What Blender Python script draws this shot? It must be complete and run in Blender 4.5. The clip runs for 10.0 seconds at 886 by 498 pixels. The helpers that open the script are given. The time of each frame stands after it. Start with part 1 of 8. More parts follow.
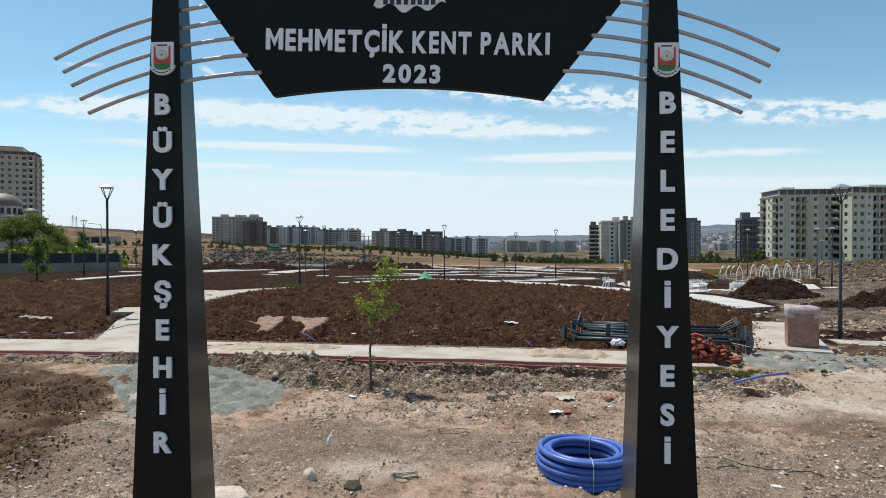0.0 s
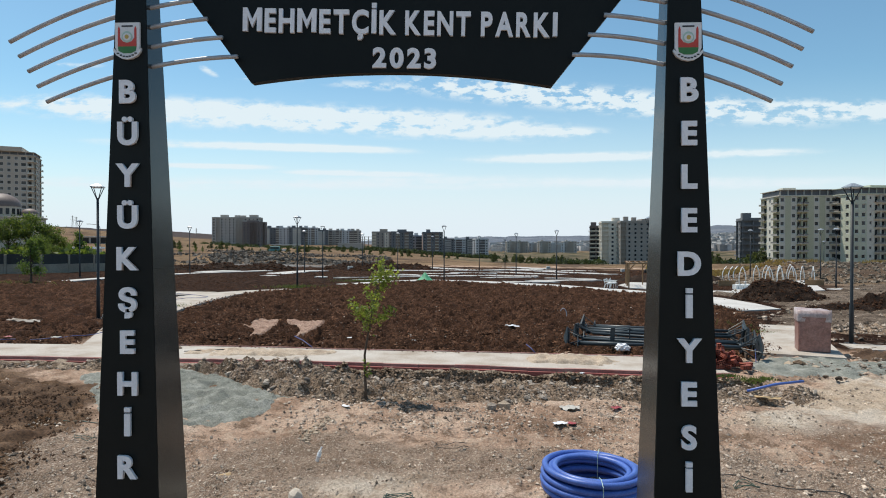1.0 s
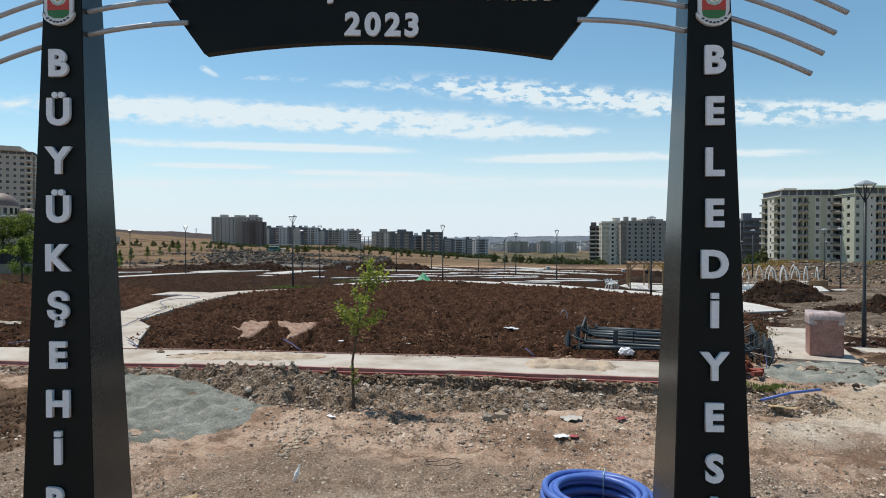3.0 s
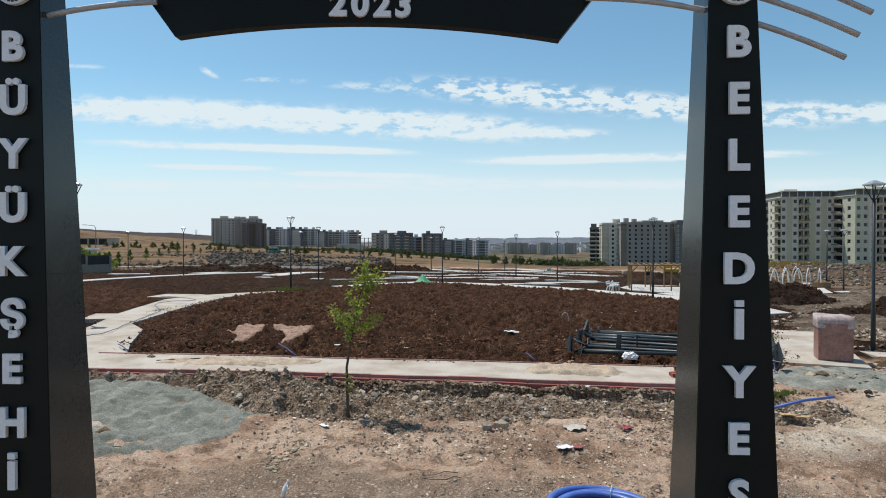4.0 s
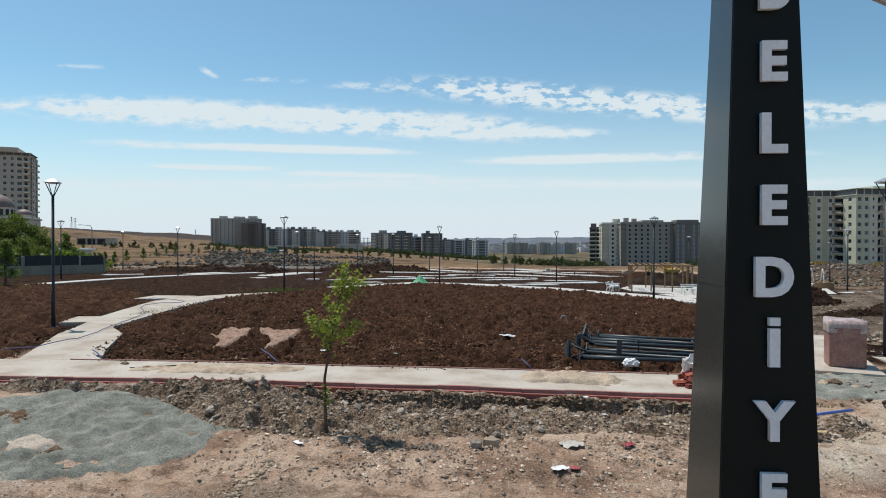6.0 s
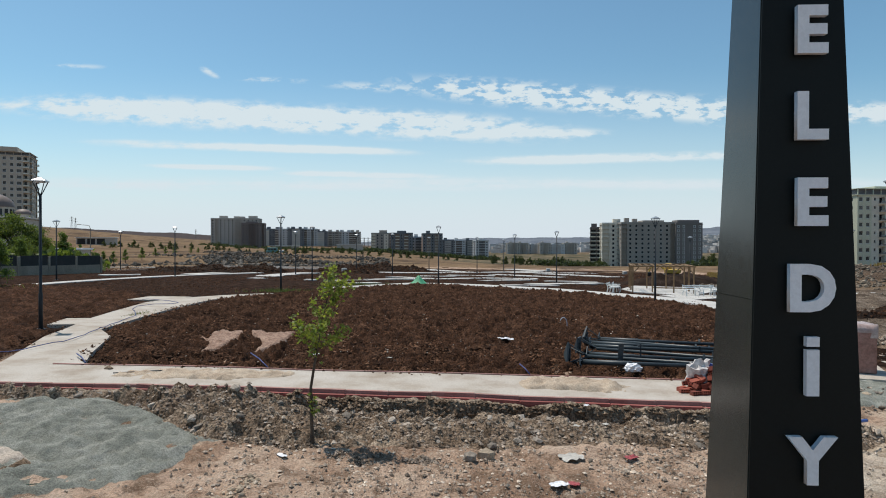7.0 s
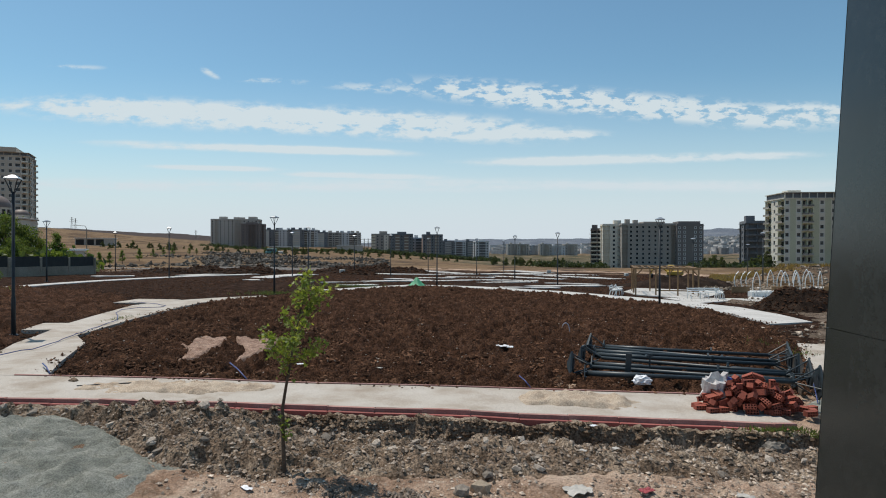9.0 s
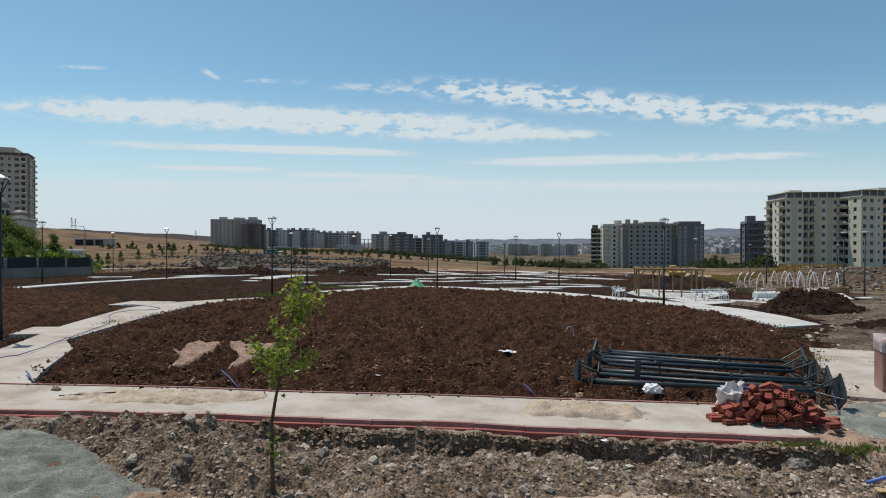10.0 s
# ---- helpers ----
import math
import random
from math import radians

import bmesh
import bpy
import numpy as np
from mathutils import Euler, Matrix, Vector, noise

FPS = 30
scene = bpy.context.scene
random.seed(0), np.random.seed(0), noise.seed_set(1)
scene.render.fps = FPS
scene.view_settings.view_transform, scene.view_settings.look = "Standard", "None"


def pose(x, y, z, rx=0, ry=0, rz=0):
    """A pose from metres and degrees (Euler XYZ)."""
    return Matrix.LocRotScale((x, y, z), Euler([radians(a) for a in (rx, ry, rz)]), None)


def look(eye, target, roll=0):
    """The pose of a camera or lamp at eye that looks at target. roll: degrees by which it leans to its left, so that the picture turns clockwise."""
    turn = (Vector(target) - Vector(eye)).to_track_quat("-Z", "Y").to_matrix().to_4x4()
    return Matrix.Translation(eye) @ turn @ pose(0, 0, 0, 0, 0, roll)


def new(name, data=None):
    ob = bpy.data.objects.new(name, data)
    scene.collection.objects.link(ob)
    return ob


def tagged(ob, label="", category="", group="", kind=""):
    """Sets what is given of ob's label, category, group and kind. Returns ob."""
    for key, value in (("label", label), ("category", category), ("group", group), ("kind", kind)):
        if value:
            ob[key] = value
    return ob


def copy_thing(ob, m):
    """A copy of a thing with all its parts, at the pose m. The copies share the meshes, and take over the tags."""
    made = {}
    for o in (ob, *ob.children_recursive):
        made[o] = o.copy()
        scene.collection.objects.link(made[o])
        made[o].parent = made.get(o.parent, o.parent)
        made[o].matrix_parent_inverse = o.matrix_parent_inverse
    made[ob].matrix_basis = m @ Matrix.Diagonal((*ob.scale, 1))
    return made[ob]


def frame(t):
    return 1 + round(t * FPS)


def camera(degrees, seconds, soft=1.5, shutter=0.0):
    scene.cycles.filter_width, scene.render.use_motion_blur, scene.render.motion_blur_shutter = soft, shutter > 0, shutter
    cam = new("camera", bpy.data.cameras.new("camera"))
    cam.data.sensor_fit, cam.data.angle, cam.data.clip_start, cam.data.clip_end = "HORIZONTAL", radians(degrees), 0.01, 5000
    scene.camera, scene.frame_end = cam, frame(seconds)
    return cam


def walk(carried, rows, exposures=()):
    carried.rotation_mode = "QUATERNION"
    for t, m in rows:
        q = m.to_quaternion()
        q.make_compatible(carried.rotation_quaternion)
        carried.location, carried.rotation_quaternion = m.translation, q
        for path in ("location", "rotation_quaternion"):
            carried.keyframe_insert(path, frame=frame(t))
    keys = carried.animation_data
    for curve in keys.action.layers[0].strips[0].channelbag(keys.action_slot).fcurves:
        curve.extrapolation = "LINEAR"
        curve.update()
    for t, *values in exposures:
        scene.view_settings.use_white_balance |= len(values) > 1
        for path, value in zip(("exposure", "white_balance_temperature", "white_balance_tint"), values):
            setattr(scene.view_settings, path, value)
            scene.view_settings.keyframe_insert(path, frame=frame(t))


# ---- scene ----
# ---------- camera: seconds, x, y, z, yaw, pitch, lean ----------
cam = camera(72.0, 10.0, soft=1.0)
ROWS = [
    (0, 0.238, 0.311, 3.542, 0.040, -0.658, -0.012),
    (0.5, 0.273, 0.630, 3.548, 0.051, -0.624, -0.028),
    (1, 0.279, 0.983, 3.563, 0.052, -0.605, 0.006),
    (1.5, 0.325, 1.210, 3.557, 0.042, -0.655, 0.025),
    (2, 0.375, 1.446, 3.549, 0.054, -0.695, 0.038),
    (2.5, 0.405, 1.633, 3.534, 0.052, -0.667, 0.058),
    (4, 0.462, 2.345, 3.537, 0.058, -0.467, 0.054),
    (4.5, 0.508, 2.576, 3.541, 0.063, -0.451, 0.005),
    (5, 0.560, 2.839, 3.545, 0.080, -0.478, 0.024),
    (5.5, 0.639, 3.042, 3.544, 0.044, -0.477, 0.024),
    (7, 0.853, 3.870, 3.572, 0.086, -0.477, 0.073),
    (7.5, 0.910, 4.131, 3.567, 0.085, -0.447, 0.131),
    (8, 0.976, 4.440, 3.572, 0.105, -0.443, 0.147),
    (8.5, 1.010, 4.761, 3.575, 0.124, -0.391, 0.133),
    (9, 1.021, 5.123, 3.591, 0.119, -0.376, 0.141),
    (9.5, 1.019, 5.443, 3.610, 0.132, -0.374, 0.203),
    (10, 1.003, 5.810, 3.641, 0.132, -0.360, 0.110),
]
walk(cam, [(t, pose(x, y, z, 0, 0, yaw) @ pose(0, 0, 0, 90 + pitch) @ pose(0, 0, 0, 0, 0, lean)) for t, x, y, z, yaw, pitch, lean in ROWS],
     exposures=[(0, 0.14), (2.5, 0.1), (5, 0.05), (7, -0.05), (8.5, -0.12), (10, -0.17)])

# ---------- world, sun ----------
SUN_EL, SUN_AZ = radians(66), math.atan2(-0.76, 0.65)
world = bpy.data.worlds.new("sky")
scene.world = world
world.use_nodes = True
wn, wl = world.node_tree.nodes, world.node_tree.links
wn.clear()


def wmath(op, a, b=None, clamp=False):
    n = wn.new("ShaderNodeMath")
    n.operation, n.use_clamp = op, clamp
    for i, v in enumerate((a, b)):
        if v is None:
            continue
        if isinstance(v, (int, float)):
            n.inputs[i].default_value = v
        else:
            wl.new(v, n.inputs[i])
    return n.outputs[0]


def wsmooth(v, lo, hi):
    n = wn.new("ShaderNodeMapRange")
    n.interpolation_type = "SMOOTHSTEP"
    n.inputs["From Min"].default_value, n.inputs["From Max"].default_value = lo, hi
    wl.new(v, n.inputs["Value"])
    return n.outputs["Result"]


w_co = wn.new("ShaderNodeTexCoord")
w_sep = wn.new("ShaderNodeSeparateXYZ")
wl.new(w_co.outputs["Generated"], w_sep.inputs[0])
w_den = wmath("MAXIMUM", wmath("ABSOLUTE", w_sep.outputs["Y"]), 0.15)
sky_u = wmath("DIVIDE", w_sep.outputs["X"], w_den)
sky_v = wmath("DIVIDE", w_sep.outputs["Z"], w_den)
w_sky = wn.new("ShaderNodeTexSky")
w_sky.sky_type, w_sky.sun_disc = "NISHITA", False
w_sky.sun_elevation, w_sky.sun_rotation = SUN_EL, SUN_AZ
w_sky.altitude, w_sky.air_density, w_sky.dust_density, w_sky.ozone_density = 600, 1.0, 0.8, 1.2

w_vec = wn.new("ShaderNodeCombineXYZ")
wl.new(wmath("MULTIPLY", sky_u, 18.0), w_vec.inputs[0])
wl.new(wmath("MULTIPLY", sky_v, 42.0), w_vec.inputs[1])
w_puff = wn.new("ShaderNodeTexNoise")
w_puff.inputs["Scale"].default_value, w_puff.inputs["Detail"].default_value = 1.6, 9
w_puff.inputs["Roughness"].default_value = 0.62
wl.new(w_vec.outputs[0], w_puff.inputs["Vector"])
w_vec2 = wn.new("ShaderNodeCombineXYZ")
wl.new(wmath("MULTIPLY", sky_u, 3.0), w_vec2.inputs[0])
wl.new(wmath("MULTIPLY", sky_v, 40.0), w_vec2.inputs[1])
w_veil = wn.new("ShaderNodeTexNoise")
w_veil.inputs["Scale"].default_value, w_veil.inputs["Detail"].default_value = 1.1, 6
wl.new(w_vec2.outputs[0], w_veil.inputs["Vector"])

# cloud banks: middle u, middle v, slope, half length, half height, strength, how puffy
BANKS = [
    (-0.26, 0.206, -0.05, 0.44, 0.021, 1.35, 1.2),
    (-0.62, 0.224, -0.02, 0.16, 0.008, 0.75, 1.0),
    (0.28, 0.232, -0.085, 0.34, 0.020, 1.15, 2.5),
    (0.66, 0.216, -0.02, 0.18, 0.017, 1.0, 1.8),
    (0.14, 0.181, 0.0, 0.13, 0.010, 0.85, 1.3),
    (0.03, 0.196, 0.0, 0.05, 0.007, 0.7, 1.3),
    (-0.32, 0.158, -0.03, 0.26, 0.007, 1.15, 0.4),
    (0.32, 0.142, 0.025, 0.29, 0.008, 1.05, 0.5),
    (-0.38, 0.125, -0.02, 0.12, 0.005, 0.8, 0.4),
    (-0.13, 0.113, -0.02, 0.14, 0.006, 0.8, 0.4),
    (-0.385, 0.281, -0.5, 0.018, 0.007, 0.62, 1.4),
    (-0.28, 0.268, -0.03, 0.06, 0.005, 0.6, 1.8),
    (-0.10, 0.256, -0.05, 0.10, 0.009, 0.55, 2.2),
    (-0.60, 0.290, -0.02, 0.05, 0.005, 0.5, 1.6),
    (0.00, 0.098, 0.0, 0.95, 0.014, 0.6, 0.3),
]
cloud = None
for bu, bv, slope, half, thick, power, puffy in BANKS:
    du = wmath("SUBTRACT", sky_u, bu)
    dv = wmath("DIVIDE", wmath("SUBTRACT", wmath("SUBTRACT", sky_v, bv), wmath("MULTIPLY", du, slope)), thick)
    side = wmath("DIVIDE", du, half)
    r2 = wmath("ADD", wmath("POWER", wmath("ABSOLUTE", dv), 2.0), wmath("POWER", wmath("ABSOLUTE", side), 4.0))
    body = wmath("MULTIPLY", wmath("POWER", 2.718, wmath("MULTIPLY", r2, -1.0)), power)
    grain = wmath("ADD", wmath("MULTIPLY", wmath("SUBTRACT", w_puff.outputs["Fac"], 0.5), 2.6 * puffy),
                  wmath("MULTIPLY", wmath("SUBTRACT", w_veil.outputs["Fac"], 0.5), 1.5))
    one = wmath("MULTIPLY", body, wmath("ADD", grain, 0.72, True))
    cloud = one if cloud is None else wmath("MAXIMUM", cloud, one)
w_veil_low = wmath("MULTIPLY", wsmooth(sky_v, 0.30, -0.02), 0.72)
cloud_all = wmath("MINIMUM", wmath("ADD", wsmooth(cloud, 0.10, 0.85), w_veil_low), 0.94)
w_mix = wn.new("ShaderNodeMix")
w_mix.data_type = "RGBA"
w_mix.inputs["B"].default_value = (6.05, 6.82, 7.15, 1)
wl.new(cloud_all, w_mix.inputs["Factor"])
w_tint = wn.new("ShaderNodeMix")
w_tint.data_type, w_tint.blend_type = "RGBA", "MULTIPLY"
w_tint.inputs["Factor"].default_value, w_tint.inputs["B"].default_value = 1.0, (0.84, 1.09, 1.05, 1)
wl.new(w_sky.outputs[0], w_tint.inputs["A"])
wl.new(w_tint.outputs["Result"], w_mix.inputs["A"])
w_bg = wn.new("ShaderNodeBackground")
w_bg.inputs["Strength"].default_value = 0.119
w_haze = wn.new("ShaderNodeMix")
w_haze.data_type = "RGBA"
w_haze.inputs["B"].default_value = (5.85, 6.52, 7.18, 1)
wl.new(wmath("MULTIPLY", wsmooth(sky_v, 0.16, 0.0), 0.85), w_haze.inputs["Factor"])
wl.new(w_mix.outputs["Result"], w_haze.inputs["A"])
wl.new(w_haze.outputs["Result"], w_bg.inputs["Color"])
w_out = wn.new("ShaderNodeOutputWorld")
wl.new(w_bg.outputs[0], w_out.inputs[0])

sun = new("sun", bpy.data.lights.new("sun", "SUN"))
sun.data.energy, sun.data.angle, sun.data.color = 4.3, radians(0.55), (1.0, 0.93, 0.83)
sun.matrix_world = look(Vector((math.sin(SUN_AZ) * math.cos(SUN_EL), math.cos(SUN_AZ) * math.cos(SUN_EL), math.sin(SUN_EL))) * 60, (0, 0, 0))

# ---------- materials ----------


def rgb(c, k=1.0):
    return (min(c[0] * k, 1), min(c[1] * k, 1), min(c[2] * k, 1), 1)


def blank(name):
    m = bpy.data.materials.new(name)
    m.use_nodes = True
    return m, m.node_tree.nodes, m.node_tree.links, m.node_tree.nodes["Principled BSDF"]


def noise_node(n, l, vec, scale, detail=6.0, rough=0.6):
    t = n.new("ShaderNodeTexNoise")
    t.inputs["Scale"].default_value, t.inputs["Detail"].default_value, t.inputs["Roughness"].default_value = scale, detail, rough
    l.new(vec, t.inputs["Vector"])
    return t.outputs["Fac"]


def ramp(n, l, fac, stops):
    r = n.new("ShaderNodeValToRGB")
    el = r.color_ramp.elements
    el[0].position, el[0].color = stops[0][0], rgb(stops[0][1])
    el[1].position, el[1].color = stops[-1][0], rgb(stops[-1][1])
    for p, c in stops[1:-1]:
        e = el.new(p)
        e.color = rgb(c)
    l.new(fac, r.inputs[0])
    return r.outputs[0]


def mixc(n, l, fac, a, b, how="MIX"):
    m = n.new("ShaderNodeMix")
    m.data_type, m.blend_type = "RGBA", how
    for key, v in (("Factor", fac), ("A", a), ("B", b)):
        if isinstance(v, (int, float)):
            m.inputs[key].default_value = v
        elif isinstance(v, tuple):
            m.inputs[key].default_value = rgb(v)
        else:
            l.new(v, m.inputs[key])
    return m.outputs["Result"]


def smooth(n, l, v, lo, hi, a=0.0, b=1.0):
    m = n.new("ShaderNodeMapRange")
    m.interpolation_type = "SMOOTHSTEP"
    for key, x in (("From Min", lo), ("From Max", hi), ("To Min", a), ("To Max", b)):
        m.inputs[key].default_value = x
    l.new(v, m.inputs["Value"])
    return m.outputs["Result"]


def bumped(n, l, p, height, strength, distance):
    b = n.new("ShaderNodeBump")
    b.inputs["Strength"].default_value, b.inputs["Distance"].default_value = strength, distance
    l.new(height, b.inputs["Height"])
    l.new(b.outputs[0], p.inputs["Normal"])


def position(n):
    return n.new("ShaderNodeNewGeometry").outputs["Position"]


def surface(name, cols, scale=1.0, fine=12.0, rough=0.85, bump=0.3, dist=0.02, metal=0.0, contrast=0.35, local=False, spread=0.0, gloss_var=0.1, spec=0.5):
    """A worn surface: broad stains over cols, finer grain over that, and relief; spread: how far single pieces differ."""
    m, n, l, p = blank(name)
    vec = n.new("ShaderNodeTexCoord").outputs["Object"] if local else position(n)
    broad = noise_node(n, l, vec, scale, 5)
    grain = noise_node(n, l, vec, fine, 7, 0.7)
    k = len(cols) - 1
    col = ramp(n, l, broad, [(0.3 + 0.4 * i / max(k, 1), c) for i, c in enumerate(cols)]) if k else mixc(n, l, 0.0, cols[0], cols[0])
    shade = smooth(n, l, grain, 0.34, 0.66, 1 - contrast, 1 + contrast)
    col = mixc(n, l, 1.0, col, shade, "MULTIPLY")
    if spread:
        info = n.new("ShaderNodeObjectInfo").outputs["Random"]
        isl = n.new("ShaderNodeNewGeometry").outputs["Random Per Island"]
        both = n.new("ShaderNodeMath")
        l.new(info, both.inputs[0]), l.new(isl, both.inputs[1])
        fr = n.new("ShaderNodeMath")
        fr.operation = "FRACT"
        l.new(both.outputs[0], fr.inputs[0])
        col = mixc(n, l, 1.0, col, smooth(n, l, fr.outputs[0], 0, 1, 1 - spread, 1 + spread), "MULTIPLY")
    l.new(col, p.inputs["Base Color"])
    l.new(smooth(n, l, grain, 0.3, 0.7, rough - gloss_var, min(rough + gloss_var, 1)), p.inputs["Roughness"])
    p.inputs["Metallic"].default_value = metal
    p.inputs["Specular IOR Level"].default_value = spec
    if bump:
        bumped(n, l, p, grain, bump, dist)
    return m


# the ground sheet: bare site earth, tilled soil, dry fields, stony waste and far scrub by place
def ground_material():
    m, n, l, p = blank("site_earth")
    vec = position(n)

    def zone(key):
        a = n.new("ShaderNodeAttribute")
        a.attribute_name = key
        return a.outputs["Fac"]

    def wider(a, b):
        q = n.new("ShaderNodeMath")
        q.operation = "MAXIMUM"
        l.new(a, q.inputs[0]), l.new(b, q.inputs[1])
        return q.outputs[0]

    broad, mid = noise_node(n, l, vec, 0.30, 7, 0.62), noise_node(n, l, vec, 2.1, 8, 0.65)
    grit, speck = noise_node(n, l, vec, 26, 6, 0.75), noise_node(n, l, vec, 75, 3, 0.7)
    earth = ramp(n, l, broad, [(0.36, (0.195, 0.116, 0.076)), (0.44, (0.36, 0.230, 0.157)), (0.52, (0.51, 0.353, 0.257)), (0.58, (0.57, 0.413, 0.310)), (0.66, (0.67, 0.540, 0.440))])
    earth = mixc(n, l, smooth(n, l, mid, 0.50, 0.60, 0, 0.8), earth, (0.175, 0.110, 0.072))
    earth = mixc(n, l, smooth(n, l, mid, 0.45, 0.37, 0, 0.6), earth, (0.58, 0.45, 0.34))
    earth = mixc(n, l, smooth(n, l, speck, 0.53, 0.62, 0, 0.45), earth, (0.60, 0.50, 0.40))
    earth = mixc(n, l, smooth(n, l, speck, 0.46, 0.36, 0, 0.40), earth, (0.13, 0.085, 0.058))
    gravel = ramp(n, l, mid, [(0.38, (0.115, 0.075, 0.051)), (0.50, (0.205, 0.143, 0.102)), (0.62, (0.34, 0.255, 0.190))])
    gravel = mixc(n, l, smooth(n, l, speck, 0.52, 0.60, 0, 0.7), gravel, (0.62, 0.53, 0.43))
    earth = mixc(n, l, zone("gravel"), earth, gravel)
    # small stones bedded in the earth, at two sizes
    stones = None
    for size, least in ((15, 0.62), (34, 0.45)):
        warp = mixc(n, l, 0.06, vec, noise_node(n, l, vec, size * 0.8, 2), "ADD")
        vor = n.new("ShaderNodeTexVoronoi")
        vor.inputs["Scale"].default_value = size
        l.new(warp, vor.inputs["Vector"])
        pick = n.new("ShaderNodeSeparateColor")
        l.new(vor.outputs["Color"], pick.inputs[0])
        here = n.new("ShaderNodeMath")
        here.operation = "MULTIPLY"
        l.new(smooth(n, l, vor.outputs["Distance"], 0.50, 0.28), here.inputs[0])
        l.new(smooth(n, l, pick.outputs[0], least, least + 0.06), here.inputs[1])
        thin = n.new("ShaderNodeMath")
        thin.operation = "MULTIPLY"
        l.new(here.outputs[0], thin.inputs[0])
        l.new(smooth(n, l, zone("gravel"), 0.0, 0.6, 0.35, 1.0), thin.inputs[1])
        tone = ramp(n, l, pick.outputs[1], [(0.0, (0.11, 0.075, 0.052)), (0.45, (0.30, 0.225, 0.165)), (0.8, (0.55, 0.455, 0.36)), (1.0, (0.66, 0.58, 0.49))])
        earth = mixc(n, l, thin.outputs[0], earth, tone)
        stones = thin.outputs[0] if stones is None else wider(stones, thin.outputs[0])
    damp = ramp(n, l, mid, [(0.38, (0.060, 0.034, 0.019)), (0.50, (0.115, 0.069, 0.041)), (0.62, (0.20, 0.130, 0.082))])
    earth = mixc(n, l, zone("damp"), earth, damp)
    pale = mixc(n, l, smooth(n, l, broad, 0.42, 0.58), (0.66, 0.575, 0.475), (0.52, 0.415, 0.31))
    pale = mixc(n, l, smooth(n, l, mid, 0.52, 0.62, 0, 0.6), pale, (0.34, 0.245, 0.165))
    pale = mixc(n, l, smooth(n, l, speck, 0.47, 0.36, 0, 0.45), pale, (0.25, 0.19, 0.145))
    col = mixc(n, l, zone("pale"), earth, pale)
    soil = ramp(n, l, mid, [(0.40, (0.014, 0.007, 0.0042)), (0.50, (0.031, 0.0158, 0.0096)), (0.60, (0.068, 0.038, 0.025))])
    col = mixc(n, l, zone("soil"), col, soil)
    grey = ramp(n, l, grit, [(0.38, (0.05, 0.047, 0.044)), (0.5, (0.15, 0.142, 0.135)), (0.62, (0.28, 0.27, 0.26))])
    col = mixc(n, l, zone("stony"), col, grey)
    far = noise_node(n, l, vec, 0.045, 7, 0.65)
    straw = ramp(n, l, far, [(0.36, (0.066, 0.046, 0.034)), (0.46, (0.135, 0.090, 0.056)), (0.56, (0.215, 0.145, 0.086)), (0.68, (0.11, 0.080, 0.057))])
    col = mixc(n, l, zone("field"), col, straw)
    scrub = ramp(n, l, far, [(0.4, (0.045, 0.046, 0.028)), (0.52, (0.12, 0.098, 0.062)), (0.65, (0.21, 0.158, 0.105))])
    col = mixc(n, l, zone("scrub"), col, scrub)
    # far hills: blue distance haze is mixed into their base colour
    hazy_hill = ramp(n, l, noise_node(n, l, vec, 0.006, 8, 0.65), [(0.35, (0.09, 0.108, 0.138)), (0.6, (0.16, 0.175, 0.20))])
    col = mixc(n, l, zone("hazy_hill"), col, hazy_hill)
    col = mixc(n, l, zone("dark"), col, (0.065, 0.052, 0.050))
    l.new(mixc(n, l, 1.0, col, smooth(n, l, grit, 0.34, 0.66, 0.72, 1.28), "MULTIPLY"), p.inputs["Base Color"])
    p.inputs["Roughness"].default_value = 1.0
    p.inputs["Specular IOR Level"].default_value = 0.04
    both = n.new("ShaderNodeMath")
    l.new(grit, both.inputs[0]), l.new(speck, both.inputs[1])
    high = n.new("ShaderNodeMath")
    l.new(both.outputs[0], high.inputs[0]), l.new(stones, high.inputs[1])
    bumped(n, l, p, high.outputs[0], 0.8, 0.045)
    return m


M_GROUND = ground_material()
# bed soil: shade between the clods deepens its grain contrast and dark end
M_SOIL = surface("tilled_soil", [(0.029, 0.0138, 0.0078), (0.069, 0.0330, 0.0184), (0.135, 0.069, 0.041)], 1.6, 20, 0.95, 1.0, 0.13, contrast=0.8, spec=0.1)
# dark dumped soil, with the shade of steep heap sides also in its colour
M_HEAP_SHADE = surface("dumped_soil_shade", [(0.012, 0.0076, 0.0054), (0.025, 0.0155, 0.0110), (0.054, 0.036, 0.026)], 1.1, 18, 0.95, 1.0, 0.07, contrast=0.6, spec=0.1)
# lighter than the bed soil: sunlit crumbs are put into the clod colour
M_CLOD = surface("soil_clods", [(0.064, 0.0310, 0.0172), (0.158, 0.083, 0.049)], 1.2, 40, 0.95, 0.8, 0.02, contrast=0.5, spread=0.7, spec=0.1)
M_RUBBLE = surface("rubble_earth", [(0.150, 0.102, 0.068), (0.275, 0.200, 0.142), (0.46, 0.362, 0.268)], 2.2, 20, 0.95, 1.0, 0.09, contrast=0.65, spec=0.05)
M_LIP = surface("crumbled_pale_earth", [(0.20, 0.148, 0.108), (0.39, 0.315, 0.24)], 3.0, 30, 0.95, 1.0, 0.03, contrast=0.45, spec=0.1)
M_STONE = surface("broken_limestone", [(0.22, 0.182, 0.146), (0.40, 0.345, 0.29)], 4, 30, 0.9, 0.4, 0.01, contrast=0.25, spread=0.45, local=True, spec=0.25)
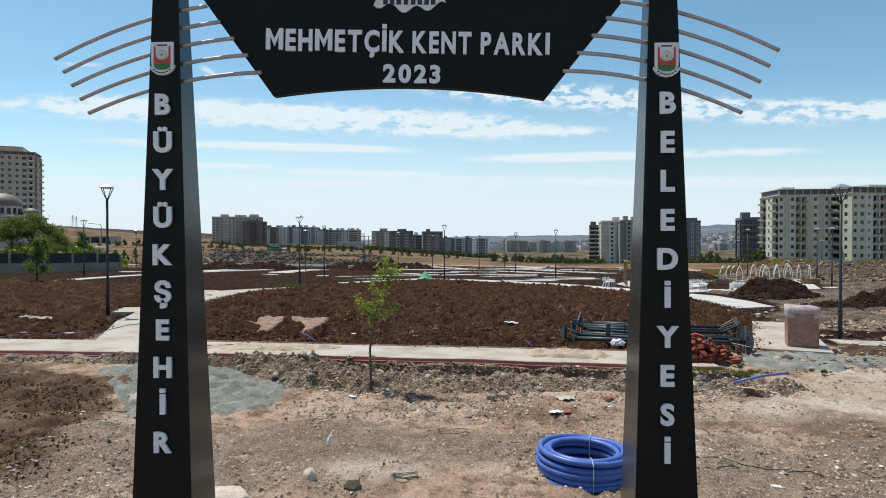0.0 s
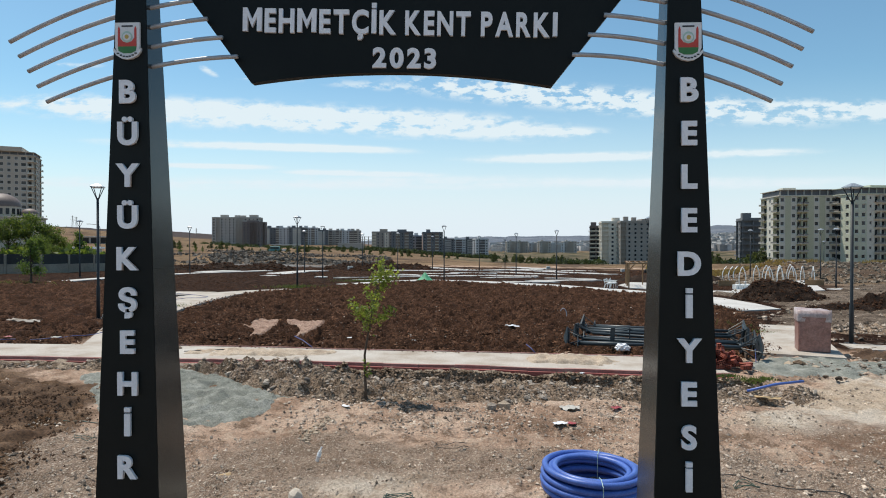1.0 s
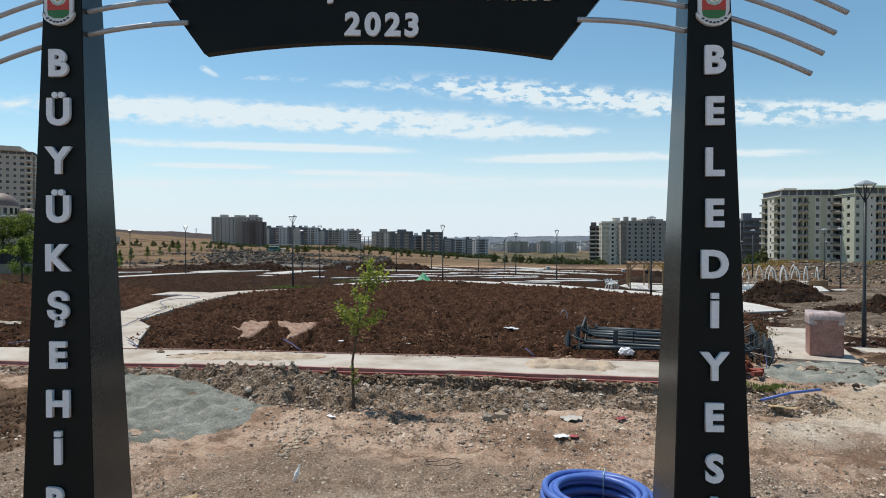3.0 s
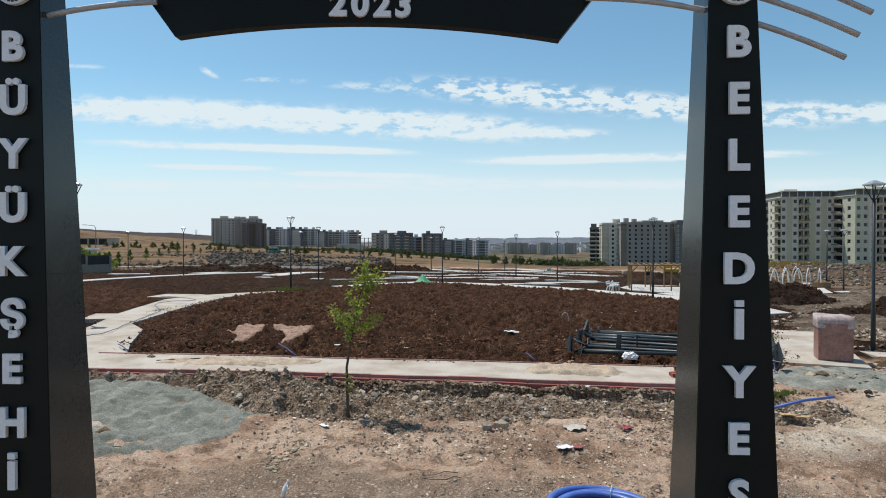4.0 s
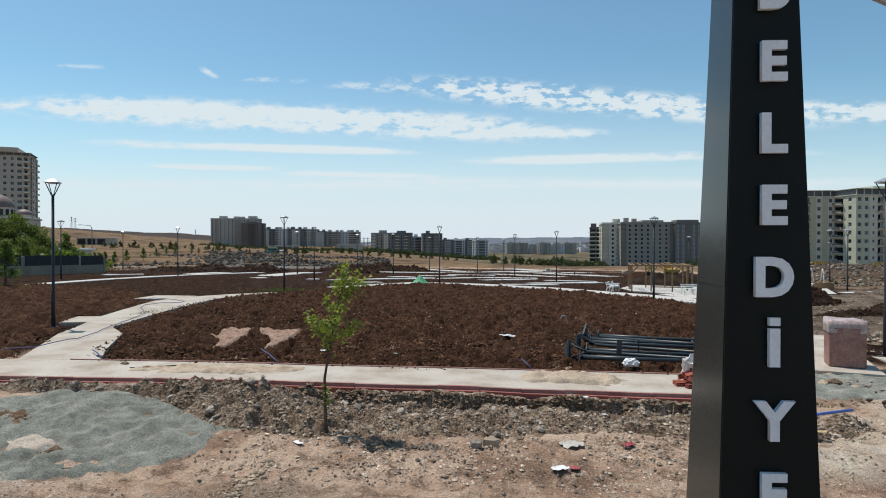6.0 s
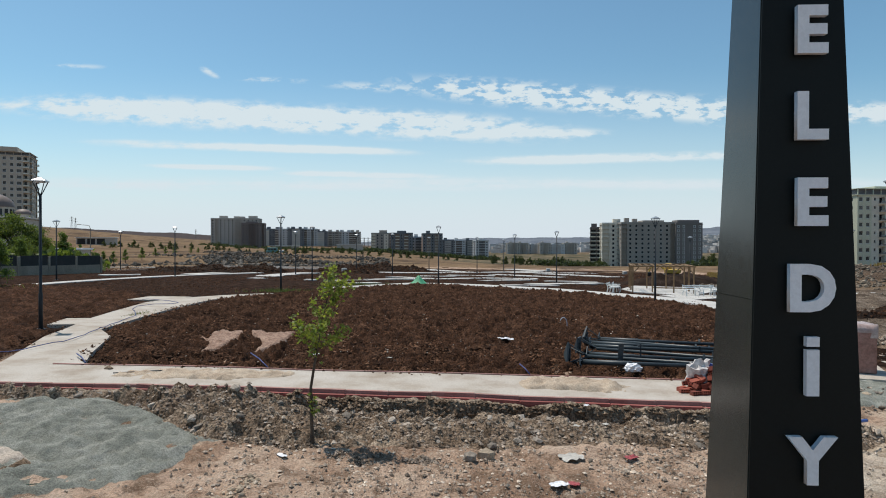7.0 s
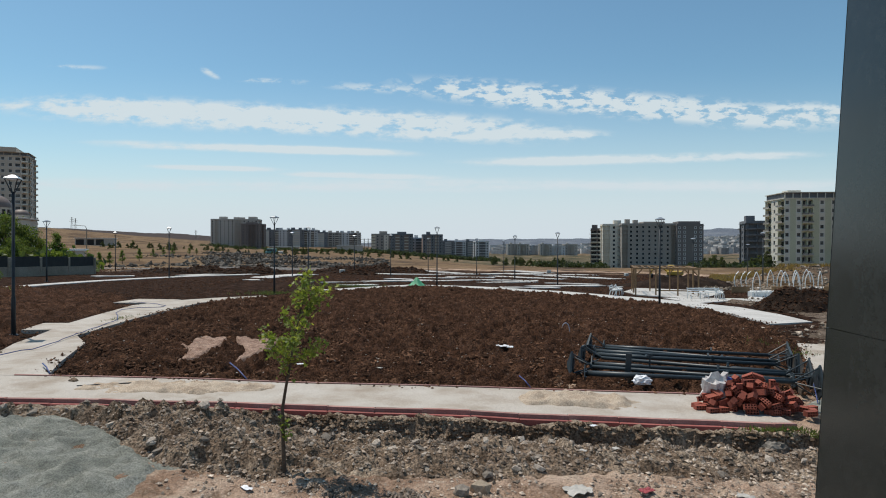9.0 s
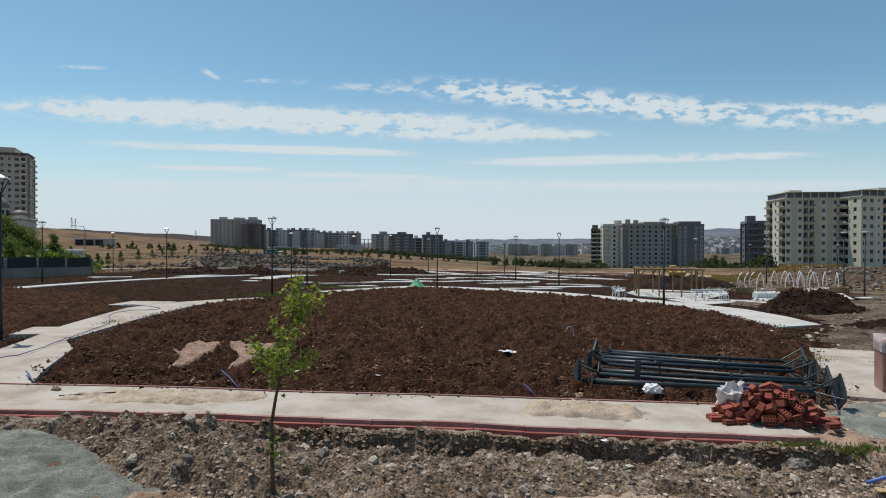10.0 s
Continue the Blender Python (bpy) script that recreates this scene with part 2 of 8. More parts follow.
M_CHIP = surface("rubble_chips", [(0.135, 0.099, 0.074), (0.42, 0.347, 0.28)], 1.4, 30, 0.92, 0.5, 0.01, contrast=0.35, spread=0.65, spec=0.1)
M_BANKSTONE = surface("bank_stones", [(0.105, 0.084, 0.062), (0.26, 0.212, 0.165)], 0.8, 5, 0.92, 0.4, 0.03, contrast=0.4, spread=0.5, spec=0.1)
M_GREYSTONE = surface("grey_boulders", [(0.066, 0.058, 0.050), (0.165, 0.146, 0.124)], 0.8, 5, 0.92, 0.4, 0.03, contrast=0.4, spread=0.5, spec=0.1)
M_PEBBLE = surface("pebbles", [(0.20, 0.145, 0.105), (0.54, 0.455, 0.37)], 3, 40, 0.92, 0.3, 0.01, spread=0.6, spec=0.2)
M_GRAVEL = surface("green_grey_sand", [(0.175, 0.183, 0.156), (0.262, 0.268, 0.232), (0.385, 0.385, 0.340)], 2.4, 38, 0.95, 1.0, 0.05, contrast=0.36, spec=0.2)
M_SAND = surface("red_sand", [(0.20, 0.118, 0.084), (0.44, 0.305, 0.232)], 5.0, 26, 0.95, 1.0, 0.05, contrast=0.45, spec=0.2)
M_TAN = surface("tan_sand", [(0.37, 0.285, 0.210), (0.50, 0.415, 0.325)], 2.5, 42, 0.95, 0.8, 0.025, contrast=0.34, spec=0.1)
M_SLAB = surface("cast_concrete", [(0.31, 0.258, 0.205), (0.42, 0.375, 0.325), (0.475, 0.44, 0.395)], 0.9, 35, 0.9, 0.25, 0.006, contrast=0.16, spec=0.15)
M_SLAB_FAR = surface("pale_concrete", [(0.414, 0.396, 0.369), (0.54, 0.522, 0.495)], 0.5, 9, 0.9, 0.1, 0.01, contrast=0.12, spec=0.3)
M_KERB = surface("red_kerb", [(0.204, 0.051, 0.0425), (0.2805, 0.085, 0.07225)], 2.2, 45, 0.8, 0.3, 0.004, contrast=0.25, spread=0.15)
M_KERB_TOP = surface("dusty_red_kerb", [(0.264, 0.112, 0.092), (0.36, 0.216, 0.184)], 2.0, 40, 0.85, 0.3, 0.004, contrast=0.25, spread=0.15)
M_DARKPIPE = surface("dusty_blue_pipe", [(0.025, 0.04, 0.15), (0.05, 0.075, 0.23)], 4, 40, 0.5, 0.03, 0.002, contrast=0.2)
M_BLACK = surface("black_panel", [(0.006, 0.008, 0.008), (0.010, 0.0125, 0.0118)], 1.2, 60, 0.48, 0.02, 0.001, contrast=0.12, gloss_var=0.05, spec=0.16)
M_SIDE = surface("grey_panel", [(0.034, 0.039, 0.037), (0.046, 0.051, 0.049)], 2.4, 30, 0.20, 0.02, 0.001, metal=0.3, contrast=0.10, gloss_var=0.05, spec=0.6)
M_LETTER = surface("letter_face", [(0.78, 0.78, 0.80), (0.84, 0.84, 0.86)], 3, 40, 0.5, 0.0, contrast=0.05)
M_INOX = surface("brushed_steel", [(0.36, 0.36, 0.37), (0.46, 0.46, 0.47)], 6, 80, 0.42, 0.05, 0.001, metal=0.35, contrast=0.12)
M_WHITE = surface("white_enamel", [(0.70, 0.70, 0.70), (0.76, 0.76, 0.76)], 5, 50, 0.5, 0.0, contrast=0.06)
M_RED = surface("red_enamel", [(0.50, 0.045, 0.03), (0.55, 0.06, 0.04)], 5, 50, 0.5, 0.0, contrast=0.08)
M_GREEN = surface("green_enamel", [(0.03, 0.16, 0.04), (0.05, 0.20, 0.06)], 5, 50, 0.5, 0.0, contrast=0.08)
M_GOLD = surface("ochre_enamel", [(0.55, 0.38, 0.08)], 5, 50, 0.5, 0.0, contrast=0.05)
M_TEAL = surface("pale_green_enamel", [(0.42, 0.58, 0.50)], 5, 50, 0.5, 0.0, contrast=0.05)
M_INK = surface("dark_ink", [(0.03, 0.035, 0.04)], 5, 50, 0.6, 0.0, contrast=0.05)
M_BEIGE = surface("beige_plate", [(0.55, 0.50, 0.40)], 5, 50, 0.6, 0.0, contrast=0.08)
M_BLUE = surface("blue_pipe", [(0.042, 0.095, 0.35), (0.080, 0.155, 0.47)], 4, 40, 0.42, 0.03, 0.002, contrast=0.15)
M_POST = surface("anthracite_paint", [(0.022, 0.026, 0.030), (0.036, 0.042, 0.048)], 3, 50, 0.5, 0.05, 0.002, contrast=0.2, spec=0.25)
M_POSTBLUE = surface("blue_grey_paint", [(0.020, 0.029, 0.034), (0.034, 0.046, 0.053)], 3, 50, 0.45, 0.05, 0.002, contrast=0.25)
M_CAP = surface("lamp_cap", [(0.33, 0.35, 0.37), (0.42, 0.44, 0.46)], 3, 50, 0.3, 0.02, 0.001, metal=0.3, contrast=0.1)
M_GLASS_LAMP = surface("opal_diffuser", [(0.7, 0.72, 0.74)], 3, 50, 0.35, 0.0, contrast=0.05)
M_BRICK = surface("red_brick", [(0.185, 0.040, 0.024), (0.275, 0.072, 0.043)], 7, 60, 0.85, 0.4, 0.004, contrast=0.3, spread=0.3, local=True)
# darker copy of the brick red: shade inside the perforations, as colour
M_BRICK_HOLE_SHADE = surface("brick_hole_shade", [(0.09, 0.024, 0.015)], 7, 60, 0.9, 0.0, contrast=0.2)
M_PAVER = surface("wrapped_pavers", [(0.24, 0.108, 0.08), (0.32, 0.16, 0.128)], 2.5, 18, 0.6, 0.3, 0.01, contrast=0.2)
M_FILM = surface("plastic_film", [(0.34, 0.24, 0.22), (0.50, 0.42, 0.40)], 3, 14, 0.35, 0.4, 0.02, contrast=0.2)
M_BAG = surface("white_plastic", [(0.66, 0.66, 0.68), (0.78, 0.78, 0.79)], 6, 24, 0.4, 0.4, 0.01, contrast=0.12)
M_SACK = surface("dusty_sack", [(0.46, 0.42, 0.40), (0.62, 0.59, 0.57)], 4, 20, 0.5, 0.4, 0.01, contrast=0.15)
M_WOOD = surface("fresh_pine", [(0.19, 0.108, 0.048), (0.27, 0.165, 0.08)], 3, 20, 0.7, 0.2, 0.004, contrast=0.2)
M_BARK = surface("sapling_bark", [(0.055, 0.038, 0.026), (0.10, 0.072, 0.05)], 12, 60, 0.9, 0.6, 0.006, contrast=0.35)
M_LIGHTPAINT = surface("white_paint", [(0.66, 0.67, 0.66), (0.74, 0.75, 0.74)], 2, 20, 0.55, 0.05, 0.002, contrast=0.1)
M_YELLOW = surface("machine_yellow", [(0.42, 0.25, 0.03), (0.50, 0.31, 0.04)], 3, 20, 0.5, 0.1, 0.003, contrast=0.2)
M_RUBBERY = surface("dark_rubber", [(0.02, 0.02, 0.02)], 3, 30, 0.8, 0.1, 0.003, contrast=0.2)
M_TARP = surface("green_tarp", [(0.05, 0.26, 0.13), (0.10, 0.38, 0.20)], 3, 16, 0.6, 0.3, 0.02, contrast=0.25)
M_WALL = surface("grey_render", [(0.22, 0.182, 0.14), (0.31, 0.262, 0.21)], 0.8, 8, 0.9, 0.2, 0.01, contrast=0.15)
M_MESH = surface("black_fence_and_opening", [(0.012, 0.013, 0.014), (0.025, 0.026, 0.026)], 2, 20, 0.7, 0.1, 0.01, contrast=0.2)
M_PANE = surface("window_pane", [(0.014, 0.016, 0.018), (0.035, 0.038, 0.042)], 0.4, 3, 0.2, 0.0, contrast=0.3, spread=0.6, gloss_var=0.05, spec=0.2)
M_PANE_SOFT = surface("curtained_pane", [(0.035, 0.037, 0.036), (0.11, 0.11, 0.105)], 0.4, 3, 0.25, 0.0, contrast=0.3, spread=0.6, gloss_var=0.05, spec=0.3)
M_WFRAME = surface("window_frame_white", [(0.62, 0.62, 0.62)], 1, 10, 0.5, 0.0, contrast=0.05)
M_RAILING = surface("balcony_railing", [(0.16, 0.15, 0.135), (0.26, 0.245, 0.22)], 0.6, 4, 0.6, 0.0, contrast=0.25, spread=0.3)
M_DOME = surface("dome_lead", [(0.14, 0.105, 0.09), (0.19, 0.145, 0.125)], 0.5, 4, 0.6, 0.1, 0.02, contrast=0.12)


def facade_paint(name, c):
    return surface(name, [tuple(v * 0.86 for v in c), c], 0.12, 2.5, 0.9, 0.1, 0.01, contrast=0.08)


def leaf_material(name, a, b):
    m, n, l, p = blank(name)
    isl = n.new("ShaderNodeNewGeometry").outputs["Random Per Island"]
    col = ramp(n, l, isl, [(0.0, a), (0.6, tuple((x + y) / 2 for x, y in zip(a, b))), (1.0, b)])
    col = mixc(n, l, 1.0, col, smooth(n, l, noise_node(n, l, position(n), 40, 3), 0.3, 0.7, 0.8, 1.2), "MULTIPLY")
    l.new(col, p.inputs["Base Color"])
    p.inputs["Roughness"].default_value = 0.5
    thin = n.new("ShaderNodeBsdfTranslucent")
    l.new(mixc(n, l, 1.0, col, (1.25, 1.35, 0.55), "MULTIPLY"), thin.inputs["Color"])
    mix = n.new("ShaderNodeMixShader")
    mix.inputs[0].default_value = 0.55
    l.new(p.outputs[0], mix.inputs[1]), l.new(thin.outputs[0], mix.inputs[2])
    l.new(mix.outputs[0], n["Material Output"].inputs["Surface"])
    return m


M_LEAF = leaf_material("maple_leaves", (0.125, 0.185, 0.034), (0.35, 0.39, 0.085))
M_LEAF_DARK = leaf_material("tree_leaves", (0.05, 0.085, 0.02), (0.20, 0.25, 0.06))
M_LEAF_MID = leaf_material("garden_leaves", (0.07, 0.115, 0.025), (0.22, 0.29, 0.07))
M_LEAF_OLIVE = leaf_material("olive_leaves", (0.06, 0.078, 0.03), (0.15, 0.165, 0.07))
M_LEAF_DUSTY = leaf_material("dusty_shrub_leaves", (0.028, 0.044, 0.022), (0.085, 0.105, 0.045))
M_GRASS = leaf_material("weed_blades", (0.075, 0.11, 0.032), (0.19, 0.23, 0.075))

# ---------- mesh helpers ----------
SURVEY = 1.35  # metres to one unit of the site survey, in which the plan outlines are written


def plan(*pts):
    return [(x * SURVEY, y * SURVEY) for x, y in pts]


def link(name, verts, faces, mats, parent=None, midx=None, soft=False, label=""):
    me = bpy.data.meshes.new(name)
    me.from_pydata([tuple(v) for v in verts], [], [tuple(f) for f in faces])
    for m in (mats if isinstance(mats, (list, tuple)) else [mats]):
        me.materials.append(m)
    if midx is not None:
        me.polygons.foreach_set("material_index", np.array(midx, dtype=np.int32))
    if soft:
        me.polygons.foreach_set("use_smooth", np.ones(len(me.polygons), dtype=bool))
    me.update()
    ob = new(name, me)
    if parent is not None:
        ob.parent = parent
    if label:
        tagged(ob, label)
    return ob


def shared(name, me, parent, m=None, label=""):
    ob = new(name, me)
    ob.parent = parent
    if m is not None:
        ob.matrix_basis = m
    if label:
        tagged(ob, label)
    return ob


def thing(name, m, label, category, group="", kind=""):
    ob = new(name)
    ob.empty_display_size = 0.2
    ob.matrix_basis = m
    return tagged(ob, label, category, group, kind)


def join(*shapes):
    v, f = [], []
    for sv, sf in shapes:
        k = len(v)
        v += [tuple(p) for p in sv]
        f += [tuple(i + k for i in q) for q in sf]
    return v, f


def moved(shape, m):
    return [tuple(m @ Vector(p)) for p in shape[0]], shape[1]


BOX_F = [(0, 3, 2, 1), (4, 5, 6, 7), (0, 1, 5, 4), (1, 2, 6, 5), (2, 3, 7, 6), (3, 0, 4, 7)]


def box(x0, x1, y0, y1, z0, z1):
    return [(x0, y0, z0), (x1, y0, z0), (x1, y1, z0), (x0, y1, z0), (x0, y0, z1), (x1, y0, z1), (x1, y1, z1), (x0, y1, z1)], BOX_F


def chamfered(x0, x1, y0, y1, z0, z1, b):
    """A box with its edges cut off by b."""
    bm = bmesh.new()
    v, f = box(x0, x1, y0, y1, z0, z1)
    vs = [bm.verts.new(p) for p in v]
    for q in f:
        bm.faces.new([vs[i] for i in q])
    bmesh.ops.bevel(bm, geom=bm.edges[:], offset=b, segments=1, affect="EDGES")
    bm.verts.index_update()
    out = [tuple(p.co) for p in bm.verts], [tuple(p.index for p in q.verts) for q in bm.faces]
    bm.free()
    return out


def tube(pts, r, n=10, closed=False, taper=None):
    pts = [Vector(p) for p in pts]
    k, v, f = len(pts), [], []
    for i, p in enumerate(pts):
        a = pts[(i - 1) % k] if closed or i else p
        b = pts[(i + 1) % k] if closed or i < k - 1 else p
        d = (b - a).normalized()
        side = d.cross(Vector((0, 0, 1)) if abs(d.z) < 0.95 else Vector((1, 0, 0))).normalized()
        up = side.cross(d)
        rr = r * (taper[i] if taper else 1)
        v += [tuple(p + rr * (math.cos(t) * side + math.sin(t) * up)) for t in (2 * math.pi * j / n for j in range(n))]
    for i in range(k if closed else k - 1):
        for j in range(n):
            i2 = (i + 1) % k
            f.append((i * n + j, i * n + (j + 1) % n, i2 * n + (j + 1) % n, i2 * n + j))
    if not closed:
        f += [tuple(range(n - 1, -1, -1)), tuple(range((k - 1) * n, k * n))]
    return v, f


def prism(poly, z0, z1, at_z=None):
    """An upright slab over an outline; at_z gives the ground's height below each corner."""
    n = len(poly)
    area = sum(poly[i][0] * poly[(i + 1) % n][1] - poly[(i + 1) % n][0] * poly[i][1] for i in range(n))
    if area < 0:
        poly = poly[::-1]
    h = [at_z(x, y) if at_z else 0.0 for x, y in poly]
    v = [(x, y, a + z0) for (x, y), a in zip(poly, h)] + [(x, y, a + z1) for (x, y), a in zip(poly, h)]
    return v, [tuple(range(n - 1, -1, -1)), tuple(range(n, 2 * n))] + [(i, (i + 1) % n, n + (i + 1) % n, n + i) for i in range(n)]


def ico(sub=1):
    bm = bmesh.new()
    bmesh.ops.create_icosphere(bm, subdivisions=sub, radius=1)
    out = np.array([p.co[:] for p in bm.verts]), [tuple(q.index for q in p.verts) for p in bm.faces]
    bm.free()
    return out


ICO1, ICO2 = ico(1), ico(2)
OCT = np.array([(1, 0, 0), (-1, 0, 0), (0, 1, 0), (0, -1, 0), (0, 0, 1), (0, 0, -1)], float), [(0, 2, 4), (2, 1, 4), (1, 3, 4), (3, 0, 4), (2, 0, 5), (1, 2, 5), (3, 1, 5), (0, 3, 5)]
RNG = np.random.default_rng(7)


def lump(rng, size, flat=0.65, rough=0.28, base=ICO1):
    v = base[0] * (1 + rough * rng.uniform(-1, 1, (len(base[0]), 1)))
    v = v * np.array([1, rng.uniform(0.6, 1), flat * rng.uniform(0.7, 1.2)]) * size
    t = rng.uniform(0, 2 * math.pi)
    c, s = math.cos(t), math.sin(t)
    return v @ np.array([[c, -s, 0], [s, c, 0], [0, 0, 1]]).T


def scatter(name, spots, sizes, mat, seed, flat=0.65, rough=0.28, sink=0.25, parent=None, base=ICO1):
    """Many small lumps, joined into one mesh."""
    rng = np.random.default_rng(seed)
    v, f, k = [], [], len(base[0])
    shapes = [lump(rng, 1.0, flat, rough, base) for _ in range(40)]
    for i, ((x, y, z), s) in enumerate(zip(spots, sizes)):
        v.append(shapes[rng.integers(40)] * s + (x, y, z + s * flat * (0.5 - sink)))
    tri = np.array(base[1])
    f = (tri[None] + (np.arange(len(v)) * k)[:, None, None]).reshape(-1, 3).tolist()
    return link(name, np.concatenate(v).tolist(), f, mat, parent)


# ---------- terrain ----------
def lattice(ix, iy, seed):
    h = (ix * 374761393 + iy * 668265263 + seed * 1442695041) & 0x7FFFFFFF
    h = ((h ^ (h >> 13)) * 1274126177) & 0x7FFFFFFF
    return ((h ^ (h >> 16)) & 0xFFFF) / 65535.0


def value_noise(x, y, seed=0):
    ix, iy = np.floor(x).astype(np.int64), np.floor(y).astype(np.int64)
    fx, fy = x - ix, y - iy
    fx, fy = fx * fx * (3 - 2 * fx), fy * fy * (3 - 2 * fy)
    a, b = lattice(ix, iy, seed), lattice(ix + 1, iy, seed)
    c, d = lattice(ix, iy + 1, seed), lattice(ix + 1, iy + 1, seed)
    return (a + (b - a) * fx) * (1 - fy) + (c + (d - c) * fx) * fy - 0.5


def fbm(x, y, scale, octaves=4, seed=0):
    x, y = np.asarray(x, float) * scale, np.asarray(y, float) * scale
    total, amp = 0.0, 1.0
    for k in range(octaves):
        total = total + amp * value_noise(x + 17.3 * k, y - 9.1 * k, seed + k)
        x, y, amp = x * 2.03, y * 2.03, amp * 0.5
    return total


def step(v, lo, hi):
    t = np.clip((np.asarray(v, float) - lo) / (hi - lo), 0, 1)
    return t * t * (3 - 2 * t)


FAR_AZ = [-1.3, -0.65, -0.54, -0.40, -0.3, -0.15, 0.05, 0.25, 0.45, 0.7]
FAR_D = [170, 260, 400, 650, 1000, 1500, 2600, 4400]
FAR_Z = np.array([
    [0, 1.5, 4, 11, 24, 40, 40, 40],
    [0, 1.5, 4, 11, 24, 38, 30, 30],
    [-0.2, 1.0, 3, 8, 16.5, 31, 28, 26],
    [-0.6, 0.4, 1.2, 3.0, 7.5, 24, 22, 20],
    [-1.2, -0.8, -0.6, -0.3, 2, 10, 10, 10],
    [-1.8, -1.9, -2.3, -2, 0, 0, 5, 10],
    [-2.2, -5, -8, -12, -14, -16, 0, 45],
    [-2.2, -6, -10.8, -14, -16, -16, 10, 50],
    [-1.5, -6, -10, -14, -16, -14, 40, 118],
    [-0.5, -5, -8, -12, -14, -10, 30, 90],
])


def lie(x, y):
    """The lie of the land without its small relief."""
    x, y = np.asarray(x, float), np.asarray(y, float)
    d = np.hypot(x, np.maximum(y, 1.0))
    az = x / np.maximum(y, 1.0)
    z = 0.07 - 0.013 * np.clip(x, -45, 45) - 0.016 * np.clip(y - 30, 0, 140)
    z = z + 2.2 * np.exp(-(((d - 100) / 15) ** 2)) * step(az, 0.42, 0.54)
    ia = np.clip(np.interp(az, FAR_AZ, range(len(FAR_AZ))), 0, len(FAR_AZ) - 1.001)
    idd = np.clip(np.interp(np.log(np.maximum(d, 1)), np.log(FAR_D), range(len(FAR_D))), 0, len(FAR_D) - 1.001)
    a0, d0 = ia.astype(int), idd.astype(int)
    fa, fd = ia - a0, idd - d0
    far = (FAR_Z[a0, d0] * (1 - fa) + FAR_Z[a0 + 1, d0] * fa) * (1 - fd) + (FAR_Z[a0, d0 + 1] * (1 - fa) + FAR_Z[a0 + 1, d0 + 1] * fa) * fd
    w = step(d, 140, 190) * (y > 0)
    return z * (1 - w) + far * w


def relief(x, y):
    d = np.hypot(x, y)
    z = 0.06 * fbm(x, y, 0.55, 4, 3) + 0.05 * fbm(x, y, 2.6, 4, 9)
    z = z + 0.075 * fbm(x, y, 6.0, 3, 21) * step(d, 40, 20)
    # old wheel ruts across the entrance
    z = z + 0.07 * fbm(0.35 * x + 0.1 * y, 2.2 * y - 0.15 * x, 1.0, 3, 25) * step(y, 10.5, 12.0) * step(-y, -15.0, -14.0) * step(d, 30, 20)
    z = z + 0.09 * fbm(x, y, 0.35, 4, 17) * step(d, 55, 75) * step(-d, -170, -140)
    return z + step(d, 160, 700) * fbm(x, y, 0.012, 5, 31) * np.clip(d * 0.0032, 0, 9)


def ground_z(x, y):
    return float(lie(x, y) + relief(np.asarray(float(x)), np.asarray(float(y))))


def inside(x, y, poly):
    """Signed distance to an outline, positive inside."""
    x, y = np.asarray(x, float), np.asarray(y, float)
    best, odd = np.full(x.shape, 1e9), np.zeros(x.shape, bool)
    for (ax, ay), (bx, by) in zip(poly, poly[1:] + poly[:1]):
        dx, dy = bx - ax, by - ay
        t = np.clip(((x - ax) * dx + (y - ay) * dy) / (dx * dx + dy * dy + 1e-12), 0, 1)
        best = np.minimum(best, np.hypot(x - ax - t * dx, y - ay - t * dy))
        with np.errstate(divide="ignore", invalid="ignore"):
            cross = ((ay > y) != (by > y)) & (x < dx * (y - ay) / (dy if dy else 1e-12) + ax)
        odd ^= cross
    return np.where(odd, best, -best)


DARK_PATCH = plan((-11, 12.4), (-8.2, 12.5), (-6.55, 11.63), (-5.84, 11.11), (-5.2, 10.55), (-5.19, 10.01), (-4.83, 9.52), (-4.74, 8.83), (-5.05, 8.44), (-4.5, 8.15), (-4.21, 7.71), (-4.36, 6.95), (-4.49, 6.62), (-8.5, 5.5), (-12, 8))
PALE = plan((4.6, 9.7), (5.6, 10.6), (6.5, 11.5), (7.2, 12.8), (10, 13.6), (16, 13), (14, 10.6), (9.5, 9.8), (6.5, 9.5))
PALE_YARD = plan((2.9, 8.3), (5.0, 7.6), (12, 7.6), (15, 13.4), (7.0, 12.9), (4.6, 10.2))
SITE_SOIL = plan((-27, 15.2), (-9.9, 16.4), (-6, 15.7), (7.6, 15.0), (9.5, 16), (30, 18), (44, 36), (40, 62), (30, 96), (-60, 100), (-60, 62), (-60, 47), (-42, 20))


BERM = plan((-9.0, 13.25), (-7.0, 13.2), (-3, 13.13), (0.7, 12.9), (3.3, 12.62), (5.6, 12.42), (6.3, 12.2), (7.0, 11.3), (5.6, 10.7), (3.3, 10.95), (0.7, 10.75), (-1.3, 10.6), (-2.5, 10.8), (-4.0, 12.2), (-6.8, 12.8), (-9.0, 12.8))


def kerb_y(x):
    x = np.asarray(x, float) / SURVEY
    return 0.025 * np.sin(2.1 * x) + 0.02 * np.sin(5.3 * x + 1) + SURVEY * np.interp(x, [-20, -10.6, -7, -4.3, -2.5, -0.4, 0.9, 2.45, 4.0, 5.8], [13.8, 13.45, 13.36, 13.34, 13.27, 13.14, 13.06, 12.9, 12.74, 12.62])


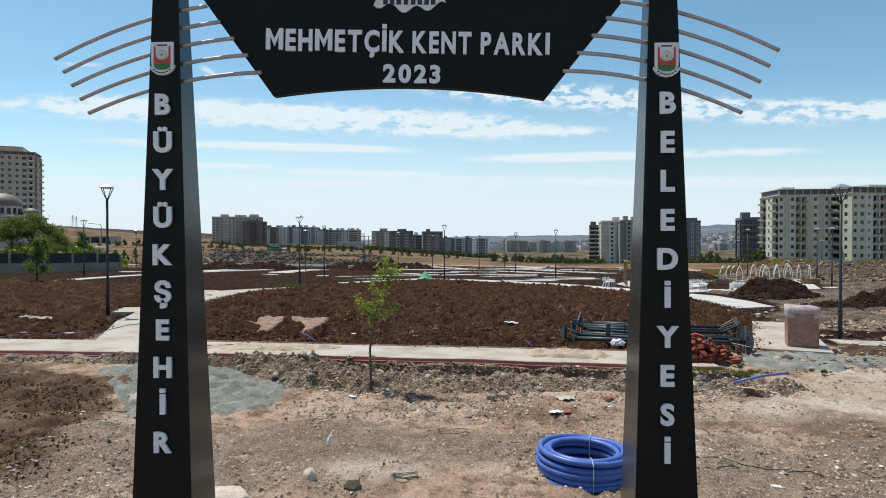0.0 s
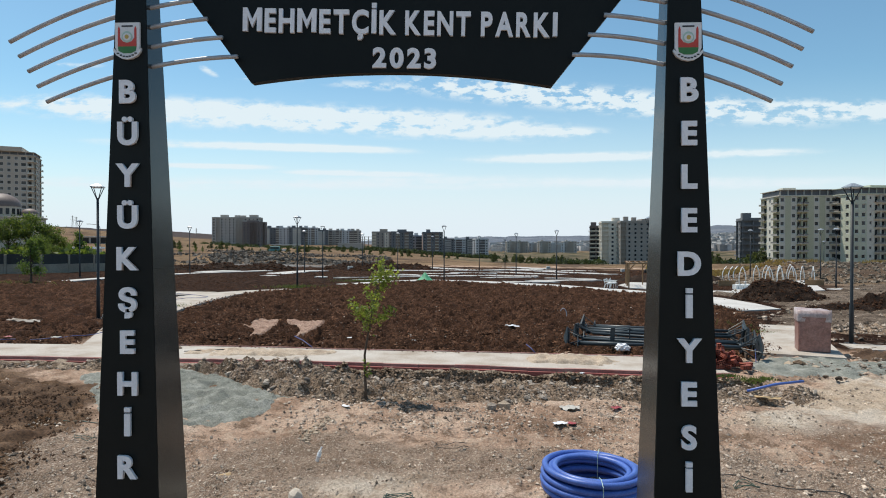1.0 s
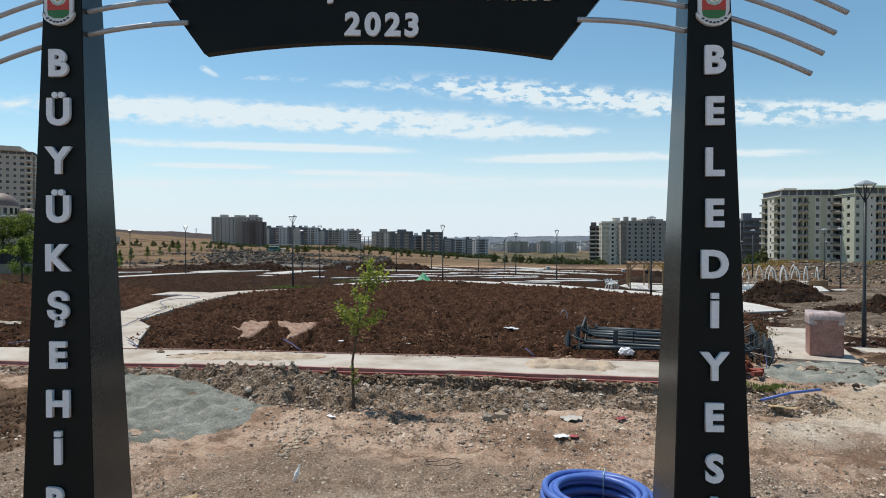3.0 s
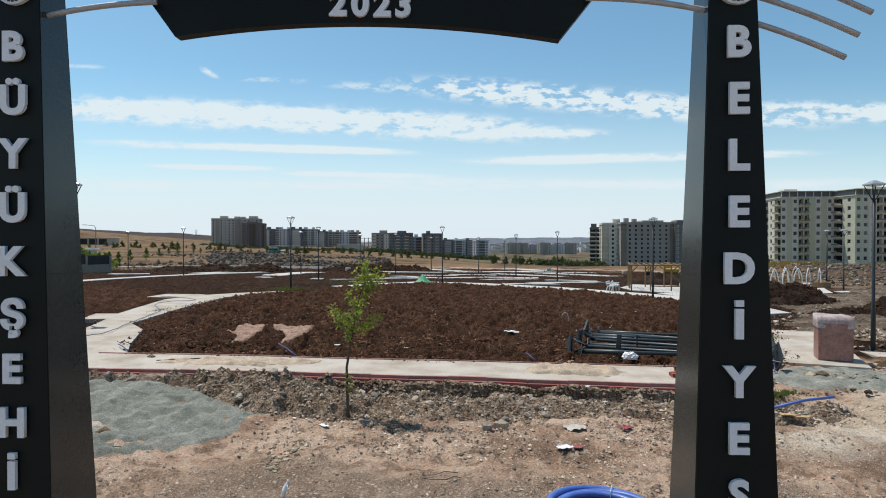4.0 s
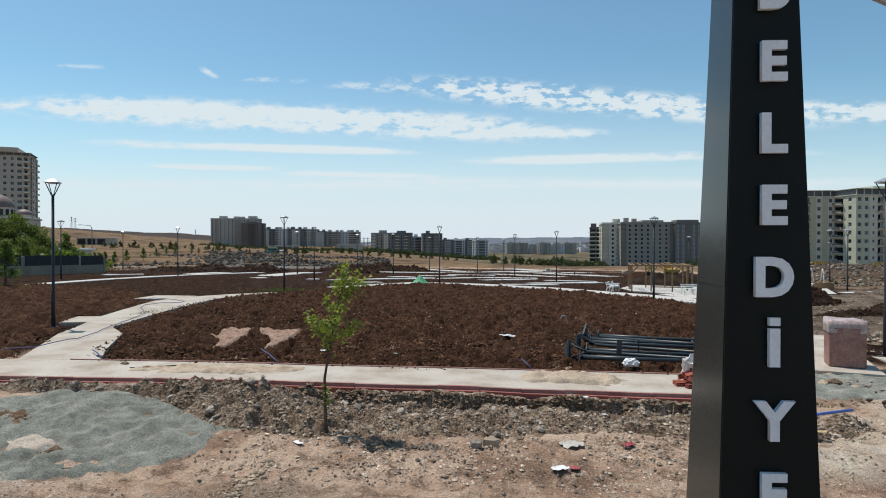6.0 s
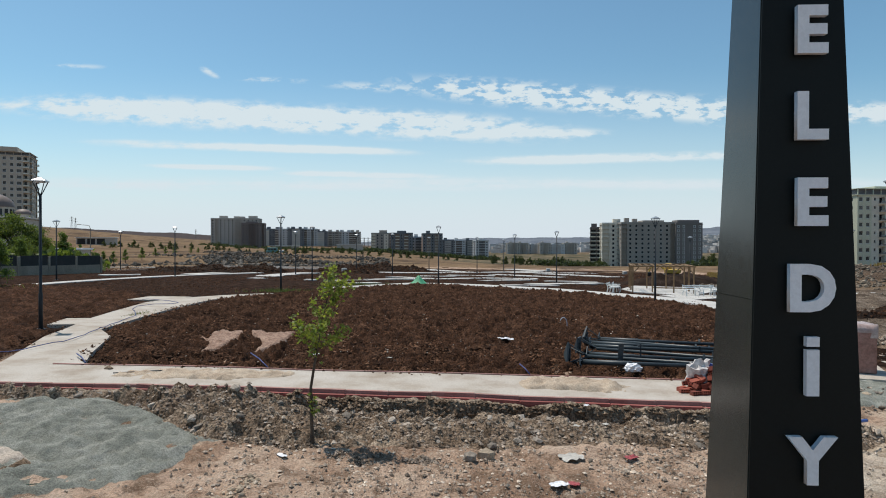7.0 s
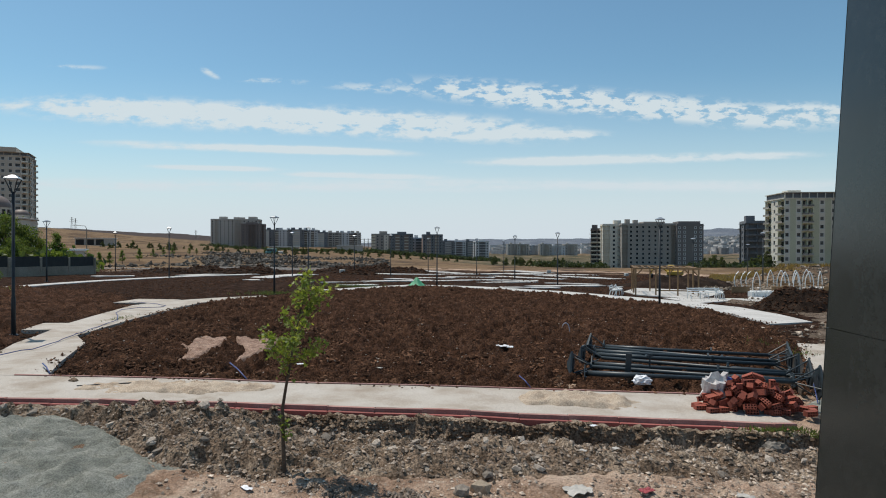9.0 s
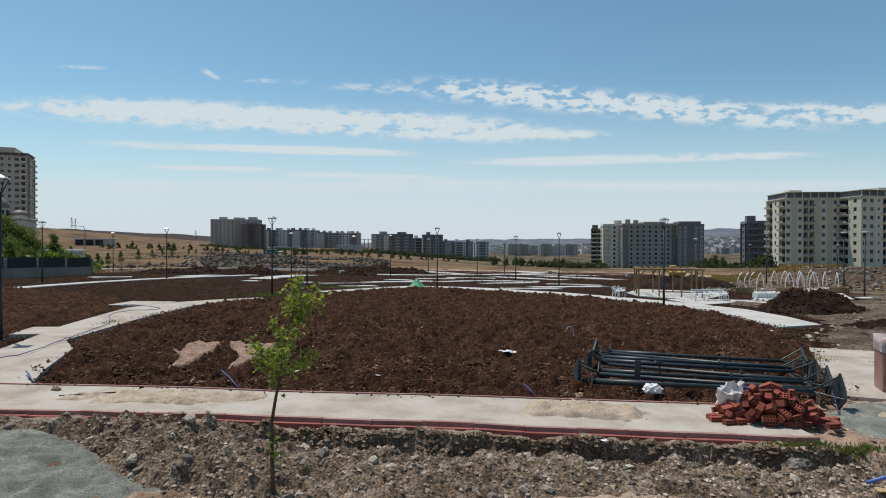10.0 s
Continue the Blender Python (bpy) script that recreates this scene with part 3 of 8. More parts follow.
def sheet(name, xs, ys, faces, mat):
    z = lie(xs, ys) + relief(xs, ys) - 0.6 * step(inside(xs, ys, BERM), -0.12, 0.22)
    ob = link(name, np.stack([xs, ys, z], 1).tolist(), faces, mat, soft=True)
    d, az = np.hypot(xs, ys), xs / np.maximum(ys, 1.0)
    wob = fbm(xs, ys, 0.3, 4, 5)
    ahead = ys > 0
    soil = step(inside(xs, ys, SITE_SOIL) + 3.0 * wob, -0.3, 0.7)
    bank = step(az + 0.05 * wob, 0.43, 0.52) * step(d + 6 * wob, 72, 80) * ahead
    field = np.maximum(np.where(ahead, step(d + 30 * wob, 128, 150), 0), bank * 0.9)
    field = np.maximum(field, step(-xs + 4 * wob, 46, 52) * step(ys, 74, 82))
    stony = step(az, -0.40, -0.36) * step(-az, 0.02, 0.08) * step(d, 112, 122) * step(-d, -270, -230) * ahead
    stony = np.maximum(stony, step(-az, 0.34, 0.38) * step(az, -0.60, -0.56) * step(d, 100, 112) * step(-d, -235, -190) * ahead * step(wob, -0.12, 0.12) * 0.9)
    scrub = step(az + 0.1 * wob, -0.02, 0.05) * step(d, 300, 360) * ahead * step(-d, -1500, -1100)
    patchy = fbm(xs, ys, 0.55, 4, 14)
    gravel = step(-ys + 3.0 * patchy, -8.9 * SURVEY, -7.6 * SURVEY) * step(patchy, -0.30, 0.12) * (ys < 14)
    gravel = np.maximum(gravel, 0.85 * np.exp(-(((xs - 5.2 * SURVEY) / 1.1) ** 2 + ((ys - 9.5 * SURVEY) / 0.5) ** 2)))
    damp = step(inside(xs, ys, DARK_PATCH) + 1.3 * fbm(xs, ys, 0.8, 4, 90), -0.25, 0.45)
    damp = np.maximum(damp, 0.75 * np.exp(-(((xs - 4.05 * SURVEY) / 0.75) ** 2 + ((ys - 8.95 * SURVEY) / 0.32) ** 2) * (1 + 1.5 * wob)))
    spill = np.exp(-(((xs + 0.84 * SURVEY) / 0.62) ** 2 + ((ys - 7.15 * SURVEY) / 0.36) ** 2) * (1 + 1.2 * wob))
    values = {
        "soil": soil * (1 - field), "field": field, "stony": np.maximum(stony, bank * step(wob, -0.12, 0.12) * 0.9), "scrub": scrub,
        "hazy_hill": step(d, 1300, 1750), "dark": step(-az, 0.28, 0.34) * step(d, 1060, 1110) * ahead,
        "gravel": 0.8 * gravel, "damp": damp, "pale": spill * 0.9 + (1 - spill) * step(inside(xs, ys, PALE) + 2.2 * fbm(xs, ys, 0.6, 4, 12), -0.6, 0.9) * 0.95,
    }
    for key, v in values.items():
        ob.data.attributes.new(key, "FLOAT", "POINT").data.foreach_set("value", np.ascontiguousarray(v, dtype=np.float32))
    return ob


def build_ground():
    radii = [1.2]
    while radii[-1] < 4600:
        r = radii[-1]
        radii.append(r * (1.04 if r < 8 else 1.0062 if r < 26 else 1.014 if r < 70 else 1.03))
    ang = np.radians(np.concatenate([np.arange(-44, 44, 0.13), np.arange(44, 316, 2.0)]))
    cx, cy = 0.5, -4.0
    r, a = np.meshgrid(radii, ang, indexing="ij")
    xs, ys = (cx + r * np.sin(a)).ravel(), (cy + r * np.cos(a)).ravel()
    nr, na = r.shape
    i, j = np.meshgrid(np.arange(nr - 1), np.arange(na), indexing="ij")
    j2 = (j + 1) % na
    quads = np.stack([i * na + j, i * na + j2, (i + 1) * na + j2, (i + 1) * na + j], -1).reshape(-1, 4)[:, ::-1]
    xs, ys = np.append(xs, cx), np.append(ys, cy)
    hub = [(len(xs) - 1, (k + 1) % na, k) for k in range(na)]
    ob = sheet("ground", xs, ys, quads.tolist() + hub, M_GROUND)
    tagged(ob, "bare stony construction earth running into tilled soil and dry fields", "ground", kind="structure")


build_ground()


def patch(name, poly, sx, sy, top, mats, label="", category="", kind="", edge=0.5, lower=0.07, parent=None, soft=True, pick=None):
    """A heap or bed over an outline: top(x, y, d) is its height over the ground, d metres in from its edge."""
    px, py = [p[0] for p in poly], [p[1] for p in poly]
    gx = np.arange(min(px) - edge, max(px) + edge + sx, sx)
    gy = np.arange(min(py) - edge, max(py) + edge + sy, sy)
    x, y = np.meshgrid(gx, gy, indexing="ij")
    d = inside(x, y, poly)
    z = lie(x, y) + relief(x, y) - lower + top(x, y, d)
    keep = d > -edge
    num = np.full(x.shape, -1)
    num[keep] = np.arange(keep.sum())
    a, b, c, e = num[:-1, :-1], num[1:, :-1], num[1:, 1:], num[:-1, 1:]
    ok = (a >= 0) & (b >= 0) & (c >= 0) & (e >= 0)
    ob = link(name, np.stack([x[keep], y[keep], z[keep]], 1).tolist(), np.stack([a[ok], b[ok], c[ok], e[ok]], 1).tolist(), mats, parent, None if pick is None else pick(x[:-1, :-1][ok], y[:-1, :-1][ok]), soft)
    return tagged(ob, label, category, kind=kind)


# ---------- soil beds, heaps, berm ----------
MAIN_BED = plan((-6.6, 15.1), (-3.8, 15.05), (-2.0, 14.85), (0.9, 14.76), (2.8, 14.61), (5.4, 14.44), (7.5, 14.75), (8.3, 16.0), (10.6, 21.0), (12.2, 25.3), (12.5, 28.9), (12.3, 32.5), (11.2, 35.5),
                (7.9, 40.9), (3.4, 45.0), (1.3, 46.4), (-1.4, 47.6), (-3.9, 43.6), (-6.2, 40.2), (-8.2, 35.4), (-9.4, 32.6), (-9.8, 30.3), (-9.7, 27.4), (-9.45, 24.4), (-9.2, 22.5), (-8.95, 20.2), (-8.3, 19.2), (-8.05, 18.6), (-7.5, 17.2), (-7.55, 16.7), (-7.2, 16.4))


SAND_STRIPS = (plan((-5.85, 19.07), (-5.46, 18.62), (-5.64, 19.31), (-5.39, 19.71), (-4.91, 19.69), (-4.68, 18.07), (-4.56, 16.9), (-4.84, 16.6), (-5.02, 17.66)),
               plan((-4.73, 19.81), (-4.52, 20.06), (-4.16, 19.46), (-3.98, 19.54), (-3.50, 19.75), (-3.40, 17.68), (-3.40, 16.9), (-3.66, 16.65), (-3.78, 17.85)))


def in_strip(x, y):
    return np.maximum(inside(x, y, SAND_STRIPS[0]), inside(x, y, SAND_STRIPS[1]))


def bed_top(x, y, d):
    clods = 0.12 * np.abs(fbm(x, y, 2.2, 3, 41)) + 0.36 * np.maximum(fbm(x, y, 4.2, 3, 47), -0.10) + 0.09 * fbm(x, y, 0.7, 2, 44) + 0.13 * fbm(x, y, 7.0, 2, 48)
    clods = clods * (1 - step(in_strip(x, y) + 0.10 * fbm(x, y, 2.4, 3, 58), -0.12, 0.06))
    return (0.09 + clods) * step(d + 0.25 * fbm(x, y, 1.8, 3, 50), -0.12, 0.45)


patch("soil_bed", MAIN_BED, 0.06, 0.075, bed_top, M_SOIL, "freshly tilled dark brown soil bed inside the park paths", "soil bed", "structure")
LEFT_BED = plan((-27, 15.5), (-12.5, 15.15), (-8.4, 15.1), (-9.0, 16.5), (-9.75, 18.5), (-10.1, 20.0), (-11.0, 20.7), (-11.4, 22.3), (-11.2, 24.4), (-12.0, 28.5), (-13.4, 29.6), (-13.5, 32.0), (-19, 38), (-29, 40))
patch("soil_bed", LEFT_BED, 0.12, 0.16, bed_top, M_SOIL, "dark brown tilled soil bed beside the concrete path", "soil bed", "structure")


def clod_field(name, poly, count, seed, lo, hi, label, base=OCT, mat=M_CLOD):
    rng = np.random.default_rng(seed)
    px, py = [p[0] for p in poly], [p[1] for p in poly]
    x, y = rng.uniform(min(px), max(px), count * 3), rng.uniform(min(py), max(py), count * 3)
    y = min(py) + (y - min(py)) * rng.uniform(0.15, 1, count * 3)
    ok = (inside(x, y, poly) > 0.1) & ((in_strip(x, y) < -0.02) | (rng.uniform(0, 1, count * 3) < 0.08))
    x, y = x[ok][:count], y[ok][:count]
    z = lie(x, y) + relief(x, y) + 0.04 + 0.06 * np.abs(fbm(x, y, 2.6, 3, 41))
    s = lo + (hi - lo) * rng.power(0.34, len(x)) * (0.35 + 1.2 * np.clip(0.4 + fbm(x, y, 0.5, 3, 57), 0, 1))
    ob = scatter(name, np.stack([x, y, z], 1), s, mat, seed + 1, 0.8, 0.24, 0.2, base=base)
    tagged(ob, label, "soil clods", kind="stuff")


clod_field("soil_clods", MAIN_BED, 30000, 52, 0.018, 0.085, "larger rounded clods lying on the tilled bed", ICO1)
clod_field("soil_clods", MAIN_BED, 76000, 51, 0.012, 0.055, "loose dark brown clods strewn over the tilled bed")
clod_field("soil_clods", LEFT_BED, 16000, 53, 0.02, 0.10, "loose dark brown clods on the tilled bed", mat=M_SOIL)


def far_clods(count, seed):
    rng = np.random.default_rng(seed)
    b, d = rng.uniform(-0.62, 0.62, count), 30 * 3.6 ** rng.uniform(0, 1, count)
    x, y = b * d, 5.8 + d
    ok = (inside(x, y, SITE_SOIL) > 0.5) & (inside(x, y, MAIN_BED) < -0.3) & (inside(x, y, LEFT_BED) < -0.2) & (fbm(x, y, 0.12, 3, 59) > -0.22)
    x, y, d = x[ok], y[ok], d[ok]
    s = (0.0009 + 0.0022 * rng.power(0.35, len(x))) * d
    tagged(scatter("soil_clods", np.stack([x, y, lie(x, y) + relief(x, y) - 0.3 * s], 1), s, M_SOIL, seed + 1, 0.7, 0.4, 0.25, base=OCT), "coarse brown clods over the farther soil beds", "soil clods", kind="stuff")


far_clods(42000, 55)


def heap(name, cx, cy, rx, ry, h, mat, label, seed, category="heap", stepx=0.10, sharp=1.0, lumps=0):
    n = 18
    rng = np.random.default_rng(seed)
    poly = [(cx * SURVEY + rx * math.cos(t) * k, cy * SURVEY + ry * math.sin(t) * k) for t, k in ((2 * math.pi * i / n, rng.uniform(0.85, 1.12)) for i in range(n))]
    reach = min(rx, ry)

    def top(x, y, d):
        t = np.clip((d + 0.1) / reach, 0, 1)
        return (h * (t ** sharp) * (1.12 - 0.12 * t) * (1 + 0.45 * fbm(x, y, 0.9, 3, seed)) + 0.30 * np.abs(fbm(x, y, 2.0, 4, seed + 3)) * step(d, -0.1, 0.4)) * (d > -0.2)

    ob = patch(name, poly, stepx, stepx, top, mat, label, category)
    if lumps:
        x, y = cx * SURVEY + rng.uniform(-rx, rx, lumps), cy * SURVEY + rng.uniform(-ry, ry, lumps)
        d = inside(x, y, poly)
        x, y, d = x[d > 0.05], y[d > 0.05], d[d > 0.05]
        z = lie(x, y) + relief(x, y) - 0.07 + top(x, y, d)
        tagged(scatter("loose_soil", np.stack([x, y, z], 1), 0.02 + {1600: 0.22, 700: 0.025}.get(lumps, 0.11) * rng.power(0.25, len(x)), M_SOIL if mat == M_HEAP_SHADE else M_CHIP, seed + 9, 0.8, 0.35, 0.25, ob, OCT), "loose lumps", kind="stuff")
    return ob


heap("soil_mound", 17.4, 31.9, 3.3, 2.3, 1.5, M_HEAP_SHADE, "steep heap of dark brown soil beside the path", 61, lumps=2600)
heap("soil_mound", 20.5, 27.6, 3.6, 2.2, 1.1, M_HEAP_SHADE, "long dark soil heap with stones", 63, lumps=2200)
heap("soil_mound", 17.6, 22.8, 2.9, 1.7, 0.55, M_RUBBLE, "low heap of brown earth and broken stone", 65, lumps=1200)
heap("soil_mound", 13.6, 19.6, 2.2, 1.3, 0.35, M_RUBBLE, "low spread of brown earth and stones near the lamp", 66, lumps=1200)
heap("soil_mound", 11.6, 13.4, 1.5, 0.5, 0.22, M_RUBBLE, "low ridge of brown earth and stones on the crushed sand", 64, lumps=1200)
heap("soil_mound", 15.0, 17.2, 2.8, 1.4, 0.45, M_RUBBLE, "uneven spread of brown earth and broken stone", 68, lumps=1200)
heap("soil_mound", 18.0, 19.6, 3.4, 1.6, 0.5, M_RUBBLE, "uneven heap of brown earth and pale broken stone", 69, lumps=1200)
heap("soil_mound", 16.6, 25.6, 3.0, 1.5, 0.5, M_HEAP_SHADE, "low dark soil spread beside the heaps", 70, lumps=1200)
heap("soil_mound", 19.9, 53.0, 6.6, 3.0, 1.25, M_HEAP_SHADE, "wide dark soil heap behind the pergola", 67, stepx=0.25)
for hx, hy, rx, h, sd in ((-27.6, 67.5, 5.4, 0.75, 71), (-23.8, 68, 5.4, 0.95, 72), (-8.6, 70, 3.0, 0.8, 73), (-10.8, 76, 5.0, 1.1, 74), (-7.3, 79, 4.4, 1.2, 75), (-4.5, 82, 4.2, 1.0, 76), (-20.0, 69.5, 4.8, 1.05, 77)):
    heap("soil_mound", hx, hy, rx, 2.6, h, M_HEAP_SHADE, "dark brown heap of dumped soil", sd, stepx=0.22, lumps=1600)

M_STONY = surface("stony_brown_earth", [(0.060, 0.043, 0.031), (0.125, 0.094, 0.070), (0.235, 0.187, 0.146)], 0.7, 12, 0.95, 1.0, 0.08, contrast=0.6, spec=0.08)
EAST_EARTH = plan((15.1, 37.0), (18.4, 39.2), (20.8, 38.4), (26.2, 41.4), (29.0, 46.2), (33.5, 47.4), (40, 52), (40, 32), (24, 21.5), (15.6, 19.6), (11.6, 19.9), (10.9, 20.8), (11.6, 22.7), (12.6, 24.2), (13.6, 25.6), (14.9, 27.4), (15.9, 33.0))
earth = patch("stony_earth", EAST_EARTH, 0.16, 0.2, lambda x, y, d: (0.10 + 0.32 * np.abs(fbm(x, y, 0.5, 4, 391)) + 0.14 * fbm(x, y, 1.6, 3, 392)) * step(d + 0.6 * fbm(x, y, 0.7, 3, 393), 0.0, 1.4), M_STONY, "uneven brown earth and broken stone round the heaps", "earth", "structure")
rng_e = np.random.default_rng(394)
ex_, ey_ = rng_e.uniform(18, 54, 14000), rng_e.uniform(28, 70, 14000)
ed_ = inside(ex_, ey_, EAST_EARTH)
ok_ = (ed_ > 0.2) & (fbm(ex_, ey_, 0.3, 3, 395) + rng_e.uniform(-0.3, 0.3, 14000) > -0.02)
ex_, ey_ = ex_[ok_], ey_[ok_]
tagged(scatter("loose_stones", np.stack([ex_, ey_, lie(ex_, ey_) + relief(ex_, ey_) + 0.08], 1), 0.025 + 0.17 * rng_e.power(0.16, len(ex_)), M_BANKSTONE, 396, 0.75, 0.4, 0.2, earth, OCT), "broken stones on brown earth", kind="stuff")

LEFT_SAND = plan((-6.74, 12.32), (-6.48, 12.42), (-5.89, 12.64), (-5.38, 12.74), (-4.68, 12.62), (-4.12, 12.29), (-3.48, 11.72), (-2.92, 11.18), (-2.52, 10.62), (-2.47, 10.09), (-2.62, 9.72), (-2.90, 9.45), (-3.15, 9.28), (-3.40, 9.14), (-3.69, 8.92), (-3.99, 8.79), (-4.20, 8.76))
patch("sand_mound", LEFT_SAND, 0.06, 0.07, lambda x, y, d: (0.10 + 0.07 * step(d, -0.1, 1.4) + 0.07 * fbm(x, y, 2.4, 3, 81) + 0.13 * np.maximum(fbm(x, y, 3.6, 2, 80), -0.12) - 0.06 * step(fbm(x, y, 4.2, 2, 82), 0.08, 0.2)) * step(d + 0.07 * fbm(x, y, 2.0, 3, 83), -0.10, 0.14),
      M_GRAVEL, "spread heap of green-grey crushed sand", "sand heap", lower=0.05)
DRY_PAN = plan((-4.90, 10.04), (-4.72, 10.16), (-4.60, 10.22), (-4.18, 9.95), (-4.08, 9.81), (-4.24, 9.65), (-4.45, 9.52), (-4.55, 9.50))
patch("sand_patch", DRY_PAN, 0.05, 0.05, lambda x, y, d: (0.205 + 0.06 * fbm(x, y, 4, 3, 381)) * step(d + 0.10 * fbm(x, y, 3.0, 3, 382), -0.12, 0.12), surface("dry_crust", [(0.34, 0.285, 0.235), (0.50, 0.435, 0.37)], 3.0, 30, 0.95, 0.6, 0.02, contrast=0.3, spec=0.1), "thin pale dry crust on the crushed sand", "sand patch", lower=0.05)
BARE_SCRAPE = plan((-4.17, 9.71), (-4.09, 9.82), (-3.83, 9.66), (-3.79, 9.57), (-3.94, 9.51), (-4.07, 9.32), (-4.20, 9.35))
patch("earth_patch", BARE_SCRAPE, 0.05, 0.05, lambda x, y, d: (0.20 + 0.06 * fbm(x, y, 4, 3, 383)) * step(d + 0.12 * fbm(x, y, 3.0, 3, 384), -0.12, 0.12), M_RUBBLE, "scrape of brown earth on the crushed sand", "earth patch", lower=0.05)
RIGHT_SAND = plan((6.6, 12.7), (6.7, 14.2), (7.6, 15.0), (8.6, 15.1), (10.4, 14.4), (12.5, 14.2), (12, 13.1), (9, 12.9))
patch("sand_mound", RIGHT_SAND, 0.08, 0.1, lambda x, y, d: (0.10 + 0.08 * fbm(x, y, 2.0, 3, 85)) * step(d + 0.5 * fbm(x, y, 0.9, 3, 86), -0.1, 0.4),
      M_GRAVEL, "thin spread of green-grey crushed sand by the bricks", "sand heap", lower=0.05)
M_DAMP_CLOD = surface("damp_clods", [(0.06, 0.033, 0.019), (0.15, 0.092, 0.058)], 2, 30, 0.95, 0.4, 0.02, contrast=0.3, spread=0.5, spec=0.15)
patch("earth_mound", DARK_PATCH, 0.06, 0.08, lambda x, y, d: (0.05 + 0.26 * np.abs(fbm(x, y, 1.3, 4, 88)) + 0.14 * fbm(x, y, 4, 3, 89)) * step(d + 1.6 * fbm(x, y, 0.8, 4, 90), -0.2, 1.0),
      surface("damp_earth", [(0.058, 0.032, 0.018), (0.10, 0.060, 0.036), (0.19, 0.122, 0.076)], 1.2, 24, 0.95, 0.8, 0.03, contrast=0.45, spec=0.2),
      "low spread of damp brown earth on the stony ground", "earth heap", lower=0.06)
for ex, ey, rx_, ry_, h_, sd_ in ((-0.42, 10.2, 0.62, 0.42, 0.05, 381), (0.35, 10.15, 0.34, 0.2, 0.06, 384)):
    heap("earth_mound", ex, ey, rx_, ry_, h_, M_RUBBLE, "low spill of crumbled stony earth by the sapling", sd_, "earth heap", 0.05, lumps=700)
PAD_EARTH = plan((9.75, 14.75), (10.5, 16.2), (12.6, 15.6), (14.5, 15.0), (13.2, 14.1), (11.0, 14.2))
patch("earth_mound", PAD_EARTH, 0.06, 0.08, lambda x, y, d: (0.06 + 0.30 * np.abs(fbm(x, y, 1.3, 4, 188)) + 0.16 * fbm(x, y, 4, 3, 189)) * step(d + 0.6 * fbm(x, y, 0.9, 4, 190), -0.15, 0.5),
      surface("pad_earth", [(0.045, 0.026, 0.015), (0.085, 0.052, 0.032), (0.17, 0.112, 0.072)], 1.2, 24, 0.95, 0.8, 0.03, contrast=0.45, spec=0.2),
      "low spread of dark stony earth beside the concrete pad", "earth heap", lower=0.06)
rng_d = np.random.default_rng(87)
dx_, dy_ = rng_d.uniform(-11.5, -4.8, 16000), rng_d.uniform(8.4, 15.2, 16000)
ok_ = inside(dx_, dy_, DARK_PATCH) + 1.2 * fbm(dx_, dy_, 0.8, 4, 90) > rng_d.uniform(-0.5, 0.5, 16000)
dx_, dy_ = dx_[ok_], dy_[ok_]
dz_ = lie(dx_, dy_) + relief(dx_, dy_) + 0.10 * step(inside(dx_, dy_, DARK_PATCH), 0.0, 0.8)
tagged(scatter("earth_clods", np.stack([dx_, dy_, dz_], 1), 0.008 + 0.035 * rng_d.power(0.16, len(dx_)), M_DAMP_CLOD, 86, 0.75, 0.35, 0.2, base=OCT), "damp brown clods strewn over bare earth", "clods", kind="stuff")



def berm_top(x, y, d):
    """Rubble thrown up in front of a trench that is cut along the kerb."""
    off = kerb_y(x) - y
    front = step(d + 0.5 * fbm(x, y, 1.2, 3, 93), -0.1, 0.35)
    west = step(-x, -0.5, 4.0)
    lumps = 0.36 * np.abs(fbm(x, y, 1.0, 4, 91)) + 0.30 * np.maximum(fbm(x, y, 2.4, 3, 94), -0.12) + 0.22 * np.maximum(fbm(x, y, 5.0, 3, 92), -0.15)
    ridge = 0.03 + (0.02 + 0.13 * west) * step(d, 0.0, 0.8) + (0.62 + 0.38 * west) * lumps
    open_cut = (0.5 + 0.5 * step(x, -4, 1)) * step(fbm(x, y, 0.6, 2, 95) + 0.06 * x, -0.3, 0.1)
    edge = 0.16 * fbm(x, y, 0.9, 2, 98) + 0.05 * fbm(x, y, 6.5, 2, 96)
    cut = step(off + edge + 0.10 * np.abs(fbm(x, y, 4.5, 3, 292)), 0.36, 0.62) * step(-off - 0.35 * fbm(x, y, 1.4, 3, 99), -1.6, -0.75) * open_cut
    lip = step(-off - edge, -0.46, -0.36)
    return lip * (0.09 + 0.03 * fbm(x, y, 6.0, 2, 97)) + (1 - lip) * (ridge * front - 0.50 * cut)


berm = patch("rubble_berm", BERM, 0.05, 0.05, berm_top, [M_RUBBLE, M_LIP], "low bank of stony rubble heaped along the kerb", "rubble bank", edge=0.4, soft=False,
             pick=lambda x, y: (kerb_y(x) - y + 0.16 * fbm(x, y, 0.9, 2, 98) + 0.12 * fbm(x, y, 5.0, 2, 95) < 0.38).astype(int))


def trench_spots(count, seed):
    rng = np.random.default_rng(seed)
    x, off = rng.uniform(-6, 8.6, count), rng.uniform(0.30, 0.80, count)
    y = kerb_y(x) - off
    d = inside(x, y, BERM)
    return x, y, lie(x, y) + relief(x, y) - 0.07 + berm_top(x, y, d)


tx, ty, tz = trench_spots(7000, 293)
tagged(scatter("loose_earth", np.stack([tx, ty, tz], 1), 0.012 + 0.075 * np.random.default_rng(294).power(0.28, len(tx)), M_RUBBLE, 295, 0.75, 0.4, 0.25, berm, OCT), "crumbled earth lumps in the trench wall", kind="stuff")


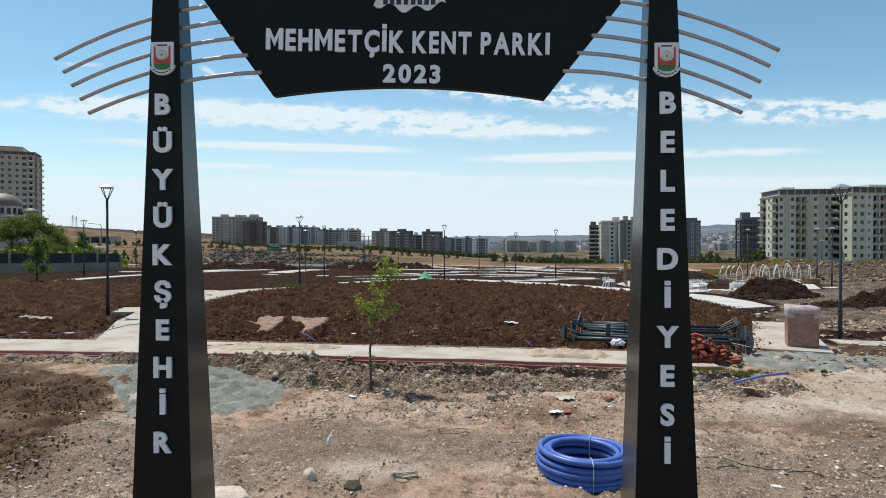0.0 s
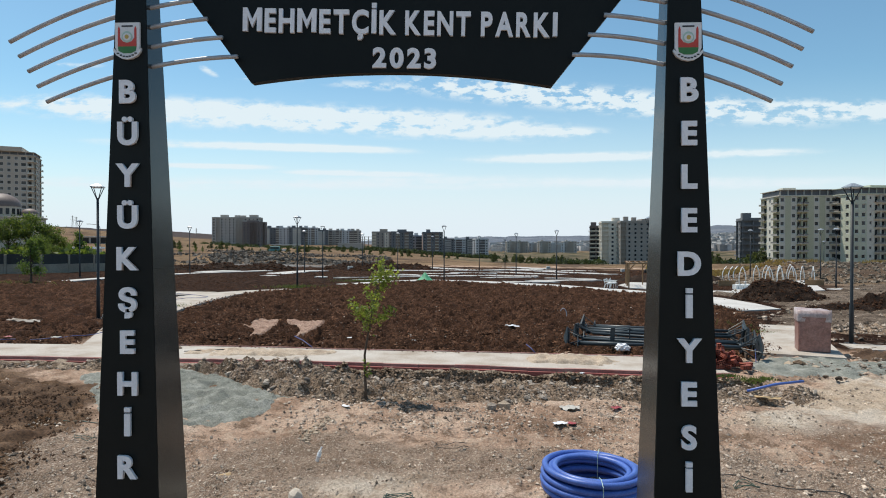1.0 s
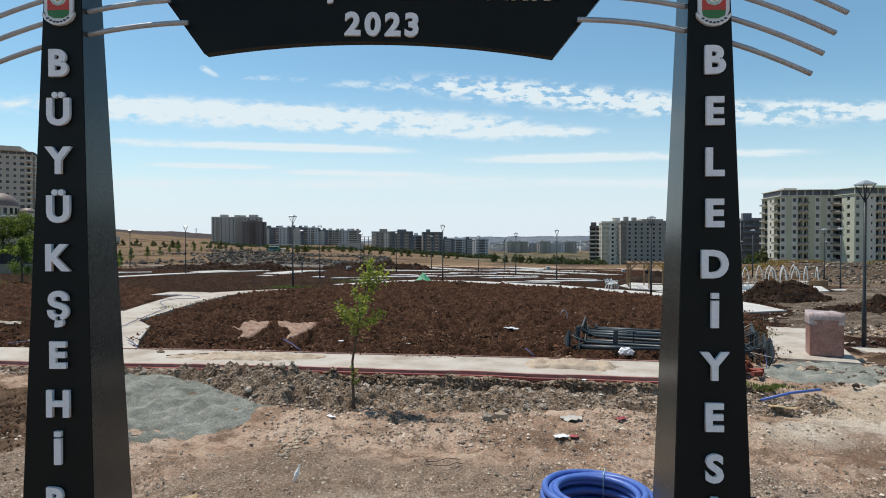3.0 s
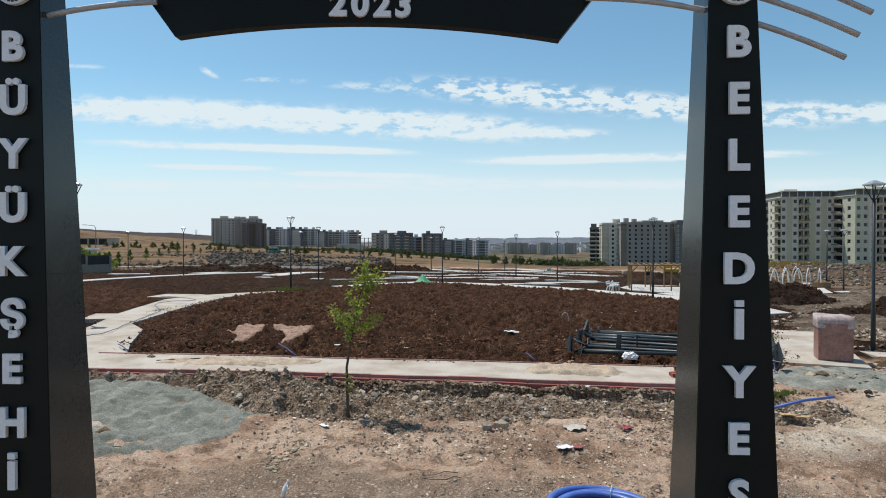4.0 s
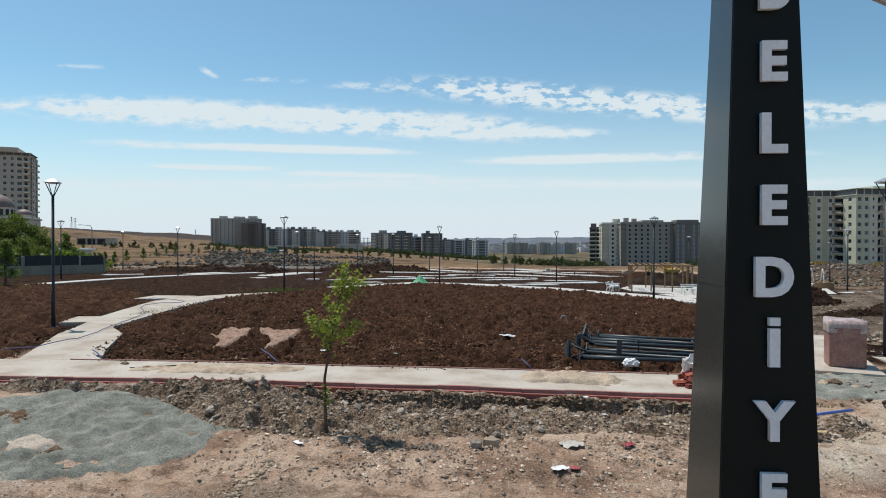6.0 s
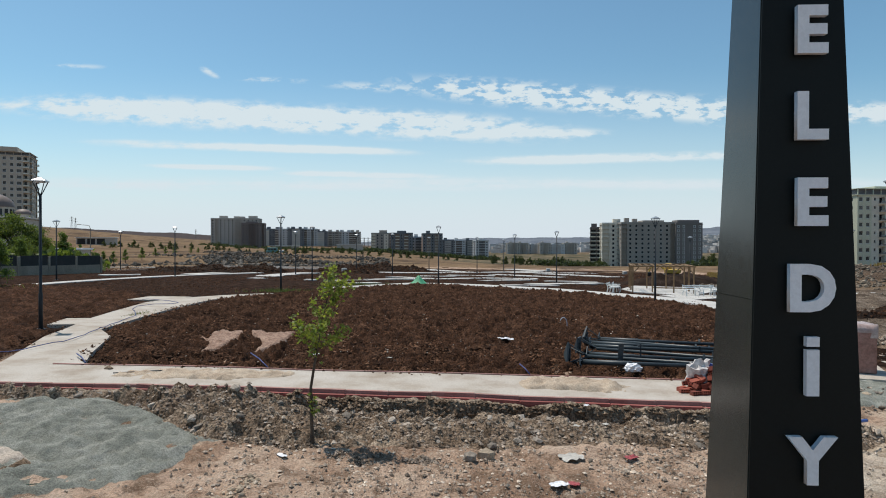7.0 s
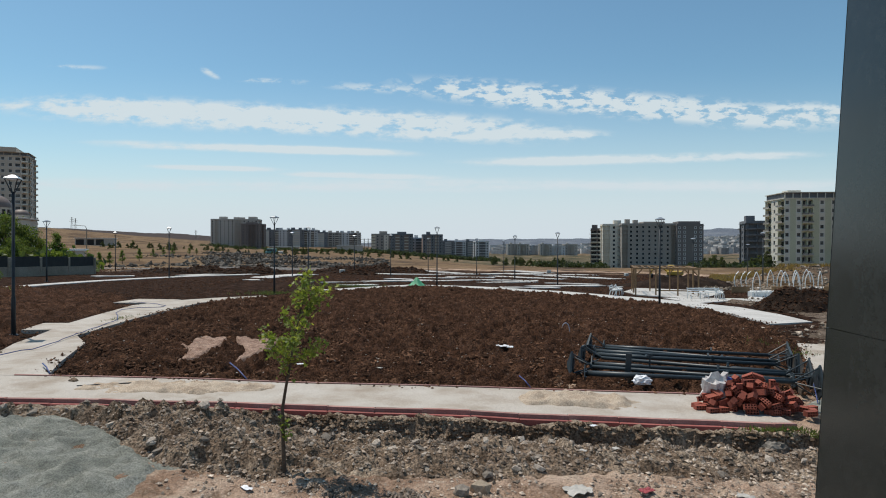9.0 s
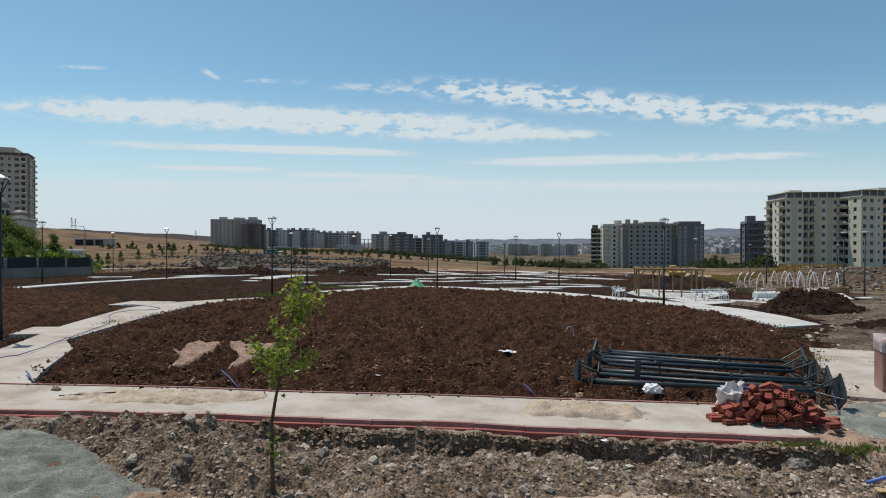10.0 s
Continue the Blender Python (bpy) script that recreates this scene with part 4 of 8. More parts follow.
def berm_spots(count, seed):
    rng = np.random.default_rng(seed)
    x, y = rng.uniform(-12, 10, count * 4), rng.uniform(14.2, 18.0, count * 4)
    d = inside(x, y, BERM)
    ok = (d > 0.05) & (kerb_y(x) - y > 0.45)
    x, y, d = x[ok][:count], y[ok][:count], d[ok][:count]
    return x, y, lie(x, y) + relief(x, y) - 0.07 + berm_top(x, y, d)


bx, by, bz = berm_spots(24000, 101)
small = scatter("loose_rubble", np.stack([bx, by, bz], 1), 0.006 + 0.056 * RNG.power(0.15, len(bx)), M_CHIP, 102, 0.7, 0.42, 0.35, berm, OCT)
tagged(small, "small broken stones", kind="stuff")


def stone_meshes(name, count, seed, rough=0.36):
    rng, out = np.random.default_rng(seed), []
    for _ in range(count):
        v = lump(rng, 1.0, 0.62, rough, ICO1)
        me = bpy.data.meshes.new(name)
        me.from_pydata(v.tolist(), [], ICO1[1])
        me.materials.append(M_STONE)
        out.append(me)
    return out


STONES = stone_meshes("stone", 14, 103, 0.34)
bx, by, bz = berm_spots(290, 104)
for x, y, z in zip(bx, by, bz):
    s = 0.035 + 0.10 * RNG.power(0.26)
    shared("stone", STONES[RNG.integers(14)], berm, Matrix.Translation((x, y, z - 0.1 * s)) @ Euler(RNG.uniform(-0.5, 0.5, 3)).to_matrix().to_4x4() @ Matrix.Scale(s, 4))


def litter_stones(count, seed):
    rng = np.random.default_rng(seed)
    x, y = rng.uniform(-12, 15, count), 4.5 + 11.5 * rng.uniform(0, 1, count)
    keep = fbm(x, y, 0.45, 4, 111) * 1.6 + rng.uniform(-0.3, 0.3, count) > np.where(y < 11.5, -0.08, 0.15)
    keep &= (inside(x, y, PALE_YARD) < 0) | (rng.uniform(0, 1, count) < 0.3)
    x, y = x[keep], y[keep]
    z = lie(x, y) + relief(x, y)
    s = 0.007 + 0.042 * rng.power(0.17, len(x))
    tagged(scatter("pebbles", np.stack([x, y, z], 1), s, M_PEBBLE, seed + 1, 0.7, 0.3, 0.2, base=OCT), "scattered pale pebbles and stone chips on bare earth", "pebbles", kind="stuff")


litter_stones(150000, 112)


def stone_chips(count, seed):
    """Fine pale chips in drifts on the bare earth before the gate."""
    rng = np.random.default_rng(seed)
    d = 3.4 * 3.6 ** rng.uniform(0, 1, count)
    x, y = rng.uniform(-0.85, 0.85, count) * d + 0.4, 0.4 + d
    drift = fbm(x, y, 0.7, 4, 121) + 0.5 * fbm(x, y, 2.5, 2, 123)
    ok = (drift + rng.uniform(-0.35, 0.25, count) > 0.0) & (y > 4.4) & (y < 15.0) & (inside(x, y, BERM) < 0.1)
    x, y, d = x[ok], y[ok], d[ok]
    s = (0.0009 + 0.0016 * rng.power(0.3, len(x))) * d
    tagged(scatter("stone_chips", np.stack([x, y, lie(x, y) + relief(x, y)], 1), s, M_PEBBLE, seed + 1, 0.6, 0.4, 0.2, base=OCT), "fine pale stone chips on the bare earth", "stone chips", kind="stuff")


stone_chips(70000, 125)


def edge_spill(poly, count, seed, label):
    """Clods rolled off a bed on to the concrete beside it."""
    rng = np.random.default_rng(seed)
    px, py = [p[0] for p in poly], [p[1] for p in poly]
    x, y = rng.uniform(min(px) - 0.5, max(px) + 0.5, count * 30), rng.uniform(min(py) - 0.5, max(py) + 0.5, count * 30)
    d = inside(x, y, poly)
    ok = (d < 0.12) & (d > -0.75 * np.clip(0.35 + fbm(x, y, 0.7, 3, 127), 0, 1) * rng.uniform(0.1, 1, count * 30))
    x, y = x[ok][:count], y[ok][:count]
    tagged(scatter("soil_crumbs", np.stack([x, y, lie(x, y) + 0.108], 1), 0.010 + 0.05 * rng.power(0.2, len(x)), M_CLOD, seed + 1, 0.7, 0.4, 0.1, base=OCT), label, "soil crumbs", kind="stuff")


def pale_flecks(count, seed):
    rng = np.random.default_rng(seed)
    x, y = rng.uniform(-13, 17, count), rng.uniform(20, 62, count)
    y = 20 + (y - 20) * rng.uniform(0.1, 1, count)
    ok = inside(x, y, MAIN_BED) > 0.3
    x, y = x[ok], y[ok]
    z = lie(x, y) + relief(x, y) + 0.12 + 0.06 * np.abs(fbm(x, y, 2.6, 3, 41))
    tagged(scatter("pale_chips", np.stack([x, y, z], 1), 0.012 + 0.03 * rng.power(0.3, len(x)), M_PALECHIP, seed + 1, 0.6, 0.35, 0.1, base=OCT), "scattered pale stone chips in the tilled soil", "stone chips", kind="stuff")


M_PALECHIP = surface("pale_stone_chips", [(0.32, 0.27, 0.22), (0.58, 0.53, 0.47)], 3, 40, 0.92, 0.2, 0.01, spread=0.3, spec=0.2)
pale_flecks(900, 135)
edge_spill(MAIN_BED, 4500, 128, "dark crumbs of soil spilled along the path edge")
edge_spill(LEFT_BED, 2200, 130, "dark crumbs of soil spilled beside the concrete path")


def place_stone(x, y, size, label, mat=M_STONE, flat=0.7, seed=1, base=ICO2):
    x, y = x * SURVEY, y * SURVEY
    rng = np.random.default_rng(seed)
    v = lump(rng, size, flat, 0.12, base)
    v[:, 2] = np.maximum(v[:, 2], -0.3 * size)
    ob = link("stone", v.tolist(), base[1], mat)
    ob.matrix_basis = Matrix.Translation((x, y, ground_z(x, y) + 0.26 * size + (0.1 if y > 14 * SURVEY and x < 0 else 0.0)))
    return tagged(ob, label, "stone", "stones by the gate")


M_PALESTONE = surface("pale_limestone", [(0.42, 0.36, 0.29), (0.58, 0.52, 0.45)], 4, 30, 0.9, 0.4, 0.01, contrast=0.2, spec=0.2)
M_TANSTONE = surface("tan_rock", [(0.33, 0.255, 0.18), (0.45, 0.365, 0.275)], 4, 30, 0.9, 0.4, 0.01, contrast=0.2, spec=0.2)
place_stone(7.67, 13.9, 0.2, "tan broken rock lying on the crushed sand", M_TANSTONE, 0.6, 25, ICO1)
place_stone(8.1, 13.62, 0.13, "small tan rock lying on the crushed sand", M_TANSTONE, 0.6, 27, ICO1)
place_stone(8.28, 13.7, 0.11, "small grey rock lying on the crushed sand", M_STONE, 0.6, 28, ICO1)
place_stone(-0.79, 6.56, 0.165, "tan angular boulder on the bare earth", M_TANSTONE, 0.8, 5, ICO1)
place_stone(-1.28, 6.84, 0.15, "pale rounded boulder on the bare earth", M_PALESTONE, 0.7, 6)
place_stone(-1.95, 6.05, 0.36, "pale flat boulder beside the gate post", M_PALESTONE, 0.4, 8)
place_stone(1.15, 10.28, 0.17, "tan broken stone at the foot of the rubble bank", M_TANSTONE, 0.85, 9, ICO1)
place_stone(0.95, 10.14, 0.13, "grey broken stone at the foot of the rubble bank", M_STONE, 0.8, 10, ICO1)
place_stone(-5.87, 14.68, 0.17, "brown stone at the back edge of the path", M_RUBBLE, 0.8, 12, ICO1)
place_stone(7.9, 13.9, 0.24, "brown broken stone on the crushed sand", M_RUBBLE, 0.6, 11, ICO1)

# ---------- paths and kerbs ----------
KERB_A, KERB_B = (-20.0 * SURVEY, 13.8 * SURVEY), (5.88 * SURVEY, 12.6 * SURVEY)


def slab_back(x):
    x = x / SURVEY
    return SURVEY * (np.interp(x, [-20, -10.6, -7, -3.8, -2.0, 0.9, 2.8, 4.6, 5.4, 6.3], [15.25, 15.02, 15.02, 14.96, 14.77, 14.68, 14.53, 14.42, 14.36, 14.3]))


def base_z(x, y):
    return float(lie(x, y))


def build_front_path():
    xs = np.linspace(KERB_A[0], KERB_B[0], 40)
    v, f = [], []
    for x in xs:
        y0, y1 = float(kerb_y(x)) + 0.16, float(slab_back(x))
        for k in range(4):
            y = y0 + (y1 - y0) * k / 3
            v.append((x, y, base_z(x, y) + 0.115))
        v += [(x, y1, base_z(x, y1) - 0.12), (x, y0, base_z(x, y0) - 0.12)]
    for i in range(len(xs) - 1):
        a, b = i * 6, i * 6 + 6
        for k in range(6):
            f.append((a + k, b + k, b + (k + 1) % 6, a + (k + 1) % 6))
    f += [tuple(range(6)), tuple(range(len(v) - 1, len(v) - 7, -1))]
    tagged(link("pavement", v, f, M_SLAB), "pale dusty cast concrete footpath", "footpath", kind="structure")
    for name, off, w, top, mat, label in (("kerb", 0.045, 0.10, 0.14, M_KERB_TOP, "dusty red concrete kerb along the path"), ("kerb", -0.085, 0.10, 0.06, M_KERB, "red concrete edging in front of the kerb")):
        row = thing(name, Matrix(), label, "kerb", kind="structure")
        x = KERB_A[0]
        while x < KERB_B[0] - 0.1:
            x2 = min(x + 0.985, KERB_B[0])
            m = Vector((x, float(kerb_y(x)) + off)), Vector((x2 - 0.006, float(kerb_y(x2)) + off))
            d = (m[1] - m[0]).normalized()
            nrm = Vector((-d.y, d.x)) * w / 2
            ring = [m[0] - nrm, m[1] - nrm, m[1] + nrm, m[0] + nrm]
            jig = RNG.uniform(-0.006, 0.006)
            v = [(p.x, p.y, base_z(p.x, p.y) - 0.12) for p in ring]
            v += [(p.x, p.y, base_z(p.x, p.y) + top - 0.012 + jig) for p in ring]
            inner = [q + (sum(ring, Vector((0, 0))) / 4 - q).normalized() * 0.014 for q in ring]
            v += [(p.x, p.y, base_z(p.x, p.y) + top + jig) for p in inner]
            f = [(0, 1, 5, 4), (1, 2, 6, 5), (2, 3, 7, 6), (3, 0, 4, 7), (4, 5, 9, 8), (5, 6, 10, 9), (6, 7, 11, 10), (7, 4, 8, 11), (8, 9, 10, 11)]
            link("kerb_stone", v, f, mat, row)
            x += 0.985
    # thin back edging
    row = thing("kerb", Matrix(), "thin dusty red edging between path and soil", "kerb", kind="structure")
    x = -7.2 * SURVEY
    while x < 5.6 * SURVEY:
        x2 = x + 0.985
        a, b = (x, float(slab_back(x)) + 0.03), (x2 - 0.006, float(slab_back(x2)) + 0.03)
        v, f = prism([a, b, (b[0], b[1] + 0.06), (a[0], a[1] + 0.06)], -0.1, 0.135, base_z)
        link("kerb_stone", v, f, M_KERB_TOP, row)
        x += 0.985


build_front_path()


def slab_path(name, right, left, label, mat=M_SLAB_FAR, lift=0.06, cuts=6, ragged=0.0):
    """A paved strip between two edge lines with as many corners each."""
    def dense(e):
        out = []
        for a, b in zip(e, e[1:]):
            out += [(a[0] + (b[0] - a[0]) * k / cuts, a[1] + (b[1] - a[1]) * k / cuts) for k in range(cuts)]
        return out + [e[-1]]
    r, l_ = dense(right), dense(left)
    if ragged:
        r, l_ = [[(x + ragged * float(fbm(x, y, 0.45, 3, sd)), y + 1.6 * ragged * float(fbm(x, y, 0.45, 3, sd + 5))) for x, y in e] for e, sd in ((r, 131), (l_, 151))]
    v, f = [], []
    for (ax, ay), (bx_, by_) in zip(r, l_):
        v += [(ax, ay, base_z(ax, ay) + lift), (bx_, by_, base_z(bx_, by_) + lift), (bx_, by_, base_z(bx_, by_) - 0.12), (ax, ay, base_z(ax, ay) - 0.12)]
    for i in range(len(r) - 1):
        a, b = 4 * i, 4 * i + 4
        f += [(a + k, a + (k + 1) % 4, b + (k + 1) % 4, b + k) for k in range(4)]
    f += [(3, 2, 1, 0), tuple(range(len(v) - 4, len(v)))]
    return tagged(link(name, v, f, mat), label, "footpath", kind="structure")


slab_path("pavement", plan((-6.6, 15.08), (-7.2, 16.42), (-8.06, 18.74), (-8.96, 19.9), (-9.2, 22.5), (-9.47, 24.45), (-9.75, 28.5), (-9.8, 30.3), (-9.3, 32.8), (-8.2, 34.6)),
          plan((-8.3, 15.05), (-8.85, 16.5), (-9.64, 18.5), (-10.0, 20.0), (-10.6, 22.1), (-11.1, 24.4), (-11.9, 28.5), (-11.6, 30.8), (-10.4, 33.0), (-8.6, 35.2)), "pale cast concrete path curving between soil beds", M_SLAB, 0.105)
slab_path("pavement", plan((-10.15, 20.9), (-10.65, 22.3)), plan((-11.0, 20.7), (-11.35, 22.2)), "pale concrete lamp footing slab", M_SLAB, 0.10)
slab_path("pavement", plan((-11.55, 29.7), (-11.4, 31.9)), plan((-13.35, 29.7), (-13.35, 31.9)), "pale concrete side slab", M_SLAB, 0.10)
slab_path("pavement", plan((12.3, 25.4), (12.6, 29.0), (12.4, 32.6), (11.3, 35.6), (8.0, 41.0), (3.5, 45.2), (1.3, 46.7), (-1.4, 47.8), (-3.9, 43.9)),
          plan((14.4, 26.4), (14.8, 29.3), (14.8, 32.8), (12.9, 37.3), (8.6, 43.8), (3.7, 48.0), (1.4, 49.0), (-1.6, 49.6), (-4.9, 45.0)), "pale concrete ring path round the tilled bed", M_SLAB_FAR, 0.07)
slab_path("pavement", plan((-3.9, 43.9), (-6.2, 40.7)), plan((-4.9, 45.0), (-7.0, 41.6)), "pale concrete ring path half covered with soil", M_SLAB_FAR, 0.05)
slab_path("pavement", plan((7.85, 15.3), (10.55, 20.7)), plan((9.5, 14.75), (12.0, 20.25)), "pale concrete pad with dusty edges", M_SLAB, 0.07)
slab_path("pavement", plan((10.6, 16.0), (10.7, 16.9)), plan((12.6, 15.7), (12.7, 16.5)), "narrow concrete footing strip under the lamp", M_SLAB, 0.07)
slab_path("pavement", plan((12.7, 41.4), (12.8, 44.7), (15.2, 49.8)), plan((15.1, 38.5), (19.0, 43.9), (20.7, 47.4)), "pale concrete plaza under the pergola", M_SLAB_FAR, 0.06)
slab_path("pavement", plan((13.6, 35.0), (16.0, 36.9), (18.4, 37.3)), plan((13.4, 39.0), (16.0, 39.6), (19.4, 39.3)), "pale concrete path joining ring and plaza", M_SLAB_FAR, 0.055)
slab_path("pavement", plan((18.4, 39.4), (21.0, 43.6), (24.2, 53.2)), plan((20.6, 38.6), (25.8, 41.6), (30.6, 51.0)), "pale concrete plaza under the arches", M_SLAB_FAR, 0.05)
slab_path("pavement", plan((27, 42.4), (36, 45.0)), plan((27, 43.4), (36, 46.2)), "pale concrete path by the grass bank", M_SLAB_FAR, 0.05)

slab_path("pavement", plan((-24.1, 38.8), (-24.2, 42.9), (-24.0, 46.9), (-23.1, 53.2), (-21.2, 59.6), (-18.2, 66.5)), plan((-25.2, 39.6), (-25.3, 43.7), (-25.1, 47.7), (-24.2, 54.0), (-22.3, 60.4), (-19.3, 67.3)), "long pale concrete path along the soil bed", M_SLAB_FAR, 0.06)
# far paths of the park: the two ends of each middle line, and its width
WEST_PATHS = ((-15.5, 57.3, -15.0, 64.5, 2.4), (-15.2, 64.4, -13.6, 68.5, 2.2), (-10.7, 52.3, -9.8, 52.6, 1.3), (-8.8, 51.0, -5.9, 52.9, 1.5), (-6.0, 53.9, -0.5, 57.9, 1.7), (-6.5, 47.5, -4.2, 49.0, 1.9),
              (-8.9, 72.7, -0.8, 74.4, 2.6), (-4.2, 60.3, -0.5, 57.9, 1.8), (-4.7, 92.5, 5.0, 77.1, 3.0), (-44.9, 83.4, -33.3, 81.3, 2.4), (-29.1, 55.7, -26.7, 58.0, 1.8), (-23.2, 59.5, -22.3, 64.6, 2.2), (-15.4, 53.8, -14.2, 53.2, 1.2))
EAST_PATHS = ((-1.0, 74.3, 14.0, 85.8, 2.6), (-1.8, 63.9, 1.8, 63.9, 2.2), (-0.4, 56.8, 4.3, 60.8, 1.8), (4.3, 60.8, 9.8, 60.3, 2.0), (6.3, 71.9, 12.8, 65.2, 2.6), (3.7, 55.0, 8.5, 58.7, 1.7),
              (11.1, 98.4, 14.7, 88.6, 4.0), (12.7, 76.5, 19.0, 68.9, 3.4), (4.7, 47.6, 9.1, 48.8, 1.3), (7.2, 49.9, 13.7, 53.4, 1.7), (9.5, 55.9, 13.8, 55.2, 1.5), (1.0, 67.5, 6.0, 67.0, 1.8), (9.0, 80.0, 20.0, 82.0, 2.6))
for ax, ay, bx, by, w in WEST_PATHS + EAST_PATHS:
    dx, dy = bx - ax, by - ay
    n = math.hypot(dx, dy) * 2 / (0.8 * w)
    ox, oy = -dy / n, dx / n
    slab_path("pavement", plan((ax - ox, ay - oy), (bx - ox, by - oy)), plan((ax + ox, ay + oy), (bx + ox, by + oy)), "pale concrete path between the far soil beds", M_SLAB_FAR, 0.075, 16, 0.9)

# ---------- the gate ----------
def letter_mesh(text, cap, width=None, thick=0.03, bold=0.03, gap=1.0):
    """The mesh of raised lettering in the built-in face, standing upright and centred; cap: height of the capitals."""
    cu = bpy.data.curves.new("letter", "FONT")
    cu.body, cu.size, cu.align_x = text, cap / 0.73, "CENTER"
    cu.extrude, cu.offset, cu.space_character, cu.bevel_depth = thick / 2, bold * cap, gap, 0.0
    cu.resolution_u = 4
    ob = bpy.data.objects.new("letter", cu)
    scene.collection.objects.link(ob)
    dg = bpy.context.evaluated_depsgraph_get()
    me = bpy.data.meshes.new_from_object(ob.evaluated_get(dg))
    bpy.data.objects.remove(ob)
    co = np.zeros(len(me.vertices) * 3)
    me.vertices.foreach_get("co", co)
    co = co.reshape(-1, 3)
    mid = (co[:, 0].max() + co[:, 0].min()) / 2
    k = width / (co[:, 0].max() - co[:, 0].min()) if width else 1.0
    co = np.stack([(co[:, 0] - mid) * k, -co[:, 2], co[:, 1]], 1)
    me.vertices.foreach_set("co", co.ravel())
    me.materials.clear()
    me.materials.append(M_LETTER)
    me.update()
    return me


def bar_letter(cap, dotted, thick=0.03):
    """A plain upright stroke, with a square dot above it where the letter has one."""
    w = 0.135 * cap
    s = box(-w, w, -thick / 2, thick / 2, 0, cap)
    if dotted:
        s = join(s, box(-w, w, -thick / 2, thick / 2, 1.07 * cap, 1.28 * cap))
    me = bpy.data.meshes.new("letter")
    me.from_pydata(s[0], [], s[1])
    me.materials.append(M_LETTER)
    return me


def wide_m(cap, thick=0.03):
    """A heavy capital M, drawn as one outline."""
    half = [(0.0, 0.16), (-0.27, 0.64), (-0.27, 0.0), (-0.54, 0.0), (-0.54, 1.0), (-0.30, 1.0), (0.0, 0.50)]
    line = half[:-1] + [half[-1]] + [(-a, b) for a, b in half[::-1][1:-1]]
    n = len(line)
    v = [(a * cap, -thick / 2, b * cap) for a, b in line] + [(a * cap, thick / 2, b * cap) for a, b in line]
    f = [(0, 1, 5, 6), (1, 2, 3, 4), (1, 4, 5), (0, 6, 7, n - 1), (n - 1, 8, 9, 10), (n - 1, 7, 8)]
    f = [q for q in f] + [tuple(i + n for i in q[::-1]) for q in f] + [(i, i + n, (i + 1) % n + n, (i + 1) % n) for i in range(n)]
    me = bpy.data.meshes.new("letter")
    me.from_pydata(v, [], f)
    me.materials.append(M_LETTER)
    bm = bmesh.new()
    bm.from_mesh(me)
    bmesh.ops.recalc_face_normals(bm, faces=bm.faces[:])
    bm.to_mesh(me)
    bm.free()
    return me


def one_letter(ch, cap, bold):
    if ch == "M":
        return wide_m(cap)
    return bar_letter(cap, ch == "İ") if ch in "Iİ" else letter_mesh(ch, cap, bold=bold)


def word(text, cap, width, bold, parent, u, y, z, gap=0.10, slope=0.0):
    """Raised letters side by side, each a part, fitted to a width about u."""
    made, pen = [], 0.0
    for ch in text:
        me = one_letter(ch, cap, bold)
        co = np.zeros(len(me.vertices) * 3)
        me.vertices.foreach_get("co", co)
        xs = co.reshape(-1, 3)[:, 0]
        made.append((me, pen - xs.min()))
        pen += xs.max() - xs.min() + gap * cap
    pen -= gap * cap
    k = width / pen
    for me, x in made:
        shared("letter", me, parent, Matrix.Translation((u + (x - pen / 2) * k, y, z + slope * (u + (x - pen / 2) * k))) @ Matrix.Diagonal((k, 1, 1, 1)))


GATE_M = pose(-0.10 * SURVEY, 5.1 * SURVEY, 0, 0, 0, -2.53)
gate = thing("entrance_gate", GATE_M, "black panelled park entrance gate with raised pale lettering and steel tubes", "gate")
SPAN = 2.038 * SURVEY
FRONT = 0.047


def half_width(z):
    return 0.358 - 0.0338 * z


